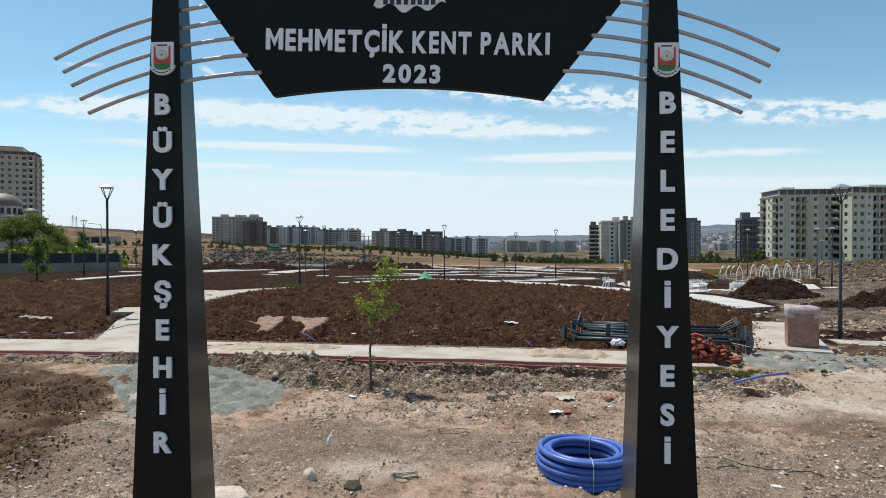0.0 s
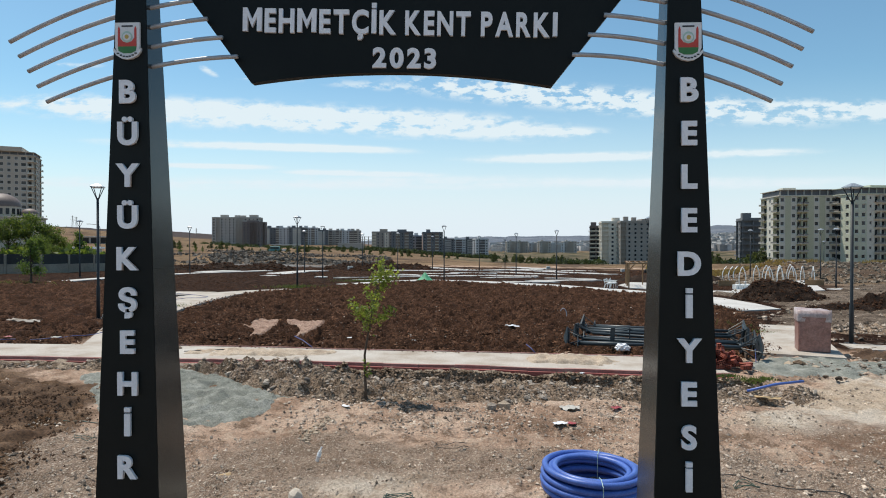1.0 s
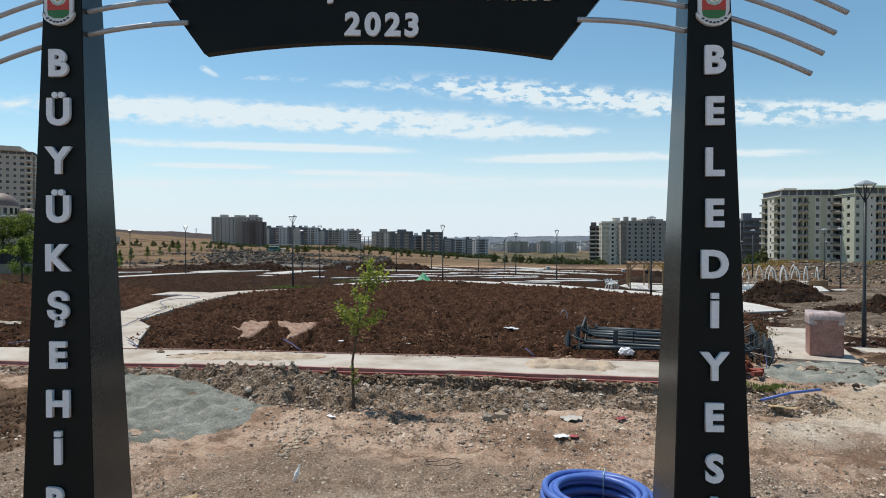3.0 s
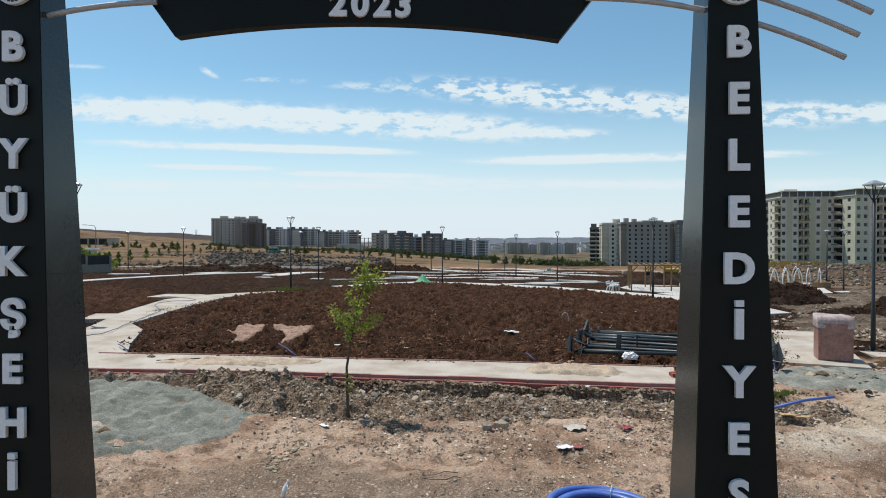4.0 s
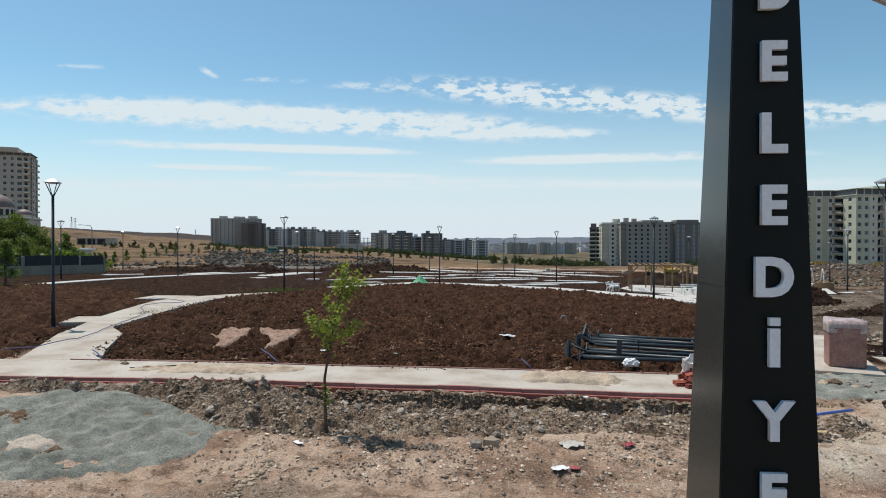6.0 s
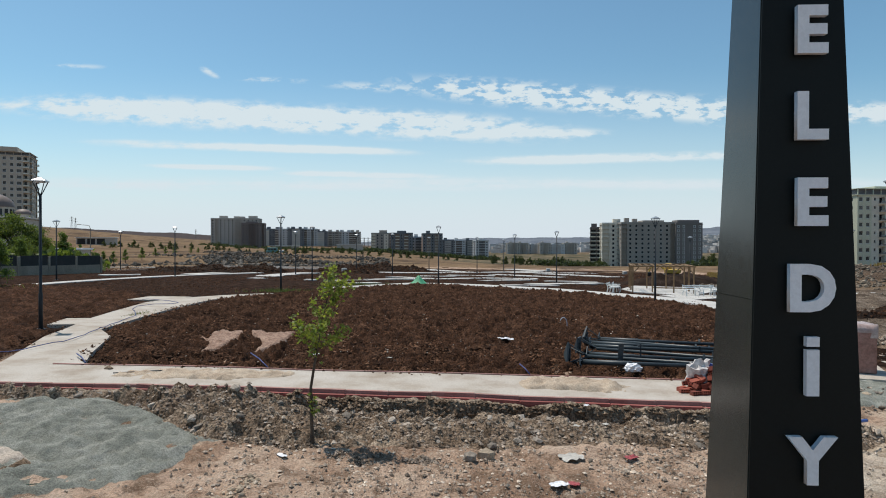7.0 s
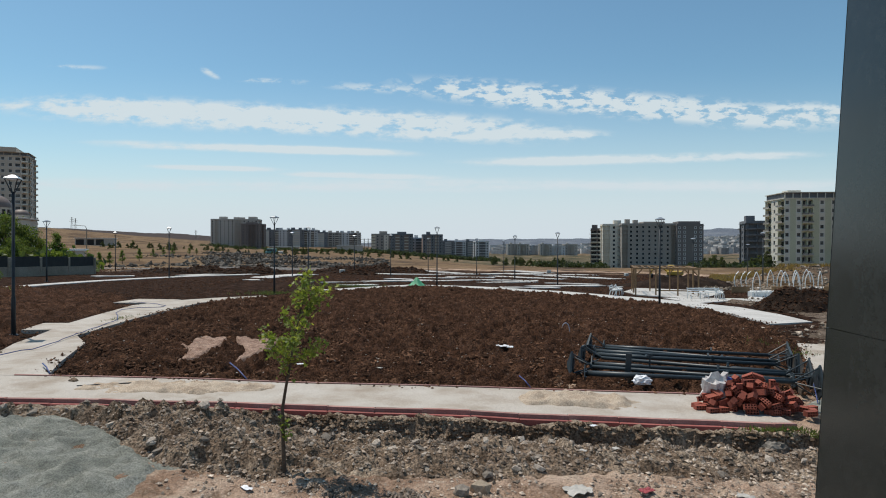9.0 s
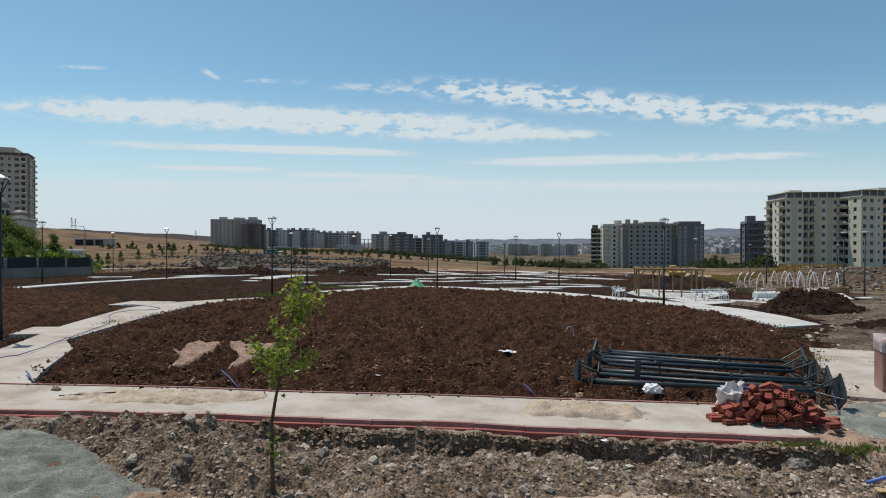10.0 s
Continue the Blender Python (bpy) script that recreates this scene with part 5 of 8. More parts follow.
def pylon(side, drop):
    u0 = side * SPAN
    z0, z1 = base_z(u0, 6.9) - 0.05, 6.9
    bands = [z0, 3.3, z1]

    def corner(k, z, inset=0.0):
        h = half_width(z)
        u0 = side * (SPAN + 0.022 - 0.0075 * z)
        y0, y1 = FRONT + 0.010 * z, FRONT + 0.010 * z + 1.86 * h
        return [(u0 - h + inset, y0 + inset, z), (u0 + h - inset, y0 + inset, z), (u0 + h - inset, y1 - inset, z), (u0 - h + inset, y1 - inset, z)][k]

    names = [("front_panel", 0, 1, M_BLACK, (0, -1)), ("side_panel", 1, 2, M_SIDE, (1, 0)), ("back_panel", 2, 3, M_BLACK, (0, 1)), ("side_panel", 3, 0, M_SIDE, (-1, 0))]
    core = link("pylon", [corner(k, z, 0.012) for z in (z0, z1) for k in range(4)], [(3, 2, 1, 0), (4, 5, 6, 7)] + [(k, (k + 1) % 4, 4 + (k + 1) % 4, 4 + k) for k in range(4)], M_BLACK, gate)
    for name, a, b, mat, (nx, ny) in names:
        for lo, hi in zip(bands, bands[1:]):
            if name == "front_panel" and lo > z0:
                continue
            if name == "front_panel":
                hi = z1
            lo2, hi2 = lo + 0.001, hi - 0.001
            pts = []
            for z in (lo2, hi2):
                p, q = Vector(corner(a, z)), Vector(corner(b, z))
                d = (q - p).normalized() * (0.004 if mat is M_BLACK else 0.012)
                pts += [p + d, q - d]
            out = Vector((nx, ny, 0)) * 0.0
            inn = Vector((-nx, -ny, 0)) * 0.02
            order = [pts[0], pts[1], pts[3], pts[2]]
            v = [tuple(p + out) for p in order] + [tuple(p + inn) for p in order]
            link(name, v, [(0, 1, 2, 3), (7, 6, 5, 4), (1, 0, 4, 5), (2, 1, 5, 6), (3, 2, 6, 7), (0, 3, 7, 4)], mat, core)
    foot = chamfered(u0 - 0.46, u0 + 0.46, -0.10, 0.84, z0 - 0.35, z0 + 0.06, 0.015)
    link("footing", foot[0], foot[1], M_SLAB, gate, label="cast concrete footing")
    name_text = "BÜYÜKŞEHİR" if side < 0 else "BELEDİYESİ"
    step_z = 0.308 * SURVEY
    z_first = (3.675 if side < 0 else 3.645) * SURVEY
    for i, ch in enumerate(name_text):
        z = z_first - i * step_z
        me = one_letter(ch, 0.165 * SURVEY, 0.055)
        shared("letter", me, core, Matrix.Translation((u0 + 0.012, FRONT + 0.010 * (z + 0.1) - 0.028, z)))
    emblem(core, u0 + 0.004, FRONT + 0.010 * 5.5 - 0.012, (4.14 if side < 0 else 4.075) * SURVEY)


def flat_shape(poly, y0, y1):
    """An upright plate from an outline of (u, z)."""
    v, f = prism(poly, 0, 1)
    return [(x, y0 if z > 0.5 else y1, y) for x, y, z in v], f


def emblem(parent, u, y, z):
    w, h = 0.125, 0.168
    shield = [(-w, h), (w, h), (w, -0.45 * h), (0.82 * w, -0.78 * h), (0.45 * w, -0.98 * h), (0, -1.05 * h), (-0.45 * w, -0.98 * h), (-0.82 * w, -0.78 * h), (-w, -0.45 * h)]
    plate = flat_shape([(u + a, z + b) for a, b in shield], y - 0.012, y + 0.012)
    ob = link("emblem", plate[0], plate[1], M_WHITE, parent, label="small shield emblem in white, red and green")
    gate_red = [(-0.62 * w, -0.42 * h), (-0.62 * w, 0.62 * h), (-0.55 * w, 0.78 * h), (-0.48 * w, 0.62 * h), (-0.48 * w, 0.1 * h), (-0.3 * w, -0.12 * h), (0, -0.2 * h),
                (0.3 * w, -0.12 * h), (0.48 * w, 0.1 * h), (0.48 * w, 0.62 * h), (0.55 * w, 0.78 * h), (0.62 * w, 0.62 * h), (0.62 * w, -0.42 * h)]
    gate_red = [(1.22 * a, b) for a, b in gate_red]
    s = flat_shape([(u + a, z + b) for a, b in gate_red], y - 0.016, y - 0.011)
    link("emblem_arch", s[0], s[1], M_RED, ob)
    g = [(-0.76 * w, -0.42 * h), (0.76 * w, -0.42 * h), (0.7 * w, -0.68 * h), (0.3 * w, -0.82 * h), (-0.3 * w, -0.82 * h), (-0.7 * w, -0.68 * h)]
    s = flat_shape([(u + a, z + b) for a, b in g], y - 0.017, y - 0.011)
    link("emblem_field", s[0], s[1], M_GREEN, ob)
    disc = [(0.42 * w * math.cos(t), 0.14 * h + 0.34 * h * math.sin(t)) for t in (2 * math.pi * i / 20 for i in range(20))]
    s = flat_shape([(u + a, z + b) for a, b in disc], y - 0.019, y - 0.011)
    link("emblem_ring", s[0], s[1], M_TEAL, ob)
    disc = [(0.33 * w * math.cos(t), 0.14 * h + 0.22 * h * math.sin(t)) for t in (2 * math.pi * i / 20 for i in range(20))]
    s = flat_shape([(u + a, z + b) for a, b in disc], y - 0.022, y - 0.011)
    link("emblem_disc", s[0], s[1], M_WHITE, ob)
    disc = [(0.16 * w * math.cos(t), 0.14 * h + 0.13 * h * math.sin(t)) for t in (2 * math.pi * i / 14 for i in range(14))]
    s = flat_shape([(u + a, z + b) for a, b in disc], y - 0.025, y - 0.011)
    link("emblem_sun", s[0], s[1], M_GOLD, ob)
    s = flat_shape([(u + a, z + b) for a, b in ((-0.45 * w, 0.74 * h), (0.45 * w, 0.74 * h), (0.45 * w, 0.83 * h), (-0.45 * w, 0.83 * h))], y - 0.015, y - 0.011)
    link("caption_bar", s[0], s[1], M_INK, ob)
    band = [(-1.12 * w, -0.52 * h), (-0.86 * w, -0.72 * h), (-0.45 * w, -0.9 * h), (0, -0.96 * h), (0.45 * w, -0.9 * h), (0.86 * w, -0.72 * h), (1.12 * w, -0.52 * h),
            (1.1 * w, -0.72 * h), (0.86 * w, -0.95 * h), (0.45 * w, -1.13 * h), (0, -1.19 * h), (-0.45 * w, -1.13 * h), (-0.86 * w, -0.95 * h), (-1.1 * w, -0.72 * h)]
    s = flat_shape([(u + a, z + b) for a, b in band], y - 0.021, y + 0.01)
    ribbon = link("emblem_ribbon", s[0], s[1], M_WHITE, ob)
    for k in range(-3, 4):
        cu_, cz = k * 0.24 * w, -1.035 * h + 0.3 * h * (k * 0.27) ** 2
        s = flat_shape([(u + cu_ + a * w, z + cz + b * h) for a, b in ((-0.09, -0.04), (0.09, -0.04), (0.09, 0.04), (-0.09, 0.04))], y - 0.024, y - 0.02)
        link("caption_bar", s[0], s[1], M_INK, ribbon)


pylon(-1, 0.0)
pylon(1, 0.06)

SIGN_Y = 0.315
sign_tilt = pose(-0.028 * SURVEY, SIGN_Y, 3.819 * SURVEY, 0, 1.25, 0)


def build_sign():
    k = SURVEY
    bottom = [(1.128 * t * k, (0.09 - 0.09 * t * t) * k) for t in np.linspace(-1, 1, 25)]
    topline = [(1.76 * t * k, (0.83 + 0.46 * math.cos(t * 1.35) - 0.1) * k) for t in np.linspace(1, -1, 17)]
    outline = bottom + topline
    s = flat_shape(outline, -0.05, 0.05)
    board = link("sign_board", s[0], s[1], M_BLACK, gate)
    board.matrix_basis = sign_tilt
    for text, cap, width, u, z, bold in (("MEHMETÇİK", 0.176, 1.160, -0.622, 0.392, 0.046), ("KENT", 0.176, 0.486, 0.267, 0.392, 0.046), ("PARKI", 0.176, 0.562, 0.867, 0.392, 0.046), ("2023", 0.143, 0.475, 0.022, 0.146, 0.055)):
        word(text, cap * k, width * k, bold, board, (u + 0.008) * k, -0.066, z * k - 0.026, 0.17, -0.011)
    wavy = [(0.30 * t * k, (0.72 + 0.03 * math.sin(9 * t) + 0.05 * abs(t)) * k) for t in np.linspace(-1, 1, 21)] + [(0.27 * t * k, (0.84 + 0.015 * math.sin(7 * t)) * k) for t in np.linspace(1, -1, 15)]
    s = flat_shape(wavy, -0.062, -0.045)
    logo = link("logo_plate", s[0], s[1], M_WHITE, board, label="pale scrolled logo plate")
    for a in (-0.2, -0.145, -0.09, -0.03, 0.03, 0.085, 0.14, 0.195):
        s = flat_shape([(k * (a + p), k * (0.795 + q)) for p, q in ((-0.018, -0.03), (0.018, -0.03), (0.018, 0.03), (-0.018, 0.03))], -0.068, -0.06)
        link("logo_bar", s[0], s[1], M_INK, logo)
    s = flat_shape([(k * a, k * b) for a, b in ((-0.33, 0.87), (0.32, 0.86), (0.34, 0.92), (-0.35, 0.93))], -0.066, -0.046)
    link("logo_ribbon", s[0], s[1], M_BEIGE, logo)


build_sign()
for side in (-1, 1):
    for i in range(5):
        u_in, u_out = 1.24 + 0.115 * i, (2.715 + 0.072 * i if side < 0 else 2.665 + 0.072 * i)
        zoff = 0.03 if side < 0 else -0.03
        pts = [(side * u * SURVEY, 0.20, (4.0 + zoff + (0.0 if side < 0 else 0.041) + 0.148 * i - (0.1406 if side < 0 else 0.1648 - 0.0045 * i) * (u - 1.2) ** 2) * SURVEY) for u in np.linspace(u_in, u_out, 22)]
        s = tube(pts, 0.022, 10)
        link("steel_tube", s[0], s[1], M_INOX, gate, soft=True, label="curved brushed steel tube")

# ---------- blue pipe coil ----------
coil = thing("pipe_coil", pose(1.775 * SURVEY, 7.08 * SURVEY, ground_z(1.775 * SURVEY, 7.08 * SURVEY) - 0.01), "coil of blue plastic water pipe tied with green cord", "pipe coil")
for k in range(15):
    layer, ring = divmod(k, 3)
    r = 0.71 - 0.082 * ring - 0.010 * layer + RNG.uniform(-0.015, 0.015)
    z = 0.05 + 0.080 * layer + RNG.uniform(-0.005, 0.012)
    ox, oy, tilt, ph = *RNG.uniform(-0.035, 0.035, 2), RNG.uniform(0.0, 0.035), RNG.uniform(0, 6.28)
    pts = [(ox + r * math.cos(t), oy + r * math.sin(t), z + tilt * math.sin(t + ph)) for t in np.linspace(0, 2 * math.pi, 60, endpoint=False)]
    s = tube(pts, 0.044, 10, closed=True)
    link("pipe_turn", s[0], s[1], M_BLUE, coil, soft=True)
for t in (-1.65, 1.2):
    c, s_ = math.cos(t), math.sin(t)
    pts = [(r * c, r * s_, z) for r, z in ((0.46, 0.0), (0.77, 0.0), (0.79, 0.2), (0.76, 0.40), (0.62, 0.45), (0.46, 0.42), (0.44, 0.2))]
    s = tube(pts, 0.005, 5, closed=True)
    link("cord", s[0], s[1], M_TEAL, coil, label="thin pale tying cord")


# ---------- young tree ----------
def sapling():
    x, y = -1.45, 14.55
    z = ground_z(x, y)
    tree = thing("tree", pose(x, y, z + 0.03), "slender young maple with sparse bright green leaves", "tree")
    rng = np.random.default_rng(201)
    stem = [(0.03, 0, -0.3), (0.0, 0, 0.0), (-0.02, 0, 0.45), (-0.03, 0.0, 0.95), (0.03, 0.01, 1.33), (0.09, 0.0, 1.6), (0.14, -0.02, 1.95), (0.22, 0.0, 2.35), (0.31, 0.02, 2.7), (0.36, 0.0, 3.0)]
    heights = [p[2] for p in stem]
    s = tube(stem, 0.030, 9, taper=[1.3, 1.15, 1.0, 0.85, 0.75, 0.62, 0.5, 0.38, 0.24, 0.12])
    link("trunk", s[0], s[1], M_BARK, tree, soft=True)
    v, f = [], []
    # boughs: where each leaves the stem, its reach to either side, in depth and upward, and how many leaves it bears
    boughs = [(1.75, -0.44, 0.10, 0.34, 115), (1.70, -0.34, -0.20, 0.28, 70), (1.80, -0.22, 0.25, 0.22, 60), (1.72, 0.46, -0.05, 0.26, 75), (1.62, 0.32, 0.22, 0.20, 50), (1.9, 0.12, -0.35, 0.2, 60), (1.55, -0.10, 0.12, 0.22, 40),
              (2.05, 0.10, 0.30, 0.22, 60), (2.15, -0.18, -0.1, 0.32, 55), (2.3, 0.28, 0.1, 0.34, 85), (2.45, -0.10, 0.15, 0.38, 55), (2.4, 0.46, -0.08, 0.42, 70), (2.55, 0.12, -0.22, 0.34, 65), (2.62, 0.30, 0.18, 0.28, 60), (2.8, 0.02, 0.05, 0.34, 60), (1.45, -0.06, -0.1, 0.12, 14)]
    for at, rx, ry, up, leaves in boughs:
        i = int(np.searchsorted(heights, at)) - 1
        a, b = np.array(stem[i]), np.array(stem[i + 1])
        p = a + (b - a) * (at - a[2]) / (b[2] - a[2])
        q = p + np.array((rx, ry, up))
        mid = p + np.array((0.55 * rx, 0.55 * ry, 0.38 * up))
        s = tube([p, mid, q], 0.007, 5, taper=[1, 0.7, 0.3])
        link("branch", s[0], s[1], M_BARK, tree)
        for _ in range(leaves):
            t = rng.power(1.6)
            c = (p + (mid - p) * 2 * t if t < 0.5 else mid + (q - mid) * (2 * t - 1)) + rng.normal(0, 1, 3) * np.array((0.052, 0.06, 0.05))
            leaf(v, f, c, rng, rng.uniform(0.026, 0.05))
    for _ in range(34):
        leaf(v, f, np.array((0.02, -0.03, rng.uniform(0.45, 0.85))) + rng.normal(0, 0.04, 3), rng, 0.042)
    tagged(link("crown", v, f, M_LEAF, tree), "loose bright green lobed leaves", kind="stuff")


LEAF = [(0, -0.1), (0.35, -0.35), (0.95, -0.3), (0.6, 0.1), (1.0, 0.55), (0.4, 0.5), (0, 1.15), (-0.4, 0.5), (-1.0, 0.55), (-0.6, 0.1), (-0.95, -0.3), (-0.35, -0.35)]


def leaf(v, f, c, rng, size):
    n = Euler(rng.uniform(-1.1, 1.1, 2).tolist() + [rng.uniform(0, 6.28)]).to_matrix()
    k = len(v)
    v += [tuple(Vector(c) + n @ Vector((a * size, b * size, 0.25 * size * abs(a)))) for a, b in LEAF]
    f += [(k, k + 1, k + 2, k + 3), (k, k + 3, k + 4, k + 5), (k, k + 5, k + 6, k + 7), (k, k + 7, k + 8, k + 9), (k, k + 9, k + 10, k + 11)]


sapling()


# ---------- lamps ----------
def lamp_post(m, label, paint=M_POST, group="park lamps", height=5.80, cap_paint=M_CAP, q=0.24, glass=M_GLASS_LAMP):
    lamp = thing("street_lamp", m, label, "lamp", group)
    s = chamfered(-0.17, 0.17, -0.17, 0.17, 0.0, 0.03, 0.006)
    link("base_plate", s[0], s[1], paint, lamp)
    s = tube([(0, 0, 0.03), (0, 0, 1.35), (0, 0, 1.42), (0, 0, height - 0.62)], 0.075, 14, taper=[1, 0.96, 0.72, 0.66])
    link("pole", s[0], s[1], paint, lamp, soft=True)
    for a in range(4):
        t = a * math.pi / 2 + math.pi / 4
        s = tube([(0.05 * math.cos(t), 0.05 * math.sin(t), height - 0.66), (1.2 * q * math.cos(t), 1.2 * q * math.sin(t), height - 0.16)], 0.018, 6)
        link("strut", s[0], s[1], paint, lamp)
        s = tube([(0.10 * math.cos(t + 0.785), 0.10 * math.sin(t + 0.785), 0.03), (0.10 * math.cos(t + 0.785), 0.10 * math.sin(t + 0.785), 0.06)], 0.016, 6)
        link("bolt", s[0], s[1], M_INOX, lamp)
    v = [(-q, -q, height - 0.17), (q, -q, height - 0.17), (q, q, height - 0.17), (-q, q, height - 0.17), (-q, -q, height - 0.13), (q, -q, height - 0.13), (q, q, height - 0.13), (-q, q, height - 0.13),
         (-0.05, -0.05, height - 0.01), (0.05, -0.05, height - 0.01), (0.05, 0.05, height - 0.01), (-0.05, 0.05, height - 0.01)]
    cap = link("cap", v, [(3, 2, 1, 0), (0, 1, 5, 4), (1, 2, 6, 5), (2, 3, 7, 6), (3, 0, 4, 7), (4, 5, 9, 8), (5, 6, 10, 9), (6, 7, 11, 10), (7, 4, 8, 11), (8, 9, 10, 11)], cap_paint, lamp)
    s = box(-0.16, 0.16, -0.16, 0.16, height - 0.20, height - 0.171)
    link("diffuser", s[0], s[1], glass, cap)
    return lamp


LAMP_LABEL = "tall dark park lamp with an open pyramid head"


def lamp_at(x, y, z=None):
    x, y = x * SURVEY, y * SURVEY
    return pose(x, y, (base_z(x, y) + 0.03) if z is None else z, 0, 0, RNG.uniform(-20, 20))


lamp_one = lamp_post(lamp_at(11.1, 17.0), LAMP_LABEL)
for x, y in ((-10.75, 20.05), (-8.5, 37.0), (0.25, 46.6), (11.25, 33.5), (-27.0, 46.3), (-22.6, 55.5), (-9.6, 50.2), (9.9, 53.0), (31.1, 50.7), (28.0, 43.9), (53.8, 86.7), (42.0, 86.7), (-14.0, 63.0), (-9.0, 70.0),
             (-1.2, 78.0), (4.5, 74), (7.5, 62), (8.4, 82.0), (27.5, 55.0), (24.5, 62.0), (-4.7, 66), (-35, 70)):
    copy_thing(lamp_one, lamp_at(x, y))

# ---------- lamp posts lying on the bed ----------
lying = lamp_post(pose(0, 0, 0), "blue-grey lamp post lying in a stack on the soil", M_POSTBLUE, "stacked lamp posts", 5.55, M_POSTBLUE, 0.32, M_POST)
for z, a in ((1.5, 0.3), (3.3, 1.9)):
    s = moved(chamfered(0.03, 0.16, -0.05, 0.05, -0.03, 0.03, 0.008), pose(0, 0, z, 0, 0, math.degrees(a)))
    link("clamp", s[0], s[1], M_POSTBLUE, lying)
# middle of each post in survey units, its bearing, and which way its head lies
for i, (x, y, yaw, way) in enumerate([(5.22, 15.6, -16.5, -1), (5.44, 14.97, -15.5, 1), (5.62, 16.47, -21.3, -1), (5.79, 15.92, -20.8, 1), (6.05, 16.77, -22.6, 1), (6.60, 18.10, -23.1, 1), (6.05, 17.68, -23.7, -1), (6.14, 17.2, -23.0, 1)]):
    x, y = x * SURVEY, y * SURVEY
    m = pose(x, y, base_z(x, y) + 0.29 + (0.05 if i % 3 == 1 else 0.0), 0, 0, yaw) @ pose(0, 0, 0, 0, -0.9 * way, 0) @ pose(0, 0, 0, 0, 90 * way, 0) @ pose(0, 0, -2.775, 0, 0, (20 + 37 * i) % 90)
    if i == 0:
        lying.matrix_basis = m
    else:
        copy_thing(lying, m)
for x, y in ((4.75, 16.9), (7.6, 16.1)):
    s = chamfered(-0.05, 0.05, -2.1, 2.1, 0, 0.14, 0.008)
    ob = link("timber_bearer", s[0], s[1], M_BARK)
    ob.matrix_basis = pose(x * SURVEY, y * SURVEY, base_z(x * SURVEY, y * SURVEY) + 0.06, 0, 0, -17)
    tagged(ob, "rough timber bearer under the stacked posts", "timber", "bearers under posts")
x, y = 4.36 * SURVEY, 15.75 * SURVEY
s = chamfered(-0.075, 0.075, -0.012, 0.012, -0.1, 0.62, 0.004)
ob = link("steel_plate", s[0], s[1], M_POSTBLUE)
ob.matrix_basis = pose(x, y, base_z(x, y) + 0.12, 0, 3, -8)
tagged(ob, "dark steel plate standing upright beside the posts", "steel plate")
x, y = 4.86 * SURVEY, 15.95 * SURVEY
stake = thing("steel_stake", pose(x, y, base_z(x, y) + 0.1, 0, 0, 10), "dark steel stake with a cross bar beside the posts", "stake")
s = tube([(0, 0, -0.15), (0, 0, 0.6)], 0.022, 8)
link("rod", s[0], s[1], M_POST, stake)
s = chamfered(-0.09, 0.09, -0.025, 0.025, 0.52, 0.56, 0.006)
link("cross_bar", s[0], s[1], M_POST, stake)


# ---------- brick pile ----------
def brick_mesh():
    L, W, H = 0.235, 0.125, 0.105
    v, f = box(-L / 2, L / 2, -W / 2, W / 2, -H / 2, H / 2)
    v, f, mi = list(v), [q for q in f if q != (0, 1, 5, 4)], [0] * 5
    nx, nz = 4, 2
    xs = [-L / 2 + L * k / (2 * nx) * 1.0 for k in range(2 * nx + 1)]
    # the perforated face: cells with a square hole
    for i in range(nx):
        for j in range(nz):
            x0, x1 = -L / 2 + L * i / nx, -L / 2 + L * (i + 1) / nx
            z0, z1 = -H / 2 + H * j / nz, -H / 2 + H * (j + 1) / nz
            ix, iz = 0.012, 0.010
            k = len(v)
            v += [(x0, -W / 2, z0), (x1, -W / 2, z0), (x1, -W / 2, z1), (x0, -W / 2, z1), (x0 + ix, -W / 2, z0 + iz), (x1 - ix, -W / 2, z0 + iz), (x1 - ix, -W / 2, z1 - iz), (x0 + ix, -W / 2, z1 - iz),
                  (x0 + ix, -W / 2 + 0.05, z0 + iz), (x1 - ix, -W / 2 + 0.05, z0 + iz), (x1 - ix, -W / 2 + 0.05, z1 - iz), (x0 + ix, -W / 2 + 0.05, z1 - iz)]
            f += [(k, k + 1, k + 5, k + 4), (k + 1, k + 2, k + 6, k + 5), (k + 2, k + 3, k + 7, k + 6), (k + 3, k, k + 4, k + 7), (k + 8, k + 9, k + 10, k + 11),
                  (k + 4, k + 5, k + 9, k + 8), (k + 5, k + 6, k + 10, k + 9), (k + 6, k + 7, k + 11, k + 10), (k + 7, k + 4, k + 8, k + 11)]
            mi += [0] * 4 + [1] + [0] * 4
    me = bpy.data.meshes.new("brick")
    me.from_pydata(v, [], f)
    me.materials.append(M_BRICK), me.materials.append(M_BRICK_HOLE_SHADE)
    me.polygons.foreach_set("material_index", np.array(mi, dtype=np.int32))
    bm = bmesh.new()
    bm.from_mesh(me)
    bmesh.ops.remove_doubles(bm, verts=bm.verts[:], dist=0.0005)
    bm.to_mesh(me)
    bm.free()
    return me


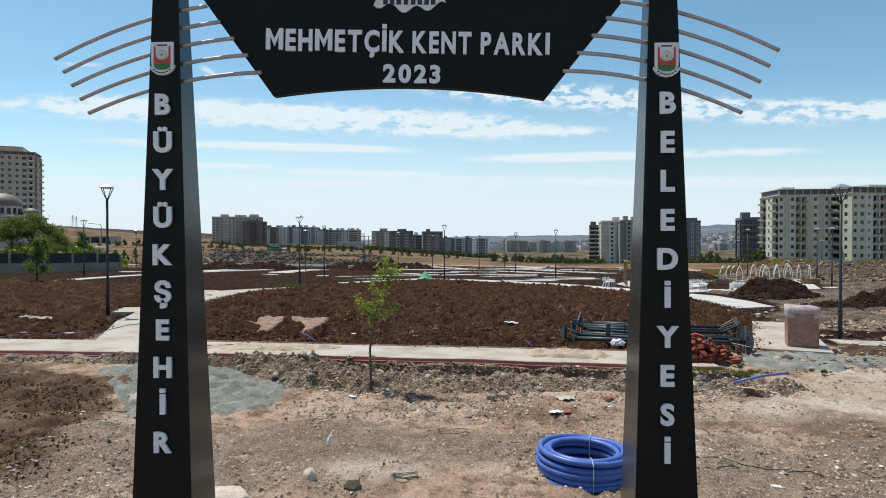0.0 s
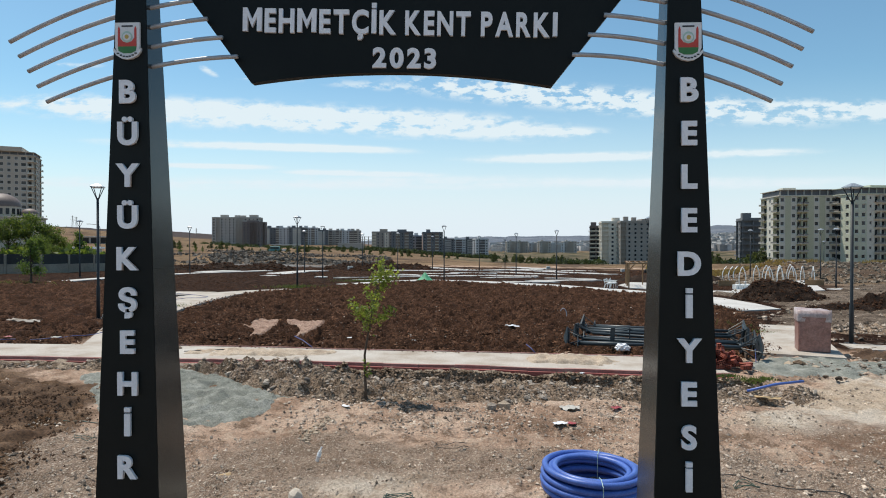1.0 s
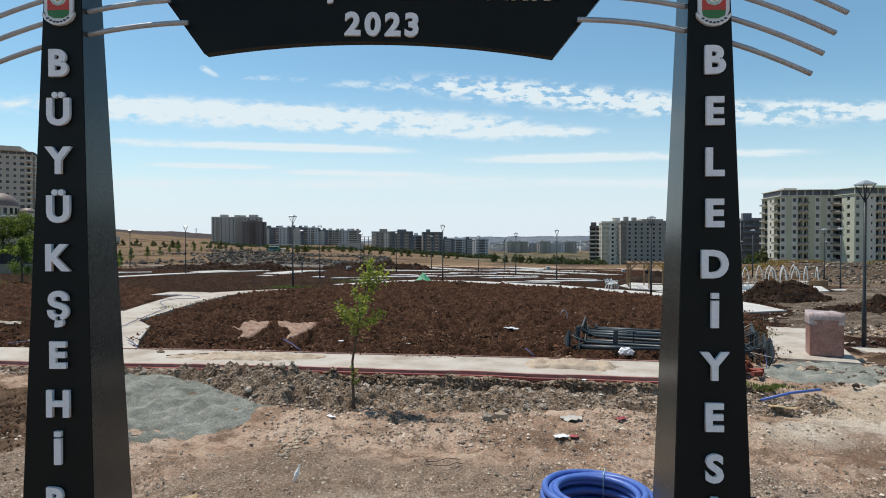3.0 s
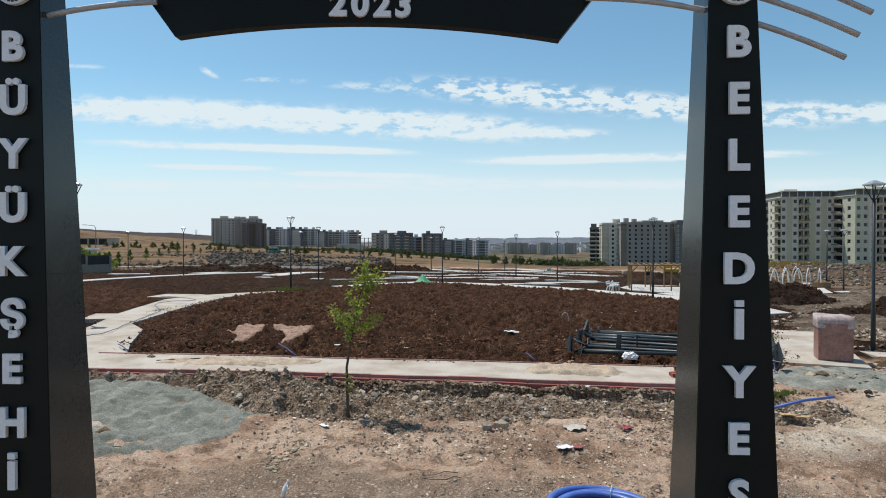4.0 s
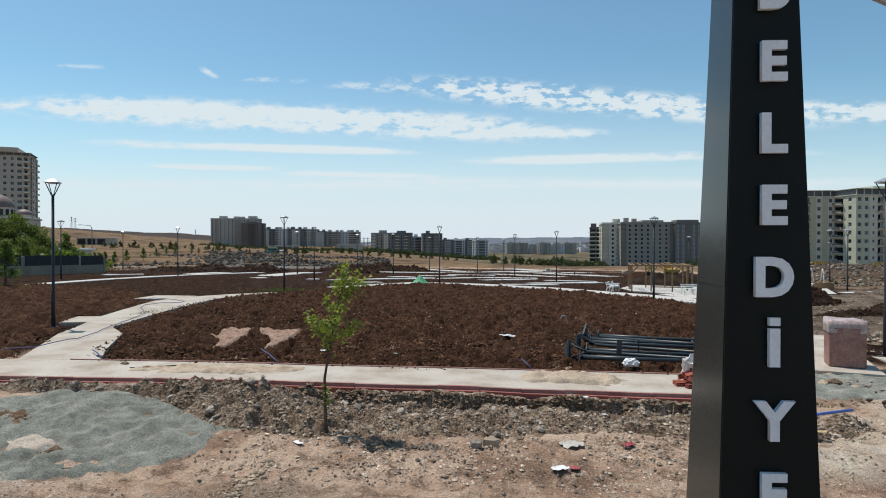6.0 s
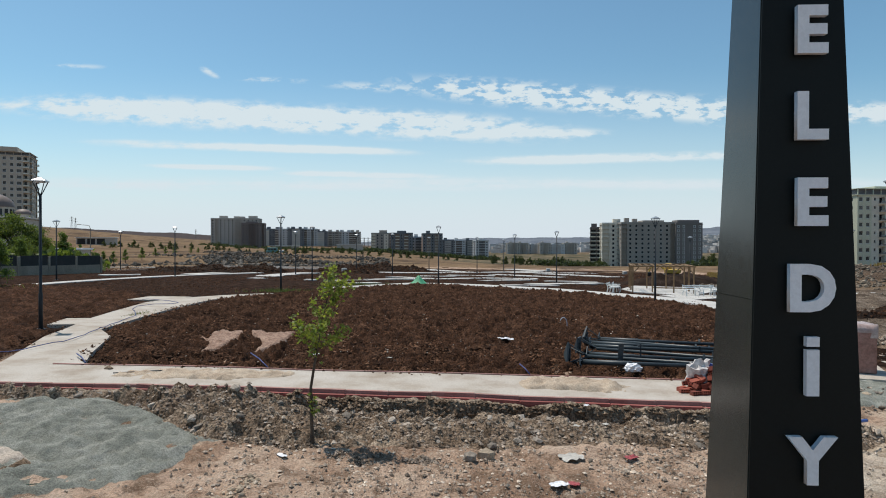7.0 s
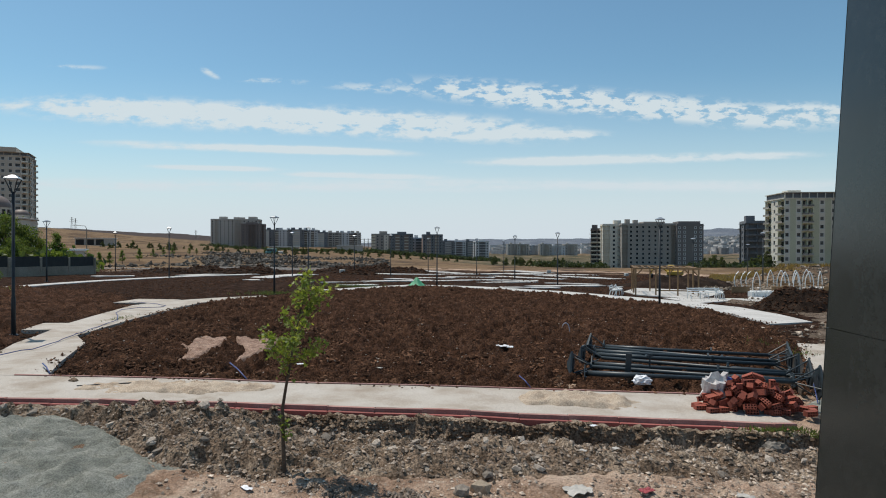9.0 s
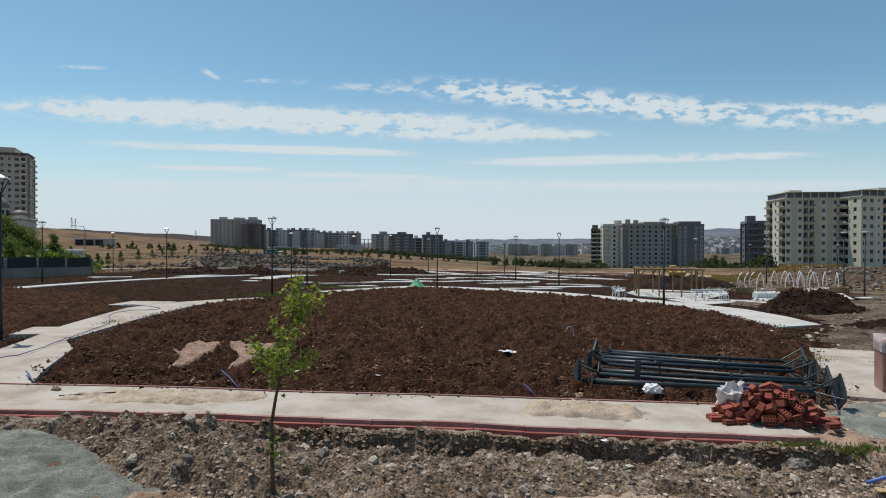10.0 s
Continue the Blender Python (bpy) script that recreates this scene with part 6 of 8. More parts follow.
BRICK = brick_mesh()
pile_x, pile_y = 5.63 * SURVEY, 13.48 * SURVEY
pile_z = base_z(pile_x, pile_y) + 0.118
pile = thing("brick_pile", pose(pile_x, pile_y, pile_z), "tumbled pile of perforated red bricks on the footpath", "brick pile")
rng_b = np.random.default_rng(301)
placed = []
for k in range(900):
    x, y = rng_b.normal(0.02, 0.46), rng_b.normal(0.06, 0.25)
    r = math.hypot((x - 0.03) / 1.08, (y - 0.06) / 0.58)
    if r > 1.0:
        continue
    near = [p[2] for p in placed if abs(p[0] - x) < 0.16 and abs(p[1] - y) < 0.13]
    z = max(near) + 0.085 if near else 0.06
    if z > 0.62 * (1 - r) ** 0.85 + 0.10:
        continue
    placed.append((x, y, z))
    tilt = 0.1 if z < 0.1 else 0.75
    turn = Euler((rng_b.normal(0, tilt), rng_b.normal(0, tilt * 0.7), rng_b.uniform(-1.2, 1.2)))
    shared("brick", BRICK, pile, Matrix.Translation((x, y, z + (0.02 if tilt > 0.5 else -0.005))) @ turn.to_matrix().to_4x4())
for x, y, a in ((-1.12, -0.1, 0.1), (-1.1, 0.10, 0.5), (-0.95, -0.32, 0.3), (-0.85, 0.03, 1.1), (1.22, -0.15, 0.4), (1.1, -0.40, 1.3), (0.95, -0.55, 0.2)):
    shared("brick", BRICK, pile, pose(x, y, 0.054, 0, 0, math.degrees(a)))

# folded sheet on the pile, and offcuts of blue pipe
def crumpled(name, size, seed, mat, label, category, m, base=ICO2, sag=0.6):
    rng = np.random.default_rng(seed)
    v, f = base
    bm = bmesh.new()
    vs = [bm.verts.new(p) for p in v]
    for q in f:
        bm.faces.new([vs[i] for i in q])
    bmesh.ops.subdivide_edges(bm, edges=bm.edges[:], cuts=1, use_grid_fill=True)
    for p in bm.verts:
        c = np.array(p.co[:])
        k = 1 + 0.5 * noise.noise(Vector(c * 2.3 + seed)) + 0.3 * noise.noise(Vector(c * 6.1 + seed))
        p.co = Vector((c[0] * size[0] * k, c[1] * size[1] * k, max(c[2] * size[2] * k, -size[2] * sag)))
    bm.verts.index_update()
    ob = link(name, [tuple(p.co) for p in bm.verts], [tuple(p.index for p in q.verts) for q in bm.faces], mat)
    bm.free()
    ob.matrix_basis = m
    return tagged(ob, label, category)


crumpled("plastic_bag", (0.31, 0.24, 0.40), 5, M_SACK, "crumpled white plastic sack on the brick pile", "plastic sack", pose(pile_x - 0.62, pile_y + 0.25, pile_z + 0.33, 0, 20, 0))
bag_x, bag_y = 4.40 * SURVEY, 14.98 * SURVEY
crumpled("plastic_bag", (0.24, 0.15, 0.13), 9, M_BAG, "crumpled white plastic bag beside the posts", "plastic bag", pose(bag_x, bag_y, base_z(bag_x, bag_y) + 0.24))
for k, (dx, dz) in enumerate(((-0.45, 0.60), (-0.40, 0.63), (-0.35, 0.59))):
    s = tube([(pile_x + dx, pile_y + 0.26 + 0.04 * k, pile_z + dz), (pile_x + dx + 0.4, pile_y + 0.2 + 0.05 * k, pile_z + dz - 0.16)], 0.022, 8)
    tagged(link("pipe_offcut", s[0], s[1], M_BLUE), "short blue pipe offcut on the bricks", "pipe", "blue pipe offcuts")


def ground_tube(name, pts, r, mat, label, category, group="", lift=0.0):
    pts = [(x * SURVEY, y * SURVEY) for x, y in pts]
    fine = []
    for (ax, ay), (bx_, by_) in zip(pts, pts[1:]):
        fine += [(ax + (bx_ - ax) * k / 5, ay + (by_ - ay) * k / 5) for k in range(5)]
    fine.append(pts[-1])
    path = [(x, y, ground_z(x, y) + r + lift + 0.01) for x, y in fine]
    s = tube(path, r, 8)
    return tagged(link(name, s[0], s[1], mat, soft=True), label, category, group)


def raised_pipe(a, b, r, label, mat=M_BLUE):
    (ax, ay, az_), (bx_, by_, bz_) = a, b
    p = [(ax * SURVEY, ay * SURVEY, base_z(ax * SURVEY, ay * SURVEY) + az_), ((ax + bx_) / 2 * SURVEY, (ay + by_) / 2 * SURVEY, base_z(ax * SURVEY, ay * SURVEY) + (az_ + bz_) / 2 + 0.03),
         (bx_ * SURVEY, by_ * SURVEY, base_z(bx_ * SURVEY, by_ * SURVEY) + bz_)]
    s = tube(p, r, 10)
    return tagged(link("water_pipe", s[0], s[1], mat, soft=True), label, "pipe")


raised_pipe((5.2, 10.72, 0.30), (6.25, 10.95, 0.46), 0.028, "blue plastic pipe sticking out of the rubble bank")
raised_pipe((-3.30, 12.15, 0.06), (-3.01, 12.23, 0.07), 0.02, "short blue pipe showing in the rubble bank")
raised_pipe((-1.89, 12.15, 0.06), (-1.69, 12.22, 0.07), 0.02, "short blue pipe showing in the rubble bank")
raised_pipe((-3.5, 15.9, 0.28), (-2.87, 14.98, 0.13), 0.017, "blue pipe end standing out of the soil", M_DARKPIPE)
raised_pipe((2.32, 14.72, 0.1), (2.15, 15.05, 0.3), 0.016, "thin blue pipe end standing out of the soil", M_DARKPIPE)
raised_pipe((7.32, 14.62, 0.34), (7.02, 14.0, 0.08), 0.012, "thin dark blue pipe leaning from the post stack", M_DARKPIPE)
ground_tube("hose", [(-22, 15.6), (-15, 15.3), (-11.0, 15.15), (-9.6, 15.5), (-8.75, 16.4), (-8.55, 17.9), (-8.85, 19.3), (-9.05, 20.3), (-9.4, 22.1), (-9.5, 22.9), (-10.3, 24.4), (-10.9, 25.4), (-11.2, 26.6), (-10.4, 27.6), (-10.5, 28.4), (-11.1, 29.0), (-12.5, 29.4)], 0.014, M_DARKPIPE, "thin blue water hose lying across path and soil", "hose", lift=0.12)
s = tube([(-5.57 * SURVEY, 14.27 * SURVEY, base_z(-7.5, 19.3) + 0.13), (-4.65 * SURVEY, 14.56 * SURVEY, base_z(-6.3, 19.6) + 0.14)], 0.012, 6)
tagged(link("steel_rod", s[0], s[1], M_POST), "thin dark rod lying on the concrete path", "rod")
raised_pipe((-7.2, 15.85, 0.2), (-6.62, 15.18, 0.14), 0.018, "thin blue pipe end at the corner of the bed", M_DARKPIPE)
s = tube([(4.43 * SURVEY + 0.16 * math.cos(t), 22.22 * SURVEY, base_z(5, 29) + 0.12 + 0.3 * math.sin(t)) for t in np.linspace(-0.4, 2.6, 12)], 0.02, 7)
tagged(link("conduit", s[0], s[1], surface("pale_conduit", [(0.36, 0.38, 0.46), (0.46, 0.48, 0.56)], 4, 40, 0.5, 0.02, 0.002, contrast=0.15), soft=True), "bent pale conduit standing out of the soil", "conduit")

M_WIRE = surface("green_wire", [(0.02, 0.06, 0.045), (0.04, 0.10, 0.075)], 4, 30, 0.5, 0.0, contrast=0.1)
M_BLACKWIRE = surface("black_wire", [(0.015, 0.015, 0.015)], 4, 30, 0.5, 0.0, contrast=0.1)


def wire_tangle(x, y, size, seed, turns, mat, label):
    rng = np.random.default_rng(seed)
    x, y = x * SURVEY, y * SURVEY
    pts, t = [], 0.0
    for k in range(turns * 10):
        t += 0.63
        r = size * rng.uniform(0.6, 1.1)
        px, py = x + r * math.cos(t) * 1.5, y + r * math.sin(t) * 0.7
        pts.append((px, py, ground_z(px, py) + rng.uniform(0.01, 0.07)))
    s = tube(pts, 0.006, 5)
    tagged(link("cable", s[0], s[1], mat, soft=True), label, "cable", "loose cables")


wire_tangle(-0.24, 6.78, 0.16, 1, 3, M_WIRE, "tangled thin green cord on the earth")
wire_tangle(3.44, 7.25, 0.14, 2, 2, M_WIRE, "tangled thin green cord on the earth")
wire_tangle(5.35, 7.0, 0.18, 3, 2, M_WIRE, "tangled thin green cord on the earth")
wire_tangle(-4.31, 8.4, 0.13, 4, 1, M_WIRE, "tangled thin green cord near the sand heap")
wire_tangle(0.29, 8.42, 0.24, 5, 1, M_BLACKWIRE, "loop of black cable on the earth")
ground_tube("cable", [(3.1, 7.6), (3.5, 7.5), (3.9, 7.25), (4.4, 7.0)], 0.008, M_BLACKWIRE, "thin black cable on the earth", "cable", "loose cables")
ground_tube("cable", [(4.9, 7.2), (5.3, 6.95), (5.9, 6.9)], 0.008, M_WIRE, "thin green cable on the earth", "cable", "loose cables")
ground_tube("cable", [(-5.1, 9.2), (-4.5, 9.2), (-3.6, 9.25)], 0.008, M_WIRE, "thin green cable on the earth", "cable", "loose cables")


# ---------- litter ----------
def flat_scrap(x, y, w, d, seed, mat, label, category, lift=0.015):
    rng = np.random.default_rng(seed)
    x, y = x * SURVEY, y * SURVEY
    n = 6
    v, f = [], []
    for i in range(n + 1):
        for j in range(n + 1):
            a, b = (i / n - 0.5) * w * (1 + 0.15 * rng.uniform(-1, 1)), (j / n - 0.5) * d * (1 + 0.15 * rng.uniform(-1, 1))
            v.append((a, b, rng.uniform(0, 0.05) * (w + d)))
    m = (n + 1) ** 2
    v += [(a, b, c - 0.006) for a, b, c in v]
    for i in range(n):
        for j in range(n):
            k = i * (n + 1) + j
            f += [(k, k + n + 1, k + n + 2, k + 1), (m + k + 1, m + k + n + 2, m + k + n + 1, m + k)]
    ob = link("scrap", v, f, mat)
    ob.matrix_basis = pose(x, y, ground_z(x, y) + lift, 0, 0, rng.uniform(-40, 40))
    return tagged(ob, label, category, "litter on the site")


M_WRAP = surface("faded_wrapper", [(0.26, 0.035, 0.04), (0.36, 0.07, 0.07)], 8, 30, 0.5, 0.2, 0.01, contrast=0.2)
M_PAPER = surface("grey_paper", [(0.36, 0.335, 0.30), (0.50, 0.475, 0.43)], 6, 30, 0.9, 0.2, 0.01, contrast=0.12)
M_CARTON = surface("brown_carton", [(0.40, 0.27, 0.14), (0.50, 0.36, 0.2)], 5, 30, 0.9, 0.2, 0.005, contrast=0.15)
flat_scrap(2.19, 10.3, 0.38, 0.30, 1, M_PAPER, "crumpled pale cement-sack paper on the earth", "paper scrap", 0.03)
flat_scrap(1.87, 9.4, 0.26, 0.16, 2, M_BAG, "white crisp packet on the earth", "packet")
flat_scrap(2.05, 9.47, 0.16, 0.12, 3, M_WRAP, "red wrapper scrap on the earth", "wrapper", 0.03)
flat_scrap(2.92, 10.29, 0.22, 0.14, 4, M_WRAP, "crumpled red wrapper on the earth", "wrapper", 0.03)
flat_scrap(-2.2, 7.39, 0.2, 0.09, 5, M_CARTON, "brown carton scrap on the earth", "carton scrap")
flat_scrap(2.21, 18.80, 0.34, 0.34, 6, M_BAG, "white plastic scrap on the tilled soil", "plastic scrap", 0.18)
flat_scrap(2.39, 18.90, 0.22, 0.3, 7, M_BAG, "white plastic scrap on the tilled soil", "plastic scrap", 0.18)
flat_scrap(-2.21, 16.39, 0.2, 0.14, 8, M_BAG, "small white scrap on the tilled soil", "plastic scrap", 0.18)
flat_scrap(-0.55, 16.1, 0.16, 0.1, 9, M_PAPER, "small white scrap on the tilled soil", "paper scrap", 0.16)
flat_scrap(-1.32, 10.2, 0.2, 0.1, 10, M_BAG, "small pale plastic scrap on the earth", "plastic scrap")
flat_scrap(-12.0, 18.4, 1.5, 0.4, 11, M_SLAB, "pale broken board lying on the soil", "board", 0.2)
flat_scrap(3.75, 6.75, 0.14, 0.1, 12, M_BAG, "small clear plastic scrap on the earth", "plastic scrap")
flat_scrap(5.25, 7.05, 0.14, 0.12, 13, M_BAG, "small clear plastic scrap on the earth", "plastic scrap", 0.04)
crumpled("concrete_lump", (0.22, 0.16, 0.18), 31, M_GREYSTONE, "broken grey concrete lump lying in the trench by the kerb", "concrete lump", pose(5.06 * SURVEY, 11.70 * SURVEY, base_z(5.06 * SURVEY, 11.70 * SURVEY) + 0.0, 0, 0, 20))
flat_scrap(3.95, 10.22, 0.24, 0.15, 18, M_PAPER, "small pale card lying on the stony earth", "card", 0.04)
flat_scrap(2.50, 11.40, 0.12, 0.09, 19, M_PAPER, "small white scrap in the rubble", "plastic scrap", 0.10)
flat_scrap(2.93, 11.50, 0.11, 0.1, 20, M_PAPER, "small white scrap in the rubble", "plastic scrap", 0.10)
flat_scrap(2.8, 12.1, 0.12, 0.1, 14, M_BAG, "small white scrap in the rubble", "plastic scrap", 0.22)
flat_scrap(-10.3, 15.4, 0.25, 0.2, 16, M_WRAP, "crumpled red and white wrapper by the path", "wrapper", 0.2)
flat_scrap(-9.2, 15.5, 0.3, 0.2, 17, M_PAPER, "torn pale sack paper by the path", "paper scrap", 0.2)
flat_scrap(5.55, 10.75, 0.5, 0.2, 15, M_CARTON, "pale board offcut on the rubble bank", "board", 0.15)


def bottle(x, y, yaw):
    x, y = x * SURVEY, y * SURVEY
    b = thing("bottle", pose(x, y, ground_z(x, y) + 0.02, 68, 12, yaw), "clear plastic water bottle standing aslant in the stony earth", "bottle")
    m, n, l, p = blank("clear_plastic")
    p.inputs["Base Color"].default_value, p.inputs["Roughness"].default_value = (0.92, 0.92, 0.90, 1), 0.15
    p.inputs["Transmission Weight"].default_value, p.inputs["IOR"].default_value = 0.6, 1.3
    s = tube([(0, k, 0) for k in (0, 0.01, 0.07, 0.075, 0.14, 0.17, 0.19, 0.215)], 0.033, 12, taper=[0.85, 1, 0.95, 1, 1, 0.8, 0.42, 0.4])
    link("body", s[0], s[1], m, b, soft=True)
    s = tube([(0, 0.215, 0), (0, 0.235, 0)], 0.016, 10)
    link("cap", s[0], s[1], M_WHITE, b)
    s = tube([(0, 0.08, 0), (0, 0.135, 0)], 0.0338, 12)
    link("wrapper", s[0], s[1], M_WHITE, b, label="pale label band")


bottle(-1.28, 7.85, -15)

rng_c = np.random.default_rng(330)
t_ = rng_c.uniform(0, 1, 150)
cx_, cy_ = (-1.64 + 0.20 * t_ + rng_c.normal(0, 0.06, 150)) * SURVEY, (8.5 + 0.95 * t_ + rng_c.normal(0, 0.05, 150)) * SURVEY
tagged(scatter("earth_clods", np.stack([cx_, cy_, lie(cx_, cy_) + relief(cx_, cy_)], 1), 0.015 + 0.045 * rng_c.power(0.35, 150), M_TANSTONE, 331, 0.7, 0.35, 0.2), "line of reddish broken clods on the earth", "clods", kind="stuff")

# sand dug out of the bed, in two v-shaped strips, and tan sand spilled over the path
for poly in SAND_STRIPS:
    patch("sand_patch", poly, 0.05, 0.06, lambda x, y, d: (0.225 + 0.03 * fbm(x, y, 1.4, 3, 97) + 0.05 * fbm(0.6 * x + 0.8 * y, 0.25 * (0.8 * x - 0.6 * y), 7, 3, 94)) * step(d + 0.04 * fbm(x, y, 2.4, 3, 58), -0.06, 0.03), M_SAND, "strip of dry reddish sand on the dark bed", "sand patch", edge=0.3)
for h, poly in ((0.05, plan((-5.6, 13.95), (-5.5, 14.6), (-4.6, 14.9), (-4.05, 14.9), (-3.6, 14.85), (-2.3, 14.7), (-2.1, 14.4), (-2.7, 13.95), (-3.45, 13.65))), (0.13, plan((1.8, 14.1), (2.35, 14.45), (3.2, 14.48), (3.7, 14.25), (4.0, 13.8), (3.8, 13.35), (3.15, 13.2), (2.5, 13.35), (1.95, 13.4)))):
    patch("sand_patch", poly, 0.05, 0.05, lambda x, y, d: (0.17 + h * step(d, 0, 0.5) + 0.055 * fbm(x, y, 5, 4, 96)) * step(d + 0.4 * fbm(x, y, 1.5, 3, 99), -0.12, 0.2) - 0.02, M_TAN, "spill of tan sand on the concrete path", "sand patch", lower=0.03)

# ---------- wrapped pallet ----------
pal_x, pal_y = 9.30 * SURVEY, 15.75 * SURVEY
pallet = thing("paver_pallet", pose(pal_x, pal_y, base_z(pal_x, pal_y) + 0.072, 0, 0, -22) @ Matrix.Diagonal((1.17, 1.12, 0.965, 1.0)), "film-wrapped pallet of red paving blocks on a concrete pad", "pallet")
for y in (-0.3, 0.0, 0.3):
    s = chamfered(-0.38, 0.38, y - 0.05, y + 0.05, 0, 0.09, 0.004)
    link("runner", s[0], s[1], M_BARK, pallet)
s = chamfered(-0.38, 0.38, -0.36, 0.36, 0.09, 0.115, 0.004)
link("deck", s[0], s[1], M_BARK, pallet)
for k in range(11):
    for j in range(2):
        x0 = -0.38 + 0.38 * j
        s = chamfered(x0 + 0.004, x0 + 0.376, -0.36, 0.36, 0.117 + 0.112 * k, 0.117 + 0.112 * k + 0.108, 0.006)
        link("paver_course", s[0], s[1], M_PAVER, pallet)
bm = bmesh.new()
bmesh.ops.create_grid(bm, x_segments=14, y_segments=14, size=1)
for p in bm.verts:
    x, y = p.co.x, p.co.y
    r = max(abs(x), abs(y))
    drop = max(0.0, r - 0.72) / 0.28
    k = 0.415 / max(r, 1e-6) * min(r / 0.72, 1.0) if r > 1e-6 else 1.0
    wr = 0.05 * noise.noise(Vector((x * 3, y * 3, 1.7)))
    p.co = Vector((x * k * (1 + 0.04 * wr), y * k * 0.9, 1.39 + wr + 0.05 * (1 - r) - drop * (0.36 + 0.8 * wr)))
film = [tuple(p.co) for p in bm.verts], [tuple(q.index for q in p.verts) for p in bm.faces]
bm.free()
v, f, n = [], [], 40
for j in range(9):
    for i in range(n):
        t = 2 * math.pi * i / n
        c, s_ = math.cos(t), math.sin(t)
        k = 1 / max(abs(c), abs(s_)) ** 0.94
        wr = 1 + 0.012 * noise.noise(Vector((c * 4, s_ * 4, j * 0.9)))
        v.append((0.398 * c * k * wr, 0.378 * s_ * k * wr, 0.02 + 0.145 * j))
for j in range(8):
    f += [(j * n + i, j * n + (i + 1) % n, (j + 1) * n + (i + 1) % n, (j + 1) * n + i) for i in range(n)]
link("film_wrap", v, f, surface("cloudy_wrap", [(0.23, 0.105, 0.082), (0.33, 0.175, 0.145)], 4, 14, 0.4, 0.5, 0.02, contrast=0.22), pallet, label="cloudy film stretched over red blocks", soft=True)
link("film_hood", film[0], film[1], M_FILM, pallet, label="wrinkled pale plastic film hood", soft=True)

# ---------- pergola, arches, benches, tent, digger ----------
def place(x, y, lift=0.0, yaw=0.0):
    x, y = x * SURVEY, y * SURVEY
    return pose(x, y, base_z(x, y) + lift, 0, 0, yaw)


def pergola():
    m = place(14.9, 43.2, 0.05, -14)
    p = thing("pergola", m, "unfinished pine pergola with bare posts and roof beams", "pergola")
    w, d, h = 2.45, 2.9, 2.22
    for sx in (-1, -0.35, 0.35, 1):
        for sy in (-1, 1):
            x, y = sx * w, sy * d
            s = chamfered(x - 0.055, x + 0.055, y - 0.055, y + 0.055, 0, h, 0.01)
            link("post", s[0], s[1], M_WOOD, p)
            s = tube([(x, y, h - 0.55), (x + (0.5 if sx < 0.9 else -0.5), y, h - 0.02)], 0.045, 4)
            link("brace", s[0], s[1], M_WOOD, p)
    for sx in (-1, 1):
        x = sx * w
        s = chamfered(x - 0.07, x + 0.07, -0.07, 0.07, 0, h, 0.01)
        link("post", s[0], s[1], M_WOOD, p)
    for sy in (-1, 1):
        s = chamfered(-w - 0.15, w + 0.15, sy * d - 0.05, sy * d + 0.05, h, h + 0.13, 0.01)
        link("beam", s[0], s[1], M_WOOD, p)
    for sx in (-1, 1):
        s = chamfered(sx * w - 0.05, sx * w + 0.05, -d + 0.052, d - 0.052, h, h + 0.125, 0.01)
        link("beam", s[0], s[1], M_WOOD, p)
    for k in range(9):
        x = -w + 2 * w * (k + 0.5) / 9
        s = box(x - 0.03, x + 0.03, -d + 0.052, d - 0.052, h + 0.03, h + 0.11)
        link("rafter", s[0], s[1], M_WOOD, p)
    for x0, x1 in ((-0.35 * w, 0.35 * w), (0.35 * w, w)):
        s = box(x0, x1, -d - 0.03, -d + 0.03, 0.42, 0.52)
        link("rail", s[0], s[1], M_WOOD, p)


pergola()


def pointed_arch(x, y, yaw):
    a = thing("arch_frame", place(x, y, 0.04, yaw), "white painted pointed arch frame with a timber seat", "arch", "pointed arch frames")
    for side in (-1, 1):
        pts = [(side * 0.37, 0, 0)] + [(side * (math.sqrt(2.30 ** 2 - z * z) - 1.93), 0, 0.58 + z) for z in np.linspace(0, 1.25, 12)]
        s = tube(pts, 0.045, 8)
        link("arch_limb", s[0], s[1], M_LIGHTPAINT, a, soft=True)
        s = box(side * 0.37 - 0.09, side * 0.37 + 0.09, -0.09, 0.09, -0.02, 0.02)
        link("foot_plate", s[0], s[1], M_LIGHTPAINT, a)
    s = chamfered(-0.33, 0.33, -0.2, 0.2, 0.40, 0.46, 0.01)
    link("seat", s[0], s[1], M_WOOD, a)
    s = chamfered(-0.36, 0.36, 0.2, 0.25, 0.48, 0.70, 0.01)
    link("backrest", s[0], s[1], M_WOOD, a)
    return a


arch_one = pointed_arch(23.58, 48.4, 4)
for x, y, yaw in ((25.61, 48.29, -10), (26.47, 48.3, 12), (27.93, 49.2, -38), (28.73, 49.2, 30), (29.03, 48.28, 78), (26.0, 51.0, 8), (26.6, 50.6, -22), (27.7, 50.6, 16), (28.9, 51.2, -52)):
    copy_thing(arch_one, place(x, y, 0.04, yaw))


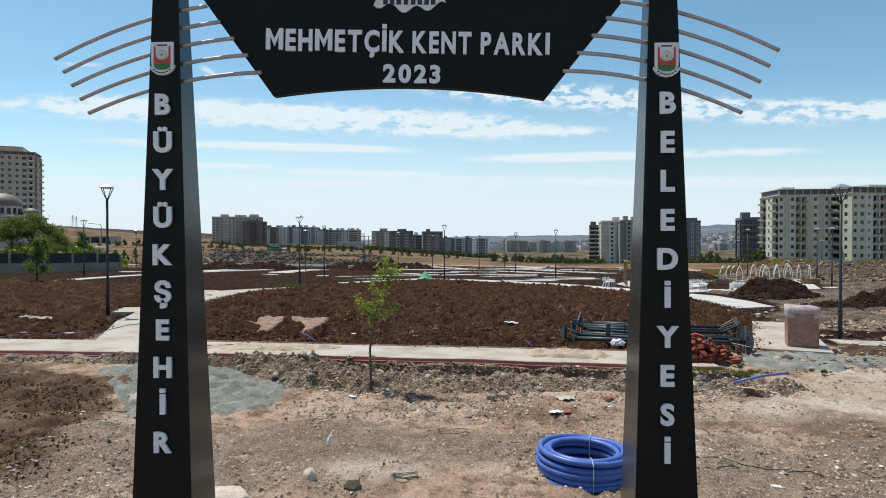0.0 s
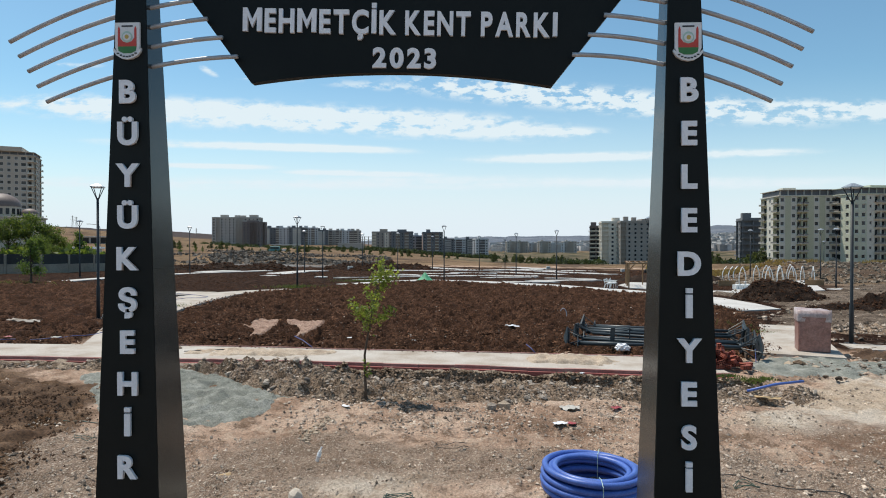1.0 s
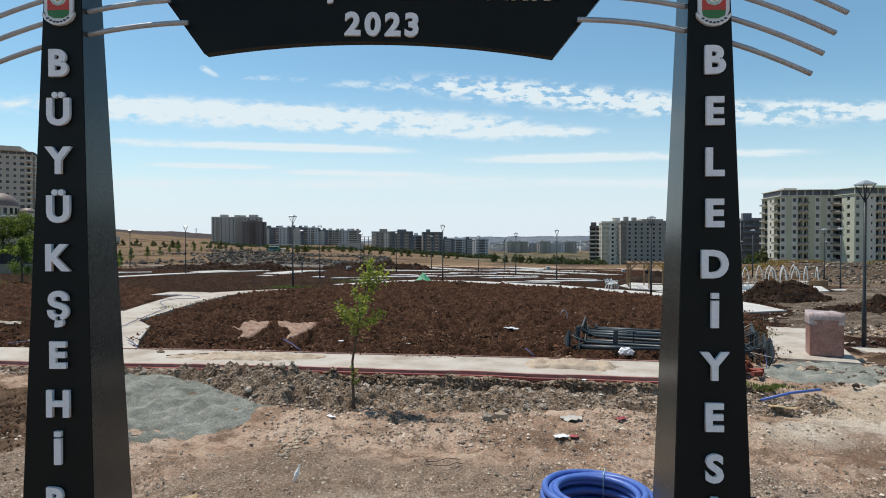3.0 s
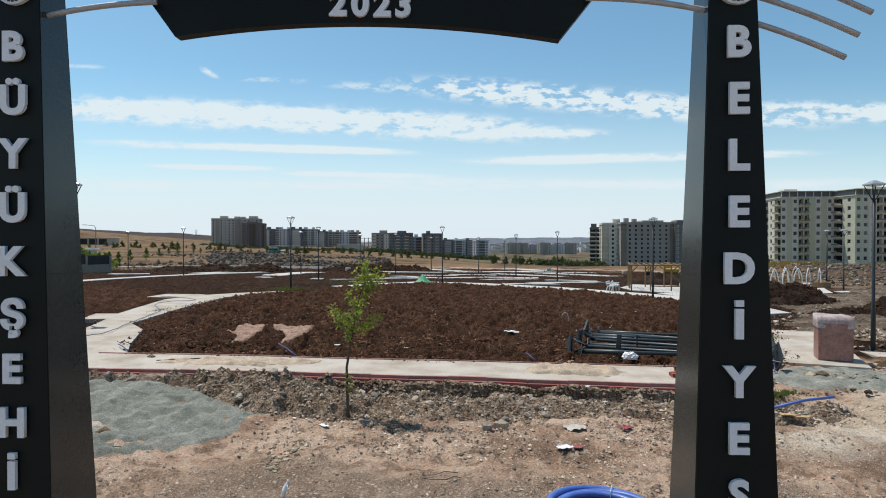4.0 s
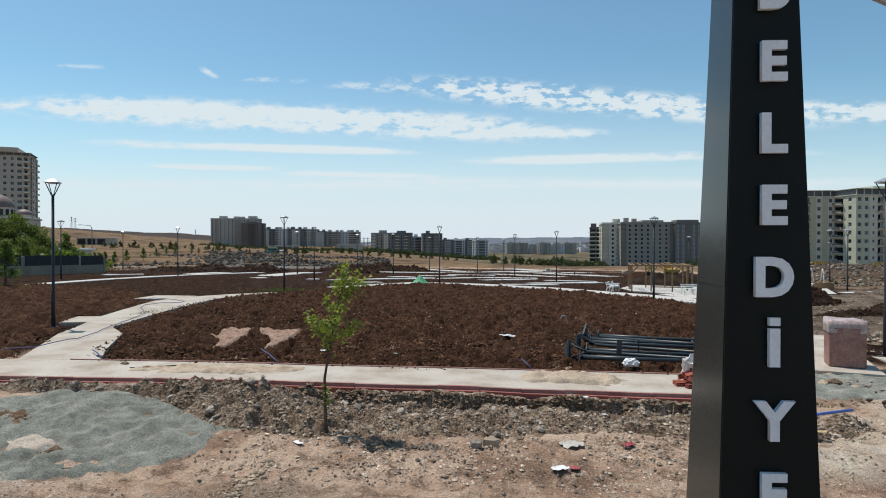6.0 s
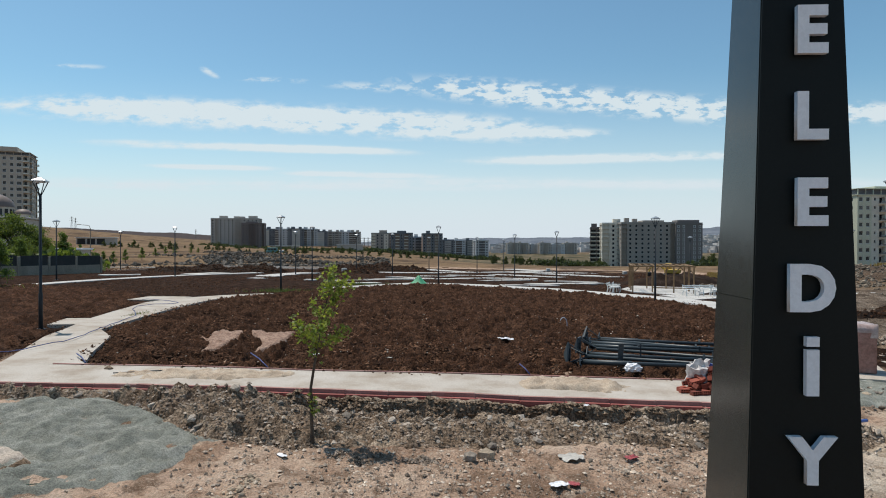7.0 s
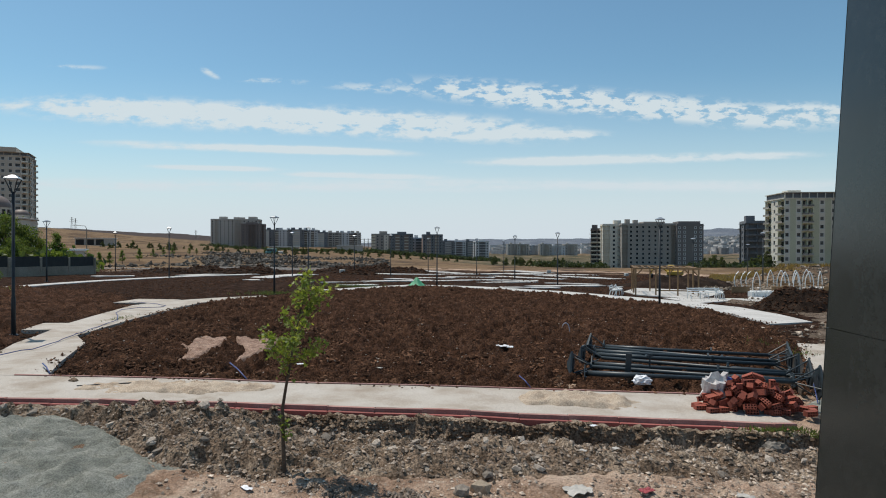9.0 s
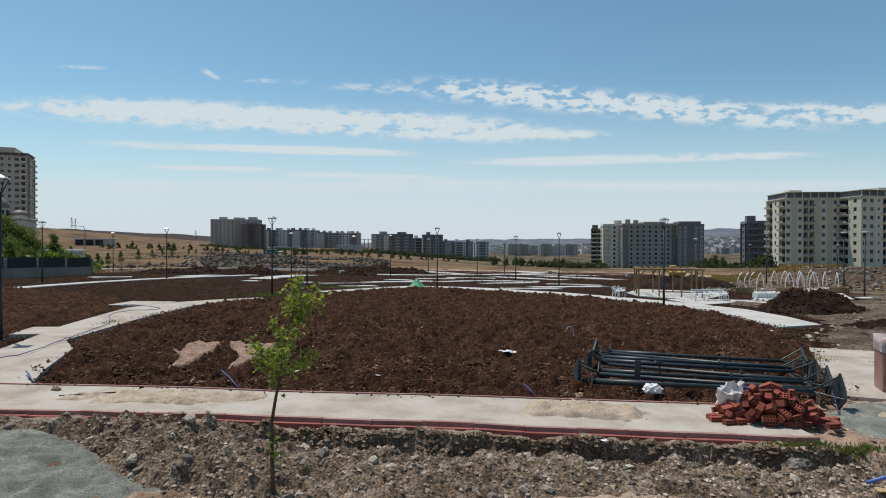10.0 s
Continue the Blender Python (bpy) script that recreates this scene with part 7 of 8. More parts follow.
def curved_rib(x, y):
    a = thing("rib_frame", place(x, y, 0.04, 0), "white painted half arch bending over a timber seat", "arch", "half arch frames")
    s = tube([(-0.12, 0, 0), (-0.28, 0, 0.3), (-0.36, 0, 0.6), (-0.37, 0, 0.85), (-0.30, 0, 1.2), (-0.16, 0, 1.5), (0.1, 0, 1.76)], 0.05, 8)
    link("rib", s[0], s[1], M_LIGHTPAINT, a, soft=True)
    s = box(-0.21, -0.03, -0.09, 0.09, -0.02, 0.02)
    link("foot_plate", s[0], s[1], M_LIGHTPAINT, a)
    s = chamfered(-0.3, 0.34, -0.2, 0.2, 0.40, 0.46, 0.01)
    link("seat", s[0], s[1], M_WOOD, a)
    return a


rib_one = curved_rib(23.75, 51.6)
for x, y in ((23.98, 51.0), (24.32, 50.9)):
    copy_thing(rib_one, place(x, y, 0.04, 0))


def bench(m):
    b = thing("bench", m, "white cast park bench without its slats fitted", "bench", "park benches")
    for x in (-0.72, 0.72):
        pts = [(x, -0.28, 0.0), (x, -0.25, 0.42), (x, 0.05, 0.44), (x, 0.2, 0.40), (x, 0.33, 0.85)]
        s = tube(pts, 0.035, 6)
        link("side_frame", s[0], s[1], M_LIGHTPAINT, b)
        s = tube([(x, 0.2, 0.4), (x, 0.3, 0.0)], 0.035, 6)
        link("back_leg", s[0], s[1], M_LIGHTPAINT, b)
        s = tube([(x, -0.27, 0.62), (x, 0.27, 0.64)], 0.03, 6)
        link("armrest", s[0], s[1], M_LIGHTPAINT, b)
    for k in range(3):
        s = box(-0.75, 0.75, -0.24 + 0.14 * k, -0.14 + 0.14 * k, 0.47, 0.50)
        link("slat", s[0], s[1], M_LIGHTPAINT, b)
    for k in range(2):
        s = box(-0.75, 0.75, 0.27 + 0.03 * k, 0.29 + 0.03 * k, 0.58 + 0.14 * k, 0.68 + 0.14 * k)
        link("slat", s[0], s[1], M_LIGHTPAINT, b)
    return b


bench_one = bench(place(10.9, 40.1, 0.08, 65))
for x, y, yaw in ((15.2, 38.5, 8), (15.95, 38.7, -12), (16.6, 38.9, 70), (11.4, 40.9, 70)):
    copy_thing(bench_one, place(x, y, 0.06, yaw))


def planter(x, y, w, yaw):
    b = thing("stacked_boards", place(x, y, 0.04, yaw), "stack of white boards strapped on the plaza", "boards", "stacked boards")
    for k in range(7):
        s = box(-w / 2 + w * k / 7, -w / 2 + w * (k + 0.85) / 7, -0.3, 0.3, 0, 0.42 + 0.04 * (k % 2))
        link("board", s[0], s[1], M_LIGHTPAINT, b)


planter(20.3, 41.6, 1.7, 5)
planter(21.6, 42.2, 1.5, -8)
for k, (x, y) in enumerate(((21.16, 45.8), (24.3, 46.4), (28.3, 46.9))):
    s = chamfered(-0.9, 0.9, -0.03, 0.03, 0.0, 0.55, 0.01)
    ob = link("standing_board", s[0], s[1], M_WOOD)
    ob.matrix_basis = place(x, y, 0.04, 6 - 8 * k)
    tagged(ob, "brown timber board standing on the plaza", "board", "timber boards")


def tent():
    t = thing("tarp_tent", place(-1.25, 48.0, 0.02, 20) @ Matrix.Scale(0.86, 4), "small green tarpaulin draped into a tent over a heap", "tarpaulin")
    v, f, n = [], [], 16
    for k, (r, z) in enumerate(((0.95, 0.0), (0.62, 0.28), (0.33, 0.62), (0.1, 0.98))):
        for j in range(n):
            a = 2 * math.pi * j / n
            rr = r * (1 + 0.16 * math.cos(4 * a) + 0.08 * math.sin(7 * a + k))
            v.append((rr * math.cos(a), rr * math.sin(a), z + 0.04 * math.sin(5 * a + k)))
    for k in range(3):
        f += [(k * n + j, k * n + (j + 1) % n, (k + 1) * n + (j + 1) % n, (k + 1) * n + j) for j in range(n)]
    f.append(tuple(range(3 * n, 4 * n)))
    link("sheet", v, f, M_TARP, t, soft=True)
    s = tube([(0, 0, 0), (0, 0, 1.12)], 0.03, 6)
    link("stake", s[0], s[1], M_WOOD, t)


tent()


def digger():
    d = thing("excavator", place(26.4, 72, 0.0, 155) @ Matrix.Scale(0.72, 4), "yellow tracked excavator parked behind the soil heap", "excavator")
    for sy in (-1, 1):
        s = chamfered(-1.7, 1.7, sy * 1.1 - 0.28, sy * 1.1 + 0.28, 0, 0.8, 0.25)
        link("track", s[0], s[1], M_RUBBERY, d)
    s = chamfered(-1.9, 1.3, -1.25, 1.25, 0.85, 1.75, 0.15)
    link("body", s[0], s[1], M_YELLOW, d)
    s = chamfered(-0.1, 1.25, -1.2, -0.1, 1.75, 2.95, 0.12)
    cab = link("cab", s[0], s[1], M_YELLOW, d)
    s = box(0.0, 1.27, -1.215, -0.2, 2.0, 2.75)
    link("pane", s[0], s[1], M_PANE, cab)
    s = tube([(1.0, 0.4, 1.5), (2.6, 0.4, 2.6), (4.2, 0.4, 1.9)], 0.22, 6)
    link("boom", s[0], s[1], M_YELLOW, d)
    s = tube([(4.2, 0.4, 2.0), (4.5, 0.4, 0.9)], 0.18, 6)
    link("arm", s[0], s[1], M_YELLOW, d)
    s = chamfered(4.0, 4.9, -0.1, 0.9, 0.2, 1.1, 0.2)
    link("bucket", s[0], s[1], M_RUBBERY, d)


digger()

# small far clutter
for k, (x, y, w, h) in enumerate(((15.2, 88, 0.7, 0.6), (23.5, 80, 0.6, 0.5), (-11.0, 74.0, 0.7, 0.6))):
    s = chamfered(-w / 2, w / 2, -w / 2, w / 2, 0, h, 0.05)
    ob = link("concrete_block", s[0], s[1], M_SLAB_FAR)
    ob.matrix_basis = place(x, y, 0.0, 17 * k)
    tagged(ob, "pale concrete block lying on the site", "concrete block", "concrete blocks")


def vehicle(px, d, L, h, yaw, paint, label, category):
    van = thing(category.replace(" ", "_"), far_spot(px, d, yaw), label, category)
    s = chamfered(-L / 2, L / 2, -0.95, 0.95, 0.35, h * 0.55, 0.1)
    link("body", s[0], s[1], paint, van)
    s = chamfered(-L * 0.38, L * 0.42, -0.88, 0.88, h * 0.55, h, 0.14)
    cab = link("cabin", s[0], s[1], paint, van)
    for k in range(3):
        a = -L * 0.34 + L * 0.24 * k
        s = box(a, a + L * 0.2, -0.9, -0.87, h * 0.6, h * 0.88)
        link("pane", s[0], s[1], M_PANE, cab)
    for sx in (-1, 1):
        for sy in (-1, 1):
            s = tube([(sx * L * 0.31, sy * 0.78, 0.34), (sx * L * 0.31, sy * 0.97, 0.34)], 0.34, 12)
            link("wheel", s[0], s[1], M_RUBBERY, van)


M_TEALVAN = surface("teal_paint", [(0.05, 0.19, 0.20), (0.07, 0.23, 0.24)], 1, 8, 0.4, 0.0, contrast=0.1)


# ---------- boundary wall ----------
def boundary_wall():
    pts = plan((-58, 44), (-34.1, 52.6), (-31.9, 60.6))
    wall = thing("boundary_wall", Matrix(), "grey rendered boundary wall topped with black sheet fencing", "wall", kind="structure")
    for (ax, ay), (bx_, by_) in zip(pts, pts[1:]):
        n = max(1, round(math.hypot(bx_ - ax, by_ - ay) / 3.6))
        for i in range(n):
            p = Vector((ax + (bx_ - ax) * i / n, ay + (by_ - ay) * i / n))
            q = Vector((ax + (bx_ - ax) * (i + 1) / n, ay + (by_ - ay) * (i + 1) / n))
            z = min(base_z(*p), base_z(*q)) - 0.1
            L, yaw = (q - p).length, math.degrees(math.atan2(q.y - p.y, q.x - p.x))
            m = pose(p.x, p.y, z, 0, 0, yaw)
            s = moved(box(0.15, L - 0.15, -0.1, 0.1, 0, 1.2), m)
            link("wall_panel", s[0], s[1], M_WALL, wall)
            s = moved(chamfered(-0.13, 0.13, -0.13, 0.13, 0, 2.3, 0.02), m)
            link("pillar", s[0], s[1], M_WALL, wall)
            s = moved(box(0.151, L - 0.151, -0.03, 0.03, 1.2, 2.35), m)
            link("fence_sheet", s[0], s[1], M_MESH, wall)
    p = pts[-1]
    s = chamfered(p[0] - 0.15, p[0] + 0.15, p[1] - 0.15, p[1] + 0.15, base_z(*p) - 0.1, base_z(*p) + 2.1, 0.02)
    link("pillar", s[0], s[1], M_WALL, wall)


boundary_wall()


# ---------- trees ----------
def leafy_tree(m, h, r, seed, label, mat=M_LEAF_DARK, leaves=2600, group="trees behind the wall", size=0.16, low=0.28):
    rng = np.random.default_rng(seed)
    t = thing("tree", m, label, "tree", group)
    stem = [(0, 0, -0.2), (0.03, 0, 0.2 * h), (-0.05, 0.05, 0.5 * h), (0.05, 0, 0.9 * h)]
    s = tube(stem, 0.025 * h, 8, taper=[1.1, 0.8, 0.55, 0.15])
    link("trunk", s[0], s[1], M_BARK, t)
    clumps = []
    for k in range(16):
        z = h * rng.uniform(low + 0.05, 0.92)
        a, reach = rng.uniform(0, 6.28), r * rng.uniform(0.35, 0.95) * (math.sin(math.pi * min(1, (z / h - low * 0.6) / (1.04 - low * 0.6))) ** 0.6 if low > 0.1 else (1.06 - z / h) ** 0.8)
        q = np.array((math.cos(a) * reach, math.sin(a) * reach, z))
        s = tube([(0, 0, z * 0.62), (q[0] * 0.5, q[1] * 0.5, z * 0.8), tuple(q)], 0.008 * h, 5, taper=[1, 0.6, 0.25])
        link("limb", s[0], s[1], M_BARK, t)
        clumps.append((q, r * rng.uniform(0.22, 0.42) * (1.0 if low > 0.1 else 1.15 - 0.6 * z / h)))
    clumps.append((np.array((0, 0, h * 0.95)), r * 0.25))
    v, f = [], []
    for _ in range(leaves):
        c, cr = clumps[rng.integers(len(clumps))]
        p = c + rng.normal(0, 0.55, 3) * cr * np.array((1, 1, 0.8))
        n = Euler(rng.uniform(0, 6.28, 3).tolist()).to_matrix()
        k, e = len(v), size * rng.uniform(0.6, 1.2)
        v += [tuple(Vector(p) + n @ Vector(q)) for q in ((-0.5 * e, 0, 0), (0, -0.35 * e, 0.1 * e), (0.5 * e, 0, 0), (0, 0.45 * e, 0.1 * e))]
        f.append((k, k + 1, k + 2, k + 3))
    tagged(link("crown", v, f, mat, t), "loose leafy crown", kind="stuff")
    return t


def far_spot(px, d, yaw=0.0, lift=0.0):
    """A spot by its bearing, in thousandths to the side, and its distance ahead of the site's entrance."""
    x, y = 1.0 + px / 1000 * d, 5.8 + d
    return pose(x, y, ground_z(x, y) + lift, 0, 0, yaw)


vehicle(-284, 290, 5.6, 2.7, 8, M_TEALVAN, "teal minibus parked behind the boulder field", "minibus")
vehicle(-270, 300, 4.2, 1.5, 8, M_LIGHTPAINT, "white car parked behind the boulder field", "car")
big = leafy_tree(far_spot(-727, 84), 7.9, 2.7, 401, "tall leafy green tree behind the boundary wall", leaves=4200, size=0.26)
copy_thing(big, far_spot(-764, 83, 70) @ Matrix.Scale(0.9, 4))
copy_thing(big, far_spot(-694, 85, 150) @ Matrix.Scale(0.8, 4))
copy_thing(big, far_spot(-675, 88, 220) @ Matrix.Scale(0.6, 4))
slim = leafy_tree(far_spot(-643, 84), 5.4, 1.7, 402, "slender light green tree behind the boundary wall", M_LEAF_MID, 2600, size=0.2, low=0.06)
copy_thing(slim, far_spot(-715, 76, 40) @ Matrix.Scale(0.8, 4))
for b_, d, k in ((-712, 80, 0.6), (-700, 78, 0.45), (-683, 80, 0.42), (-660, 78, 0.3), (-630, 78, 0.26), (-615, 77, 0.3), (-596, 79, 0.26)):
    copy_thing(big, far_spot(b_, d, d * 11) @ Matrix.Scale(k, 4))
for b_, d, k in ((-588, 112, 0.8), (-570, 116, 0.85), (-552, 126, 0.85), (-531, 138, 0.9), (-503, 150, 0.95), (-480, 170, 0.75), (-462, 185, 0.75), (-447, 190, 0.8), (-420, 205, 0.7), (-408, 210, 0.65)):
    copy_thing(slim, far_spot(b_, d, d * 7) @ Matrix.Scale(k * 0.62, 4))
young = leafy_tree(far_spot(-372, 300), 4.2, 1.8, 403, "small young olive-green tree in the dry field", M_LEAF_OLIVE, 1700, "young trees in the field", 0.34, 0.02)
rng_t = np.random.default_rng(404)
for k in range(34):
    b_ = -560 + 330 * k / 33 + rng_t.uniform(-6, 6)
    copy_thing(young, far_spot(b_, rng_t.uniform(255, 330), rng_t.uniform(0, 360)) @ Matrix.Scale(rng_t.choice([0.4, 0.55, 0.7, 0.85]) * rng_t.uniform(0.8, 1.1), 4))
for k in range(22):
    copy_thing(young, far_spot(-235 + 255 * k / 21 + rng_t.uniform(-6, 6), rng_t.uniform(310, 420), rng_t.uniform(0, 360)) @ Matrix.Scale(rng_t.uniform(0.6, 1.0), 4))
for k in range(34):
    copy_thing(young, far_spot(80 + 180 * rng_t.uniform(0, 1), rng_t.uniform(300, 400), rng_t.uniform(0, 360)) @ Matrix.Scale(rng_t.uniform(0.6, 1.3), 4))
for k in range(20):
    copy_thing(young, far_spot(425 + 110 * rng_t.uniform(0, 1), rng_t.uniform(190, 330), rng_t.uniform(0, 360)) @ Matrix.Scale(rng_t.uniform(0.9, 1.7), 4))


copy_thing(slim, pose(-33.6, 51.0, ground_z(-33.6, 51.0), 0, 0, 75) @ Matrix.Scale(0.69, 4))


# low green belts, seen only as a mass of leaf
def shrub_belt(b0, b1, near, far, h, count, seed, mat, label):
    rng = np.random.default_rng(seed)
    v, f = [], []
    clumps = max(12, count // 60)
    at = np.sort(rng.uniform(b0, b1, clumps))
    for b_ in at:
        d = rng.uniform(near, far)
        x, y = 1.0 + b_ / 1000 * d, 5.8 + d
        z, tall, wide = ground_z(x, y), h * rng.uniform(0.45, 1.15), h * rng.uniform(0.5, 1.1)
        for _ in range(60):
            r = rng.normal(0, 0.42, 3)
            p = Vector((x + r[0] * wide, y + r[1] * wide, z + tall * (0.5 + 0.42 * r[2] - 0.12 * abs(r[0]))))
            n = Euler(rng.uniform(0, 6.28, 3).tolist()).to_matrix()
            k, e = len(v), h * rng.uniform(0.10, 0.20)
            v += [tuple(p + n @ Vector(q)) for q in ((-e, 0, 0), (0, -0.7 * e, 0.2 * e), (e, 0, 0), (0, 0.8 * e, 0.2 * e))]
            f.append((k, k + 1, k + 2, k + 3))
    tagged(link("shrub_belt", v, f, mat), label, "shrubs", kind="stuff")


shrub_belt(-135, 92, 520, 585, 4.2, 13000, 421, M_LEAF_DUSTY, "dark green shrub belt before the far apartment blocks")
shrub_belt(-400, -130, 420, 560, 2.6, 9000, 422, M_LEAF_DUSTY, "low green shrubs along the far road")
shrub_belt(150, 262, 300, 390, 3.4, 9000, 423, M_LEAF_DUSTY, "green bushes before the pale apartment wing")
shrub_belt(405, 540, 200, 320, 3.2, 12000, 424, M_LEAF_DUSTY, "dark green bushes beyond the dry bank")


shrub_belt(-790, -606, 78, 82, 3.0, 9000, 425, M_LEAF_DARK, "dark green climbers and shrubs over the boundary wall")


# weeds
def weeds(x, y, rx, ry, count, seed, h=0.14, lift=0.02):
    rng = np.random.default_rng(seed)
    v, f = [], []
    for _ in range(count):
        px_, py_ = x * SURVEY + rng.normal(0, rx), y * SURVEY + rng.normal(0, ry)
        z, a, e = ground_z(px_, py_) + lift, rng.uniform(0, 6.28), h * rng.uniform(0.4, 1.2)
        dx, dy = math.cos(a) * 0.012, math.sin(a) * 0.012
        lx, ly = rng.normal(0, 0.4) * e, rng.normal(0, 0.4) * e
        k = len(v)
        v += [(px_ - dx, py_ - dy, z), (px_ + dx, py_ + dy, z), (px_ + lx * 0.5 + dx, py_ + ly * 0.5, z + 0.6 * e), (px_ + lx, py_ + ly, z + e)]
        f.append((k, k + 1, k + 2, k + 3))
    tagged(link("weeds", v, f, M_GRASS), "thin green weeds on disturbed ground", "weeds", kind="stuff")


weeds(5.45, 12.3, 0.35, 0.06, 420, 1, 0.07, 0.12)
weeds(6.15, 12.25, 0.28, 0.12, 420, 2, 0.07, 0.06)
weeds(9.75, 18.9, 0.3, 0.2, 120, 8, 0.14)
weeds(9.6, 20.5, 0.35, 0.5, 220, 3, 0.16)
weeds(-8.2, 36.9, 1.2, 0.5, 500, 4, 0.28)
weeds(-5.6, 45.5, 1.6, 0.6, 500, 5, 0.28)
weeds(-26, 37, 2.0, 0.8, 400, 6, 0.3)
weeds(-9.8, 23.8, 0.15, 0.6, 200, 7, 0.16)

def straw(count, seed):
    rng = np.random.default_rng(seed)
    b, d = rng.uniform(0.44, 0.82, count), rng.uniform(76, 112, count)
    x, y = 1 + b * d, 5.8 + d
    ok = fbm(x, y, 0.25, 3, 71) > -0.05
    x, y = x[ok], y[ok]
    z = lie(x, y) + relief(x, y)
    v, f = [], []
    for px_, py_, pz in zip(x, y, z):
        for _ in range(5):
            a, e = rng.uniform(0, 6.28), rng.uniform(0.2, 0.6)
            qx, qy = px_ + rng.normal(0, 0.18), py_ + rng.normal(0, 0.18)
            dx, dy, k = math.cos(a) * 0.07, math.sin(a) * 0.07, len(v)
            v += [(qx - dx, qy - dy, pz - 0.05), (qx + dx, qy + dy, pz - 0.05), (qx + rng.normal(0, 0.12), qy + rng.normal(0, 0.12), pz + e)]
            f.append((k, k + 1, k + 2))
    tagged(link("dry_grass", v, f, M_STRAW), "dry straw-coloured grass on the bank", "grass", kind="stuff")


M_STRAW = leaf_material("dry_grass_blades", (0.22, 0.145, 0.06), (0.46, 0.32, 0.14))
straw(9000, 72)

# stony waste beyond the site
rng_s = np.random.default_rng(501)
b_ = np.concatenate([rng_s.uniform(-400, -90, 8000), rng_s.uniform(-575, -380, 1500)]) / 1000
d_ = np.concatenate([125 * (2.2 ** rng_s.uniform(0, 1, 8000)), rng_s.uniform(112, 190, 1500)])
keep_ = fbm(b_ * d_, d_, 0.05, 3, 66) > np.where(b_ < -0.39, 0.05, -0.22)
b_, d_ = b_[keep_], d_[keep_]
xs_, ys_ = 1 + b_ * d_, 5.8 + d_
lump_z = lie(xs_, ys_) + relief(xs_, ys_) + 1.3 * np.maximum(fbm(xs_, ys_, 0.07, 3, 61), -0.1)
tagged(scatter("boulder_field", np.stack([xs_, ys_, lump_z], 1), 0.10 + 0.50 * rng_s.power(0.25, len(b_)), M_GREYSTONE, 502, 0.9, 0.55, 0.3), "grey broken boulders dumped beyond the site", "boulders", kind="stuff")
b_ = rng_s.uniform(430, 800, 5600) / 1000
d_ = 60 + 38 * rng_s.power(0.6, 5600)
xs_, ys_ = 1 + b_ * d_, 5.8 + d_
tagged(scatter("boulder_field", np.stack([xs_, ys_, lie(xs_, ys_) + relief(xs_, ys_)], 1), 0.04 + 0.26 * rng_s.power(0.2, 5600), M_BANKSTONE, 503, 0.8, 0.35, 0.3), "pale broken stones on the dry grass bank", "boulders", kind="stuff")
b_ = rng_s.uniform(10.8, 28, 4200) * SURVEY
d_ = (13.0 + 0.55 * (b_ / SURVEY - 10.8) + rng_s.uniform(0, 11, 4200)) * SURVEY
tagged(scatter("stone_scatter", np.stack([b_, d_, lie(b_, d_) + relief(b_, d_)], 1), 0.014 + 0.12 * rng_s.power(0.14, 4200), M_CHIP, 504, 0.65, 0.4, 0.2), "broken stones among the soil heaps", "stones", kind="stuff")


rng_r = np.random.default_rng(507)
xs_, ys_ = rng_r.uniform(6.6, 13.5, 2600) * SURVEY, rng_r.uniform(12.4, 15.4, 2600) * SURVEY
keep_ = (fbm(xs_, ys_, 0.6, 4, 108) > 0.02) & (inside(xs_, ys_, plan((8.0, 15.7), (10.8, 21.1), (13.0, 20.7), (10.4, 14.8))) < -0.1)
xs_, ys_ = xs_[keep_], ys_[keep_]
tagged(scatter("stone_scatter", np.stack([xs_, ys_, lie(xs_, ys_) + relief(xs_, ys_) + 0.06], 1), 0.012 + 0.07 * rng_r.power(0.22, len(xs_)), M_CHIP, 508, 0.65, 0.4, 0.2), "brown broken stones on the crushed sand", "stones", kind="stuff")


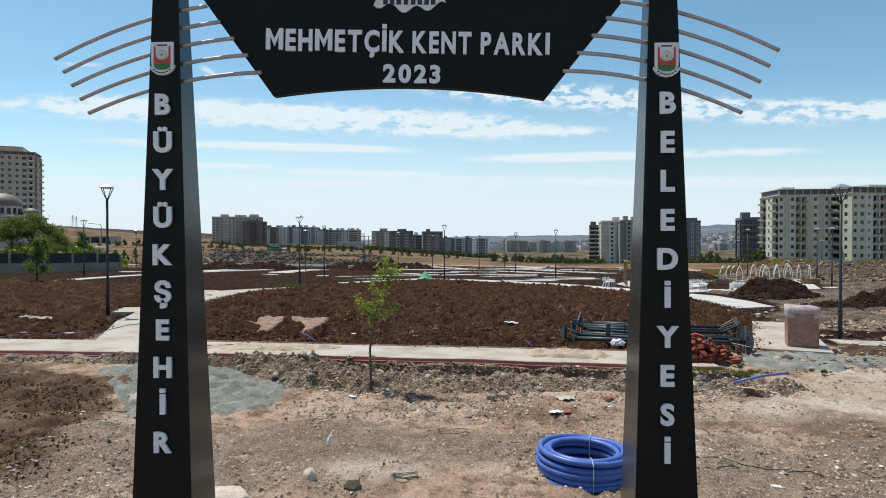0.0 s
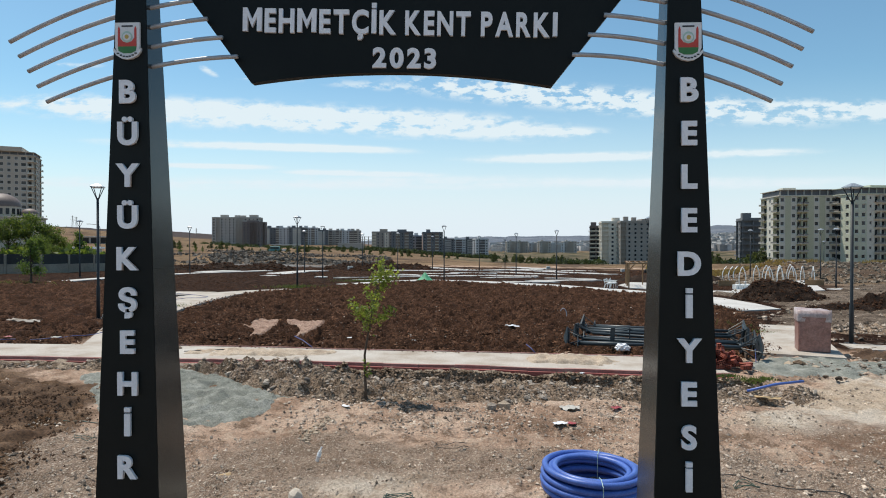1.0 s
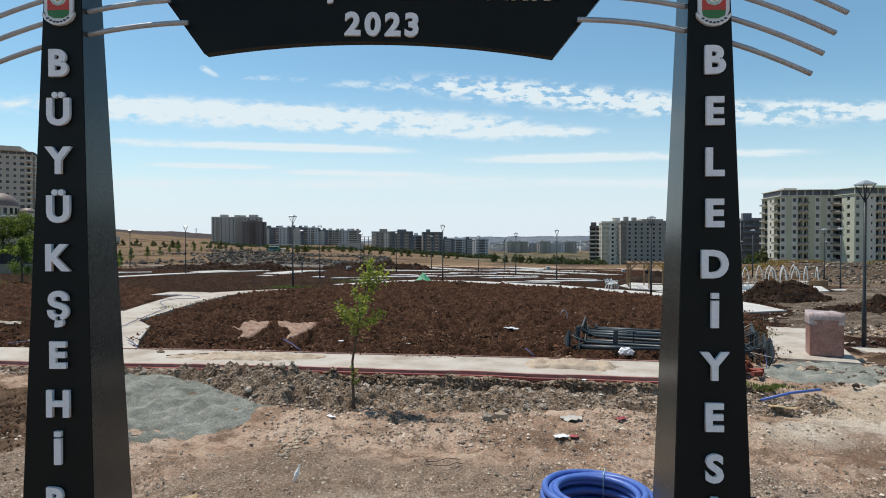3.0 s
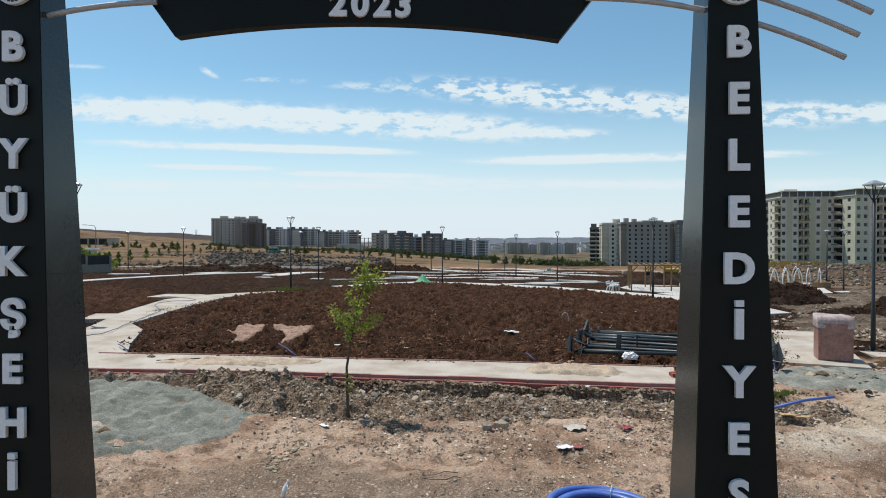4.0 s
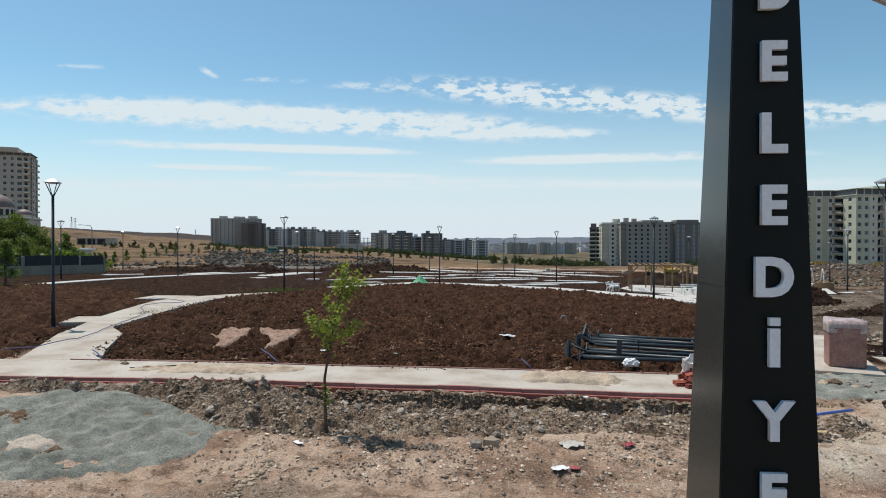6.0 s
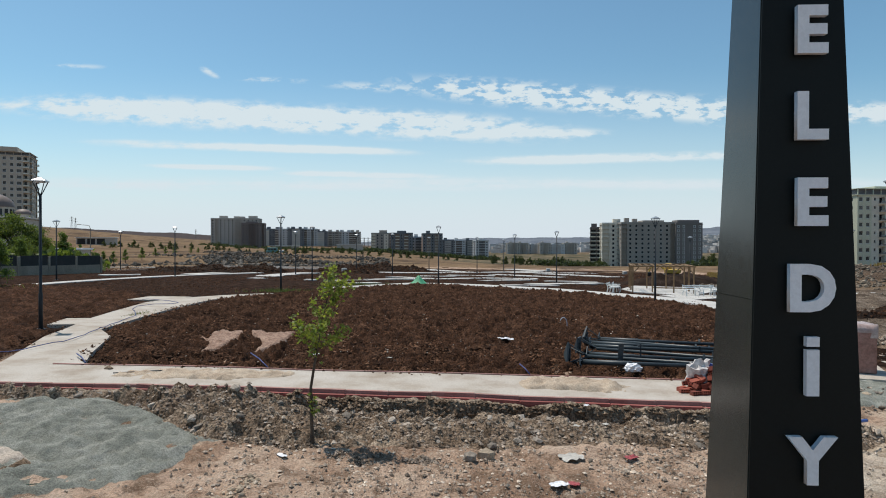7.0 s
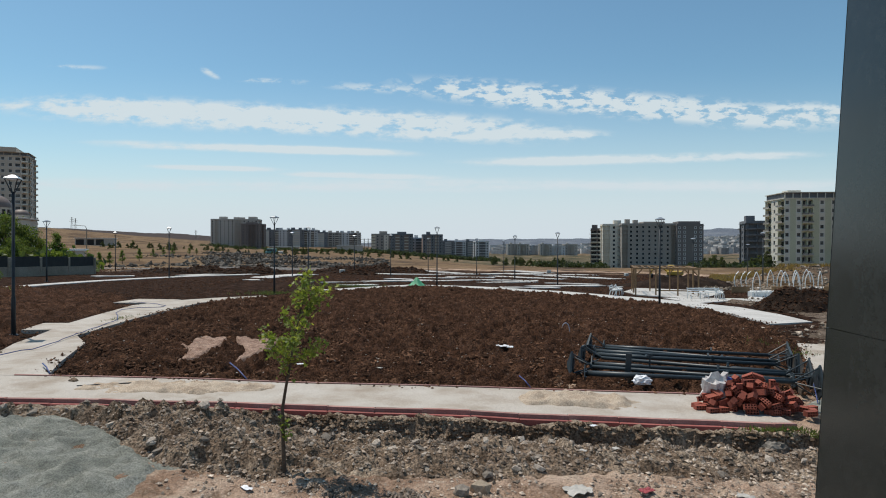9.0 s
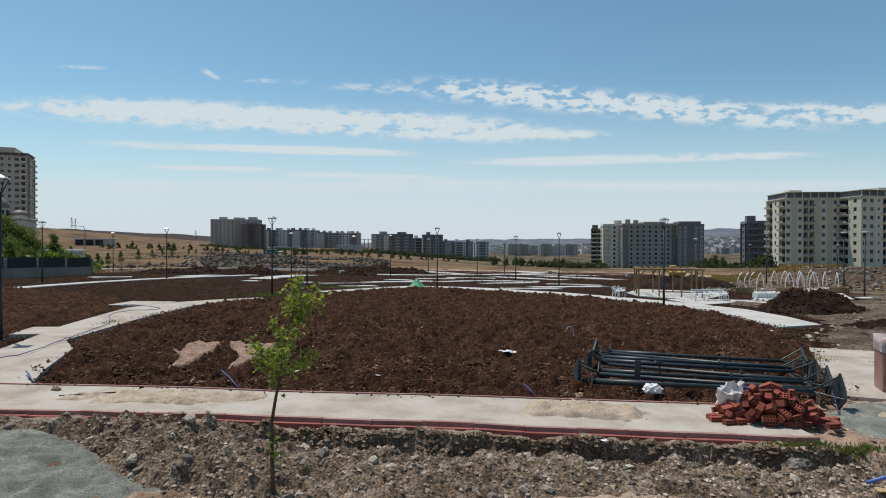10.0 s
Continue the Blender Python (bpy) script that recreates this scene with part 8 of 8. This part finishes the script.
# ---------- buildings ----------
def opening_wall(L, floors, fh, cols, plinth, depth=0.22):
    """One face of a block in its own plane (x along, z up, outside at -y): wall with real openings, and where windows and loggias go."""
    v, f, win, log, tint = [], [], [], [], []
    cw = L / len(cols)

    def quad(*p, accent=0):
        k = len(v)
        v.extend(p)
        f.append((k, k + 1, k + 2, k + 3))
        tint.append(accent)

    quad((0, 0, -plinth), (L, 0, -plinth), (L, 0, 0), (0, 0, 0))
    for j in range(floors):
        z0, z1 = j * fh, (j + 1) * fh
        for i, c in enumerate(cols):
            x0, x1 = i * cw, (i + 1) * cw
            acc = int(c in "bs-")
            if c == "-":
                quad((x0, 0, z0), (x1, 0, z0), (x1, 0, z1), (x0, 0, z1), accent=acc)
                continue
            ww, a, b, dp = {"w": (min(1.55, cw * 0.68), 0.85, 2.5, depth), "s": (min(0.9, cw * 0.5), 1.1, 2.4, depth), "W": (min(2.6, cw * 0.72), 0.8, 2.5, depth), "b": (cw - 0.5, 0.15, 2.65, 1.2)}[c]
            xa, xb, za, zb = (x0 + x1 - ww) / 2, (x0 + x1 + ww) / 2, z0 + a, z0 + b
            quad((x0, 0, z0), (x1, 0, z0), (x1, 0, za), (x0, 0, za), accent=acc)
            quad((x0, 0, zb), (x1, 0, zb), (x1, 0, z1), (x0, 0, z1), accent=acc)
            quad((x0, 0, za), (xa, 0, za), (xa, 0, zb), (x0, 0, zb), accent=acc)
            quad((xb, 0, za), (x1, 0, za), (x1, 0, zb), (xb, 0, zb), accent=acc)
            quad((xa, 0, za), (xa, dp, za), (xa, dp, zb), (xa, 0, zb), accent=acc)
            quad((xb, dp, za), (xb, 0, za), (xb, 0, zb), (xb, dp, zb), accent=acc)
            quad((xa, 0, za), (xb, 0, za), (xb, dp, za), (xa, dp, za), accent=acc)
            quad((xa, dp, zb), (xb, dp, zb), (xb, 0, zb), (xa, 0, zb), accent=acc)
            if c == "b":
                quad((xa, dp, za), (xb, dp, za), (xb, dp, zb), (xa, dp, zb), accent=acc)
                log.append((xa, xb, za))
            if c == "b" and fh < 2.98:
                continue
            win.append((c, (xa + xb) / 2, za, ww if c != "b" else ww - 0.25, zb - za if c != "b" else 2.3, dp - 0.06))
    return v, f, win, log, tint


def block(name, m, w, d, floors, fh, paint, front, side, label, plinth=14.0, group="apartment blocks", roof_h=1.0, tops=((0.3, 4, 2.6),), mat_band=None, parapet=None, pane=M_PANE, rim=0.08, rail=None, accent=None):
    """An apartment block; front and side name each bay: w window, s small window, b balcony, - blank."""
    house = thing("apartment_building", m, label, "apartment building", group)
    H = floors * fh
    east = m.translation.x > 0
    faces = [(Matrix.Translation((-w / 2, -d / 2, 0)), w, front), (Matrix.Translation((w / 2, -d / 2, 0)) @ pose(0, 0, 0, 0, 0, 90), d, "-" if east else side),
             (Matrix.Translation((-w / 2, d / 2, 0)) @ pose(0, 0, 0, 0, 0, -90), d, side if east else "-")]
    meshes = {}
    for fm, L, cols in faces:
        v, f, win, log, tint = opening_wall(L, floors, fh, cols, plinth)
        link("wall", [tuple(fm @ Vector(p)) for p in v], f, [paint, accent or paint], house, tint)
        for c, x, z, ww, hh, y in win:
            key = (c, round(ww, 2), round(hh, 2))
            if key not in meshes:
                a, b, e = ww / 2, hh, rim
                pv = [(-a, 0, 0), (a, 0, 0), (a, 0, b), (-a, 0, b), (-a + e, 0, e), (a - e, 0, e), (a - e, 0, b - e), (-a + e, 0, b - e), (-a + e, 0.04, e), (a - e, 0.04, e), (a - e, 0.04, b - e), (-a + e, 0.04, b - e)]
                me = bpy.data.meshes.new("window")
                me.from_pydata(pv, [], [(0, 1, 5, 4), (1, 2, 6, 5), (2, 3, 7, 6), (3, 0, 4, 7), (8, 9, 10, 11), (4, 5, 9, 8), (6, 7, 11, 10)])
                me.materials.append(M_WFRAME), me.materials.append(pane if c != "b" else M_PANE)
                me.polygons[4].material_index = 1
                meshes[key] = me
            shared("window", meshes[key], house, fm @ Matrix.Translation((x, y, z)))
        for xa, xb, za in log:
            key = ("balcony", round(xb - xa, 2))
            if key not in meshes:
                q = join(box(-(xb - xa) / 2 - 0.1, (xb - xa) / 2 + 0.1, -0.95, 0.02, -0.15, 0.0), box(-(xb - xa) / 2 - 0.1, (xb - xa) / 2 + 0.1, -0.95, -0.86, 0.0, 0.62))
                me = bpy.data.meshes.new("balcony")
                me.from_pydata(q[0], [], q[1])
                me.materials.append(parapet or paint), me.materials.append(rail or parapet or paint)
                me.polygons.foreach_set("material_index", np.array([0] * 6 + [1] * 6, dtype=np.int32))
                meshes[key] = me
            shared("balcony", meshes[key], house, fm @ Matrix.Translation(((xa + xb) / 2, 0, za)))
    s = box(-w / 2 + 0.003, w / 2 - 0.003, d / 2 - 0.3, d / 2, -plinth, H)
    link("wall", s[0], s[1], paint, house)
    s = join(box(-w / 2 - 0.35, w / 2 + 0.35, -d / 2 - 0.35, d / 2 + 0.35, H, H + 0.3), box(-w / 2, w / 2, -d / 2, d / 2, H + 0.3, H + 0.3 + roof_h))
    if mat_band:
        s = join(box(-w / 2 - 0.35, w / 2 + 0.35, -d / 2 - 0.35, d / 2 + 0.35, H, H + 0.3), box(-w / 2 - 0.2, w / 2 + 0.2, -d / 2 - 0.2, d / 2 + 0.2, H + 0.05 + roof_h, H + 0.3 + roof_h))
        roof = link("roof", s[0], s[1], paint, house)
        s = box(-w / 2 + 0.4, w / 2 - 0.4, -d / 2 + 1.2, d / 2 - 0.4, H + 0.3, H + 0.05 + roof_h)
        link("attic", s[0], s[1], mat_band, roof)
        n = max(4, round(w / 3.2))
        for k in range(n + 1):
            x = -w / 2 + 0.3 + (w - 0.6) * k / n
            s = box(x - 0.12, x + 0.12, -d / 2 + 0.1, -d / 2 + 0.396, H + 0.3, H + 0.05 + roof_h)
            link("pier", s[0], s[1], paint, roof)
    else:
        roof = link("roof", s[0], s[1], paint, house)
    for at, tw, th in tops:
        x = (at - 0.5) * w
        s = box(x - tw / 2, x + tw / 2, -tw / 2, tw / 2, H + 0.3 + roof_h, H + 0.3 + roof_h + th)
        link("roof_house", s[0], s[1], paint, roof)
    return house


def at_height(px, d, row_z, yaw):
    x, y = 1.0 + px / 1000 * d, 5.8 + d
    return pose(x, y, row_z, 0, 0, yaw)


P_CREAM = facade_paint("cream_render", (0.62, 0.59, 0.505))
P_TOWER = facade_paint("tower_render", (0.50, 0.44, 0.365))
P_SAGE = facade_paint("sage_render", (0.52, 0.535, 0.42))
P_STONE = facade_paint("beige_render", (0.44, 0.405, 0.365))
P_GREY = facade_paint("grey_render_far", (0.34, 0.305, 0.27))
P_MID = facade_paint("mid_grey_render", (0.55, 0.55, 0.55))
P_DARK = facade_paint("dark_brown_render", (0.17, 0.14, 0.13))
P_SLATE = facade_paint("slate_render", (0.165, 0.170, 0.180))
P_BRICKY = facade_paint("brown_render", (0.30, 0.225, 0.19))
P_DARKSLATE = facade_paint("dark_slate_render", (0.185, 0.165, 0.155))
P_PALE = facade_paint("pale_cream_render", (0.72, 0.665, 0.57))
P_OLIVE = facade_paint("olive_render", (0.50, 0.495, 0.36))
P_RAW = facade_paint("raw_concrete", (0.27, 0.25, 0.23))

# tall block at the western edge
block("tower", at_height(-737, 300, -1.5, 24), 30, 18, 16, 2.99, P_TOWER, "bwwWwwwwWb", "bWwb", "tall beige apartment tower with glazed balconies", 6, tops=((0.5, 20, 2.2),), mat_band=P_SLATE, roof_h=1.6, parapet=P_CREAM, pane=M_PANE_SOFT, rim=0.12)
# far row, west to east
block("b", at_height(-341, 650, -3.2, 4), 49, 18, 11, 2.95, P_STONE, "wbwswwbbwwsw", "wbw", "long beige apartment block with balcony columns", 12, tops=((0.22, 7, 2.6), (0.5, 5, 2.2), (0.62, 5, 2.0), (0.85, 8, 2.6)))
block("b", at_height(-313, 622, -3.1, -6), 19, 17, 9, 2.95, P_DARK, "wwbbw", "wbw", "dark brown apartment block beside a beige one", 12, tops=((0.4, 9, 1.4),))
for b_, d, w, fl, paint, pat in ((-282, 800, 24, 9, P_SLATE, "wbwwbw"), (-263, 800, 22, 9, P_MID, "bwwwb"), (-243, 790, 20, 9, P_SLATE, "wbbw"), (-222, 800, 22, 9, P_MID, "wbwbw"), (-203, 805, 18, 8, P_SLATE, "wbbw"),
                                 (-182, 830, 22, 8, P_STONE, "wbwbw"), (-163, 835, 20, 8, P_MID, "bwwb"), (-147, 840, 16, 8, P_STONE, "wbw")):
    block("b", at_height(b_, d, -4.6, 12), w, 16, fl, 2.95, paint, pat, "wbw", "grey and pale apartment block in a distant row", 12, tops=((0.3, 5, 2.4), (0.75, 4, 2.2)), accent=P_MID if paint is P_SLATE else P_DARK, parapet=P_PALE)
block("b", at_height(-92, 620, -13.1, 6), 34, 18, 9, 2.95, P_GREY, "bwwswwbw", "wbw", "grey apartment block with a recessed centre", 12, tops=((0.35, 8, 2.6),), accent=P_PALE)
block("b", at_height(-70, 612, -13.1, 6), 22, 18, 9, 2.95, P_SLATE, "wbwbw", "wbw", "dark grey apartment block with pale balconies", 12, tops=((0.5, 9, 2.0),), parapet=P_CREAM, accent=P_BRICKY)
block("b", at_height(-41, 640, -13.7, 6), 17, 16, 8, 2.95, P_MID, "wbbw", "wbw", "mid grey apartment block between taller ones", 12, accent=P_SLATE)
block("b", at_height(-20, 615, -13.6, 6), 20, 17, 9, 2.95, P_SLATE, "wbwbw", "wbw", "dark grey apartment block with pale balconies", 12, parapet=P_CREAM, accent=P_BRICKY)
for b_, d, w, fl, paint in ((6, 760, 15, 8, P_SLATE), (24, 765, 16, 8, P_MID), (42, 770, 14, 8, P_SLATE)):
    block("b", at_height(b_, d, -16.0, 4), w, 14, fl, 2.9, paint, "wbbw", "wbw", "small dark apartment block in the distance", 12, accent=P_MID if paint is P_SLATE else P_DARK)
block("b", at_height(60, 690, -16.8, 10), 15, 15, 8, 2.95, P_MID, "wbbw", "wbw", "pale grey apartment block standing alone", 12, tops=((0.5, 6, 1.8),), accent=P_SLATE)


def skeleton_frame(m, w, d, floors, fh, label):
    h = thing("unfinished_building", m, label, "building shell", "apartment blocks")
    for j in range(floors + 1):
        s = box(-w / 2, w / 2, -d / 2, d / 2, j * fh - 0.14, j * fh + 0.14)
        link("floor_slab", s[0], s[1], P_RAW, h)
    n = max(2, round(w / 4.5))
    for i in range(n + 1):
        for y in (-d / 2 + 0.3, 0, d / 2 - 0.3):
            x = -w / 2 + 0.3 + (w - 0.6) * i / n
            s = box(x - 0.25, x + 0.25, y - 0.25, y + 0.25, -12, floors * fh + 0.6)
            link("column", s[0], s[1], P_RAW, h)


skeleton_frame(at_height(-125, 640, -13.7, 6), 17, 15, 8, 2.9, "bare concrete frame of an unfinished building")

# group on the eastern side
block("b", at_height(251, 440, -12.5, -14), 9, 14, 9, 3.0, P_DARK, "bb", "wbw", "dark apartment wing with white balconies", 8, parapet=P_CREAM)
block("b", at_height(276, 425, -12.4, -8), 15, 16, 10, 2.95, P_PALE, "bws", "wbw", "cream apartment wing with rounded balconies", 8, tops=((0.7, 5, 2.6),))
block("b", at_height(331, 415, -12.4, -4), 36, 18, 10, 2.95, P_GREY, "bwwwwwwwb", "wbw", "unpainted grey apartment block with empty windows", 8, tops=((0.15, 3, 3.0), (0.3, 3, 2.5), (0.6, 14, 1.2)))
block("b", at_height(397, 410, -12.4, -6), 17, 18, 10, 2.9, P_DARKSLATE, "ww-ww", "wbw", "dark brown apartment block with pale window frames", 8, tops=((0.5, 14, 1.8),), rim=0.34)
block("b", at_height(508, 300, -9.2, -14), 10, 14, 8, 2.95, P_SLATE, "bb", "bwb", "dark unfinished apartment block behind a cream one", 8)
block("b", at_height(588, 246, -6.4, -6), 21.5, 18, 9, 3.16, P_CREAM, "w-wbb-w-ww", "bwb", "cream apartment block with deep balconies", 8, tops=((0.3, 5, 1.2),), mat_band=P_SLATE, roof_h=2.3, pane=M_PANE_SOFT, rim=0.13, rail=M_RAILING, accent=P_OLIVE)
block("b", at_height(702, 236, -6.5, 7), 26, 18, 9, 3.16, P_SAGE, "wwsbbww-w", "wbw", "sage green apartment block with stacked balconies", 8, tops=((0.6, 10, 1.2),), mat_band=P_SLATE, roof_h=2.3, parapet=P_CREAM, pane=M_PANE_SOFT, rim=0.13, rail=M_RAILING, accent=P_CREAM)


# ---------- mosque, shed, mast ----------
def mosque():
    m = thing("mosque", far_spot(-742, 205, 20, 1.9), "pale stone mosque with lead-brown domes behind trees", "mosque")
    s = chamfered(-9.5, 10.5, -9, 9, -3, 8.4, 0.2)
    hall = link("hall", s[0], s[1], P_TOWER, m)
    s = chamfered(-9.9, 10.9, -9.4, 9.4, 8.4, 9.0, 0.1)
    link("cornice", s[0], s[1], P_STONE, hall)
    for x, r, z, drum in ((-0.5, 6.2, 12.4, 3.4), (8.2, 2.6, 10.0, 1.0)):
        s = tube([(x, -2, z - drum), (x, -2, z)], 0.97 * r, 32)
        ring = link("drum", s[0], s[1], P_TOWER, m)
        if drum > 2:
            for i in range(20):
                t = 2 * math.pi * i / 20
                s = moved(box(-0.5, 0.5, -0.14, 0.1, 0.7, 2.7), pose(x + 0.97 * r * math.cos(t), -2 + 0.97 * r * math.sin(t), z - drum, 0, 0, math.degrees(t) + 90))
                link("window", s[0], s[1], M_PANE, ring)
        pts, f, n = [], [], 32
        for i in range(9):
            t = i / 8 * math.pi / 2
            pts += [(x + r * math.cos(t) * math.cos(a), -2 + r * math.cos(t) * math.sin(a), z + 0.74 * r * math.sin(t)) for a in (2 * math.pi * j / n for j in range(n))]
        for i in range(8):
            f += [(i * n + j, i * n + (j + 1) % n, (i + 1) * n + (j + 1) % n, (i + 1) * n + j) for j in range(n)]
        link("dome", pts, f, M_DOME, m, soft=True)
    for i in range(7):
        s = box(-8.8 + 2.8 * i, -7.4 + 2.8 * i, -9.05, -8.9, 2.5, 7.2)
        link("window", s[0], s[1], M_PANE, hall)


mosque()


def shed(px, d, w, h, roof, label):
    b = thing("shed", far_spot(px, d, 8), label, "shed")
    s = box(-w / 2, w / 2, -2, 2, -1, h)
    link("body", s[0], s[1], P_STONE, b)
    s = box(-w / 2 - 0.4, w / 2 + 0.4, -2.6, 2.4, h, h + 0.3)
    link("roof", s[0], s[1], roof, b)
    # black panels on the closed wall stand for the shade inside openings
    for k in range(max(1, int(w / 5)) if w < 20 else 0):
        a = -w / 2 + 0.5 + 5 * k
        s = box(a, min(a + 4, w / 2 - 0.5), -2.03, -1.9, 0.3, h - 0.5)
        link("opening_panel", s[0], s[1], M_MESH, b)


shed(-624, 104, 4.4, 3.1, M_LIGHTPAINT, "low dark shed with a white roof behind the wall")
shed(-573, 330, 19.5, 3.8, M_LIGHTPAINT, "pale low building beside young trees")
shed(-155, 520, 22.0, 5.0, M_LIGHTPAINT, "pale industrial hall in the distance")
shed(-262, 560, 26.0, 3.0, M_LIGHTPAINT, "long low hall with a pale roof in the distance")


def mast(px, d, h):
    m = thing("power_mast", far_spot(px, d), "distant lattice power mast on the ridge", "power mast", "power masts")
    for sx in (-1, 1):
        for sy in (-1, 1):
            s = tube([(sx * h * 0.09, sy * h * 0.09, -3), (sx * h * 0.02, sy * h * 0.02, h * 0.7), (sx * h * 0.012, sy * h * 0.012, h)], 0.16, 4)
            link("leg", s[0], s[1], M_WALL, m)
    for z, w in ((0.68, 0.2), (0.82, 0.16), (0.94, 0.12)):
        s = tube([(-h * w, 0, h * z), (h * w, 0, h * z)], 0.16, 4)
        link("cross_arm", s[0], s[1], M_WALL, m)


mast(-612, 1000, 22)
mast(-408, 1060, 14)
mast(-606, 1030, 20)


# street lights of the far road
def road_light(px, d, h):
    r = thing("road_light", far_spot(px, d), "tall grey road light with a curved arm", "lamp", "road lights")
    s = tube([(0, 0, -0.3), (0, 0, h * 0.9), (-0.3, 0, h * 0.98), (-2.2, 0, h)], 0.09, 6, taper=[1.2, 0.8, 0.7, 0.6])
    link("pole", s[0], s[1], M_WALL, r)
    s = chamfered(-2.9, -2.1, -0.14, 0.14, h - 0.04, h + 0.08, 0.02)
    link("head", s[0], s[1], M_WALL, r)


road_light(-590, 130, 8.5)


# ---------- distant town ----------
def town():
    rng = np.random.default_rng(601)
    parts = []
    for _ in range(900):
        az_, d = rng.choice([rng.uniform(0.40, 0.56), rng.uniform(0.08, 0.27), rng.uniform(0.2, 0.5)], p=[0.55, 0.2, 0.25]), rng.uniform(1350, 2050)
        x, y = az_ * d, d
        w, h = rng.uniform(9, 24), rng.uniform(5, 14)
        parts.append(moved(box(-w / 2, w / 2, -7, 7, -6, h), pose(x, y, base_z(x, y), 0, 0, rng.uniform(-25, 25))))
    s = join(*parts)
    tagged(link("distant_town", s[0], s[1], surface("town_walls", [(0.30, 0.28, 0.26), (0.52, 0.49, 0.46)], 0.02, 0.3, 0.9, 0.0, contrast=0.2, spread=0.35)), "pale houses of a distant town on the hillside", "town", kind="stuff")


town()
for b_, d, w, fl in ((113, 1150, 24, 9), (128, 1160, 22, 9), (147, 1170, 20, 8), (165, 1150, 22, 9), (184, 1160, 30, 8), (206, 1180, 26, 9)):
    block("b", at_height(b_, d, -22.0, 5), w, 16, fl, 2.95, P_STONE if fl == 9 else P_MID, "wbbw", "wbw", "pale apartment block far off in the haze", 10)
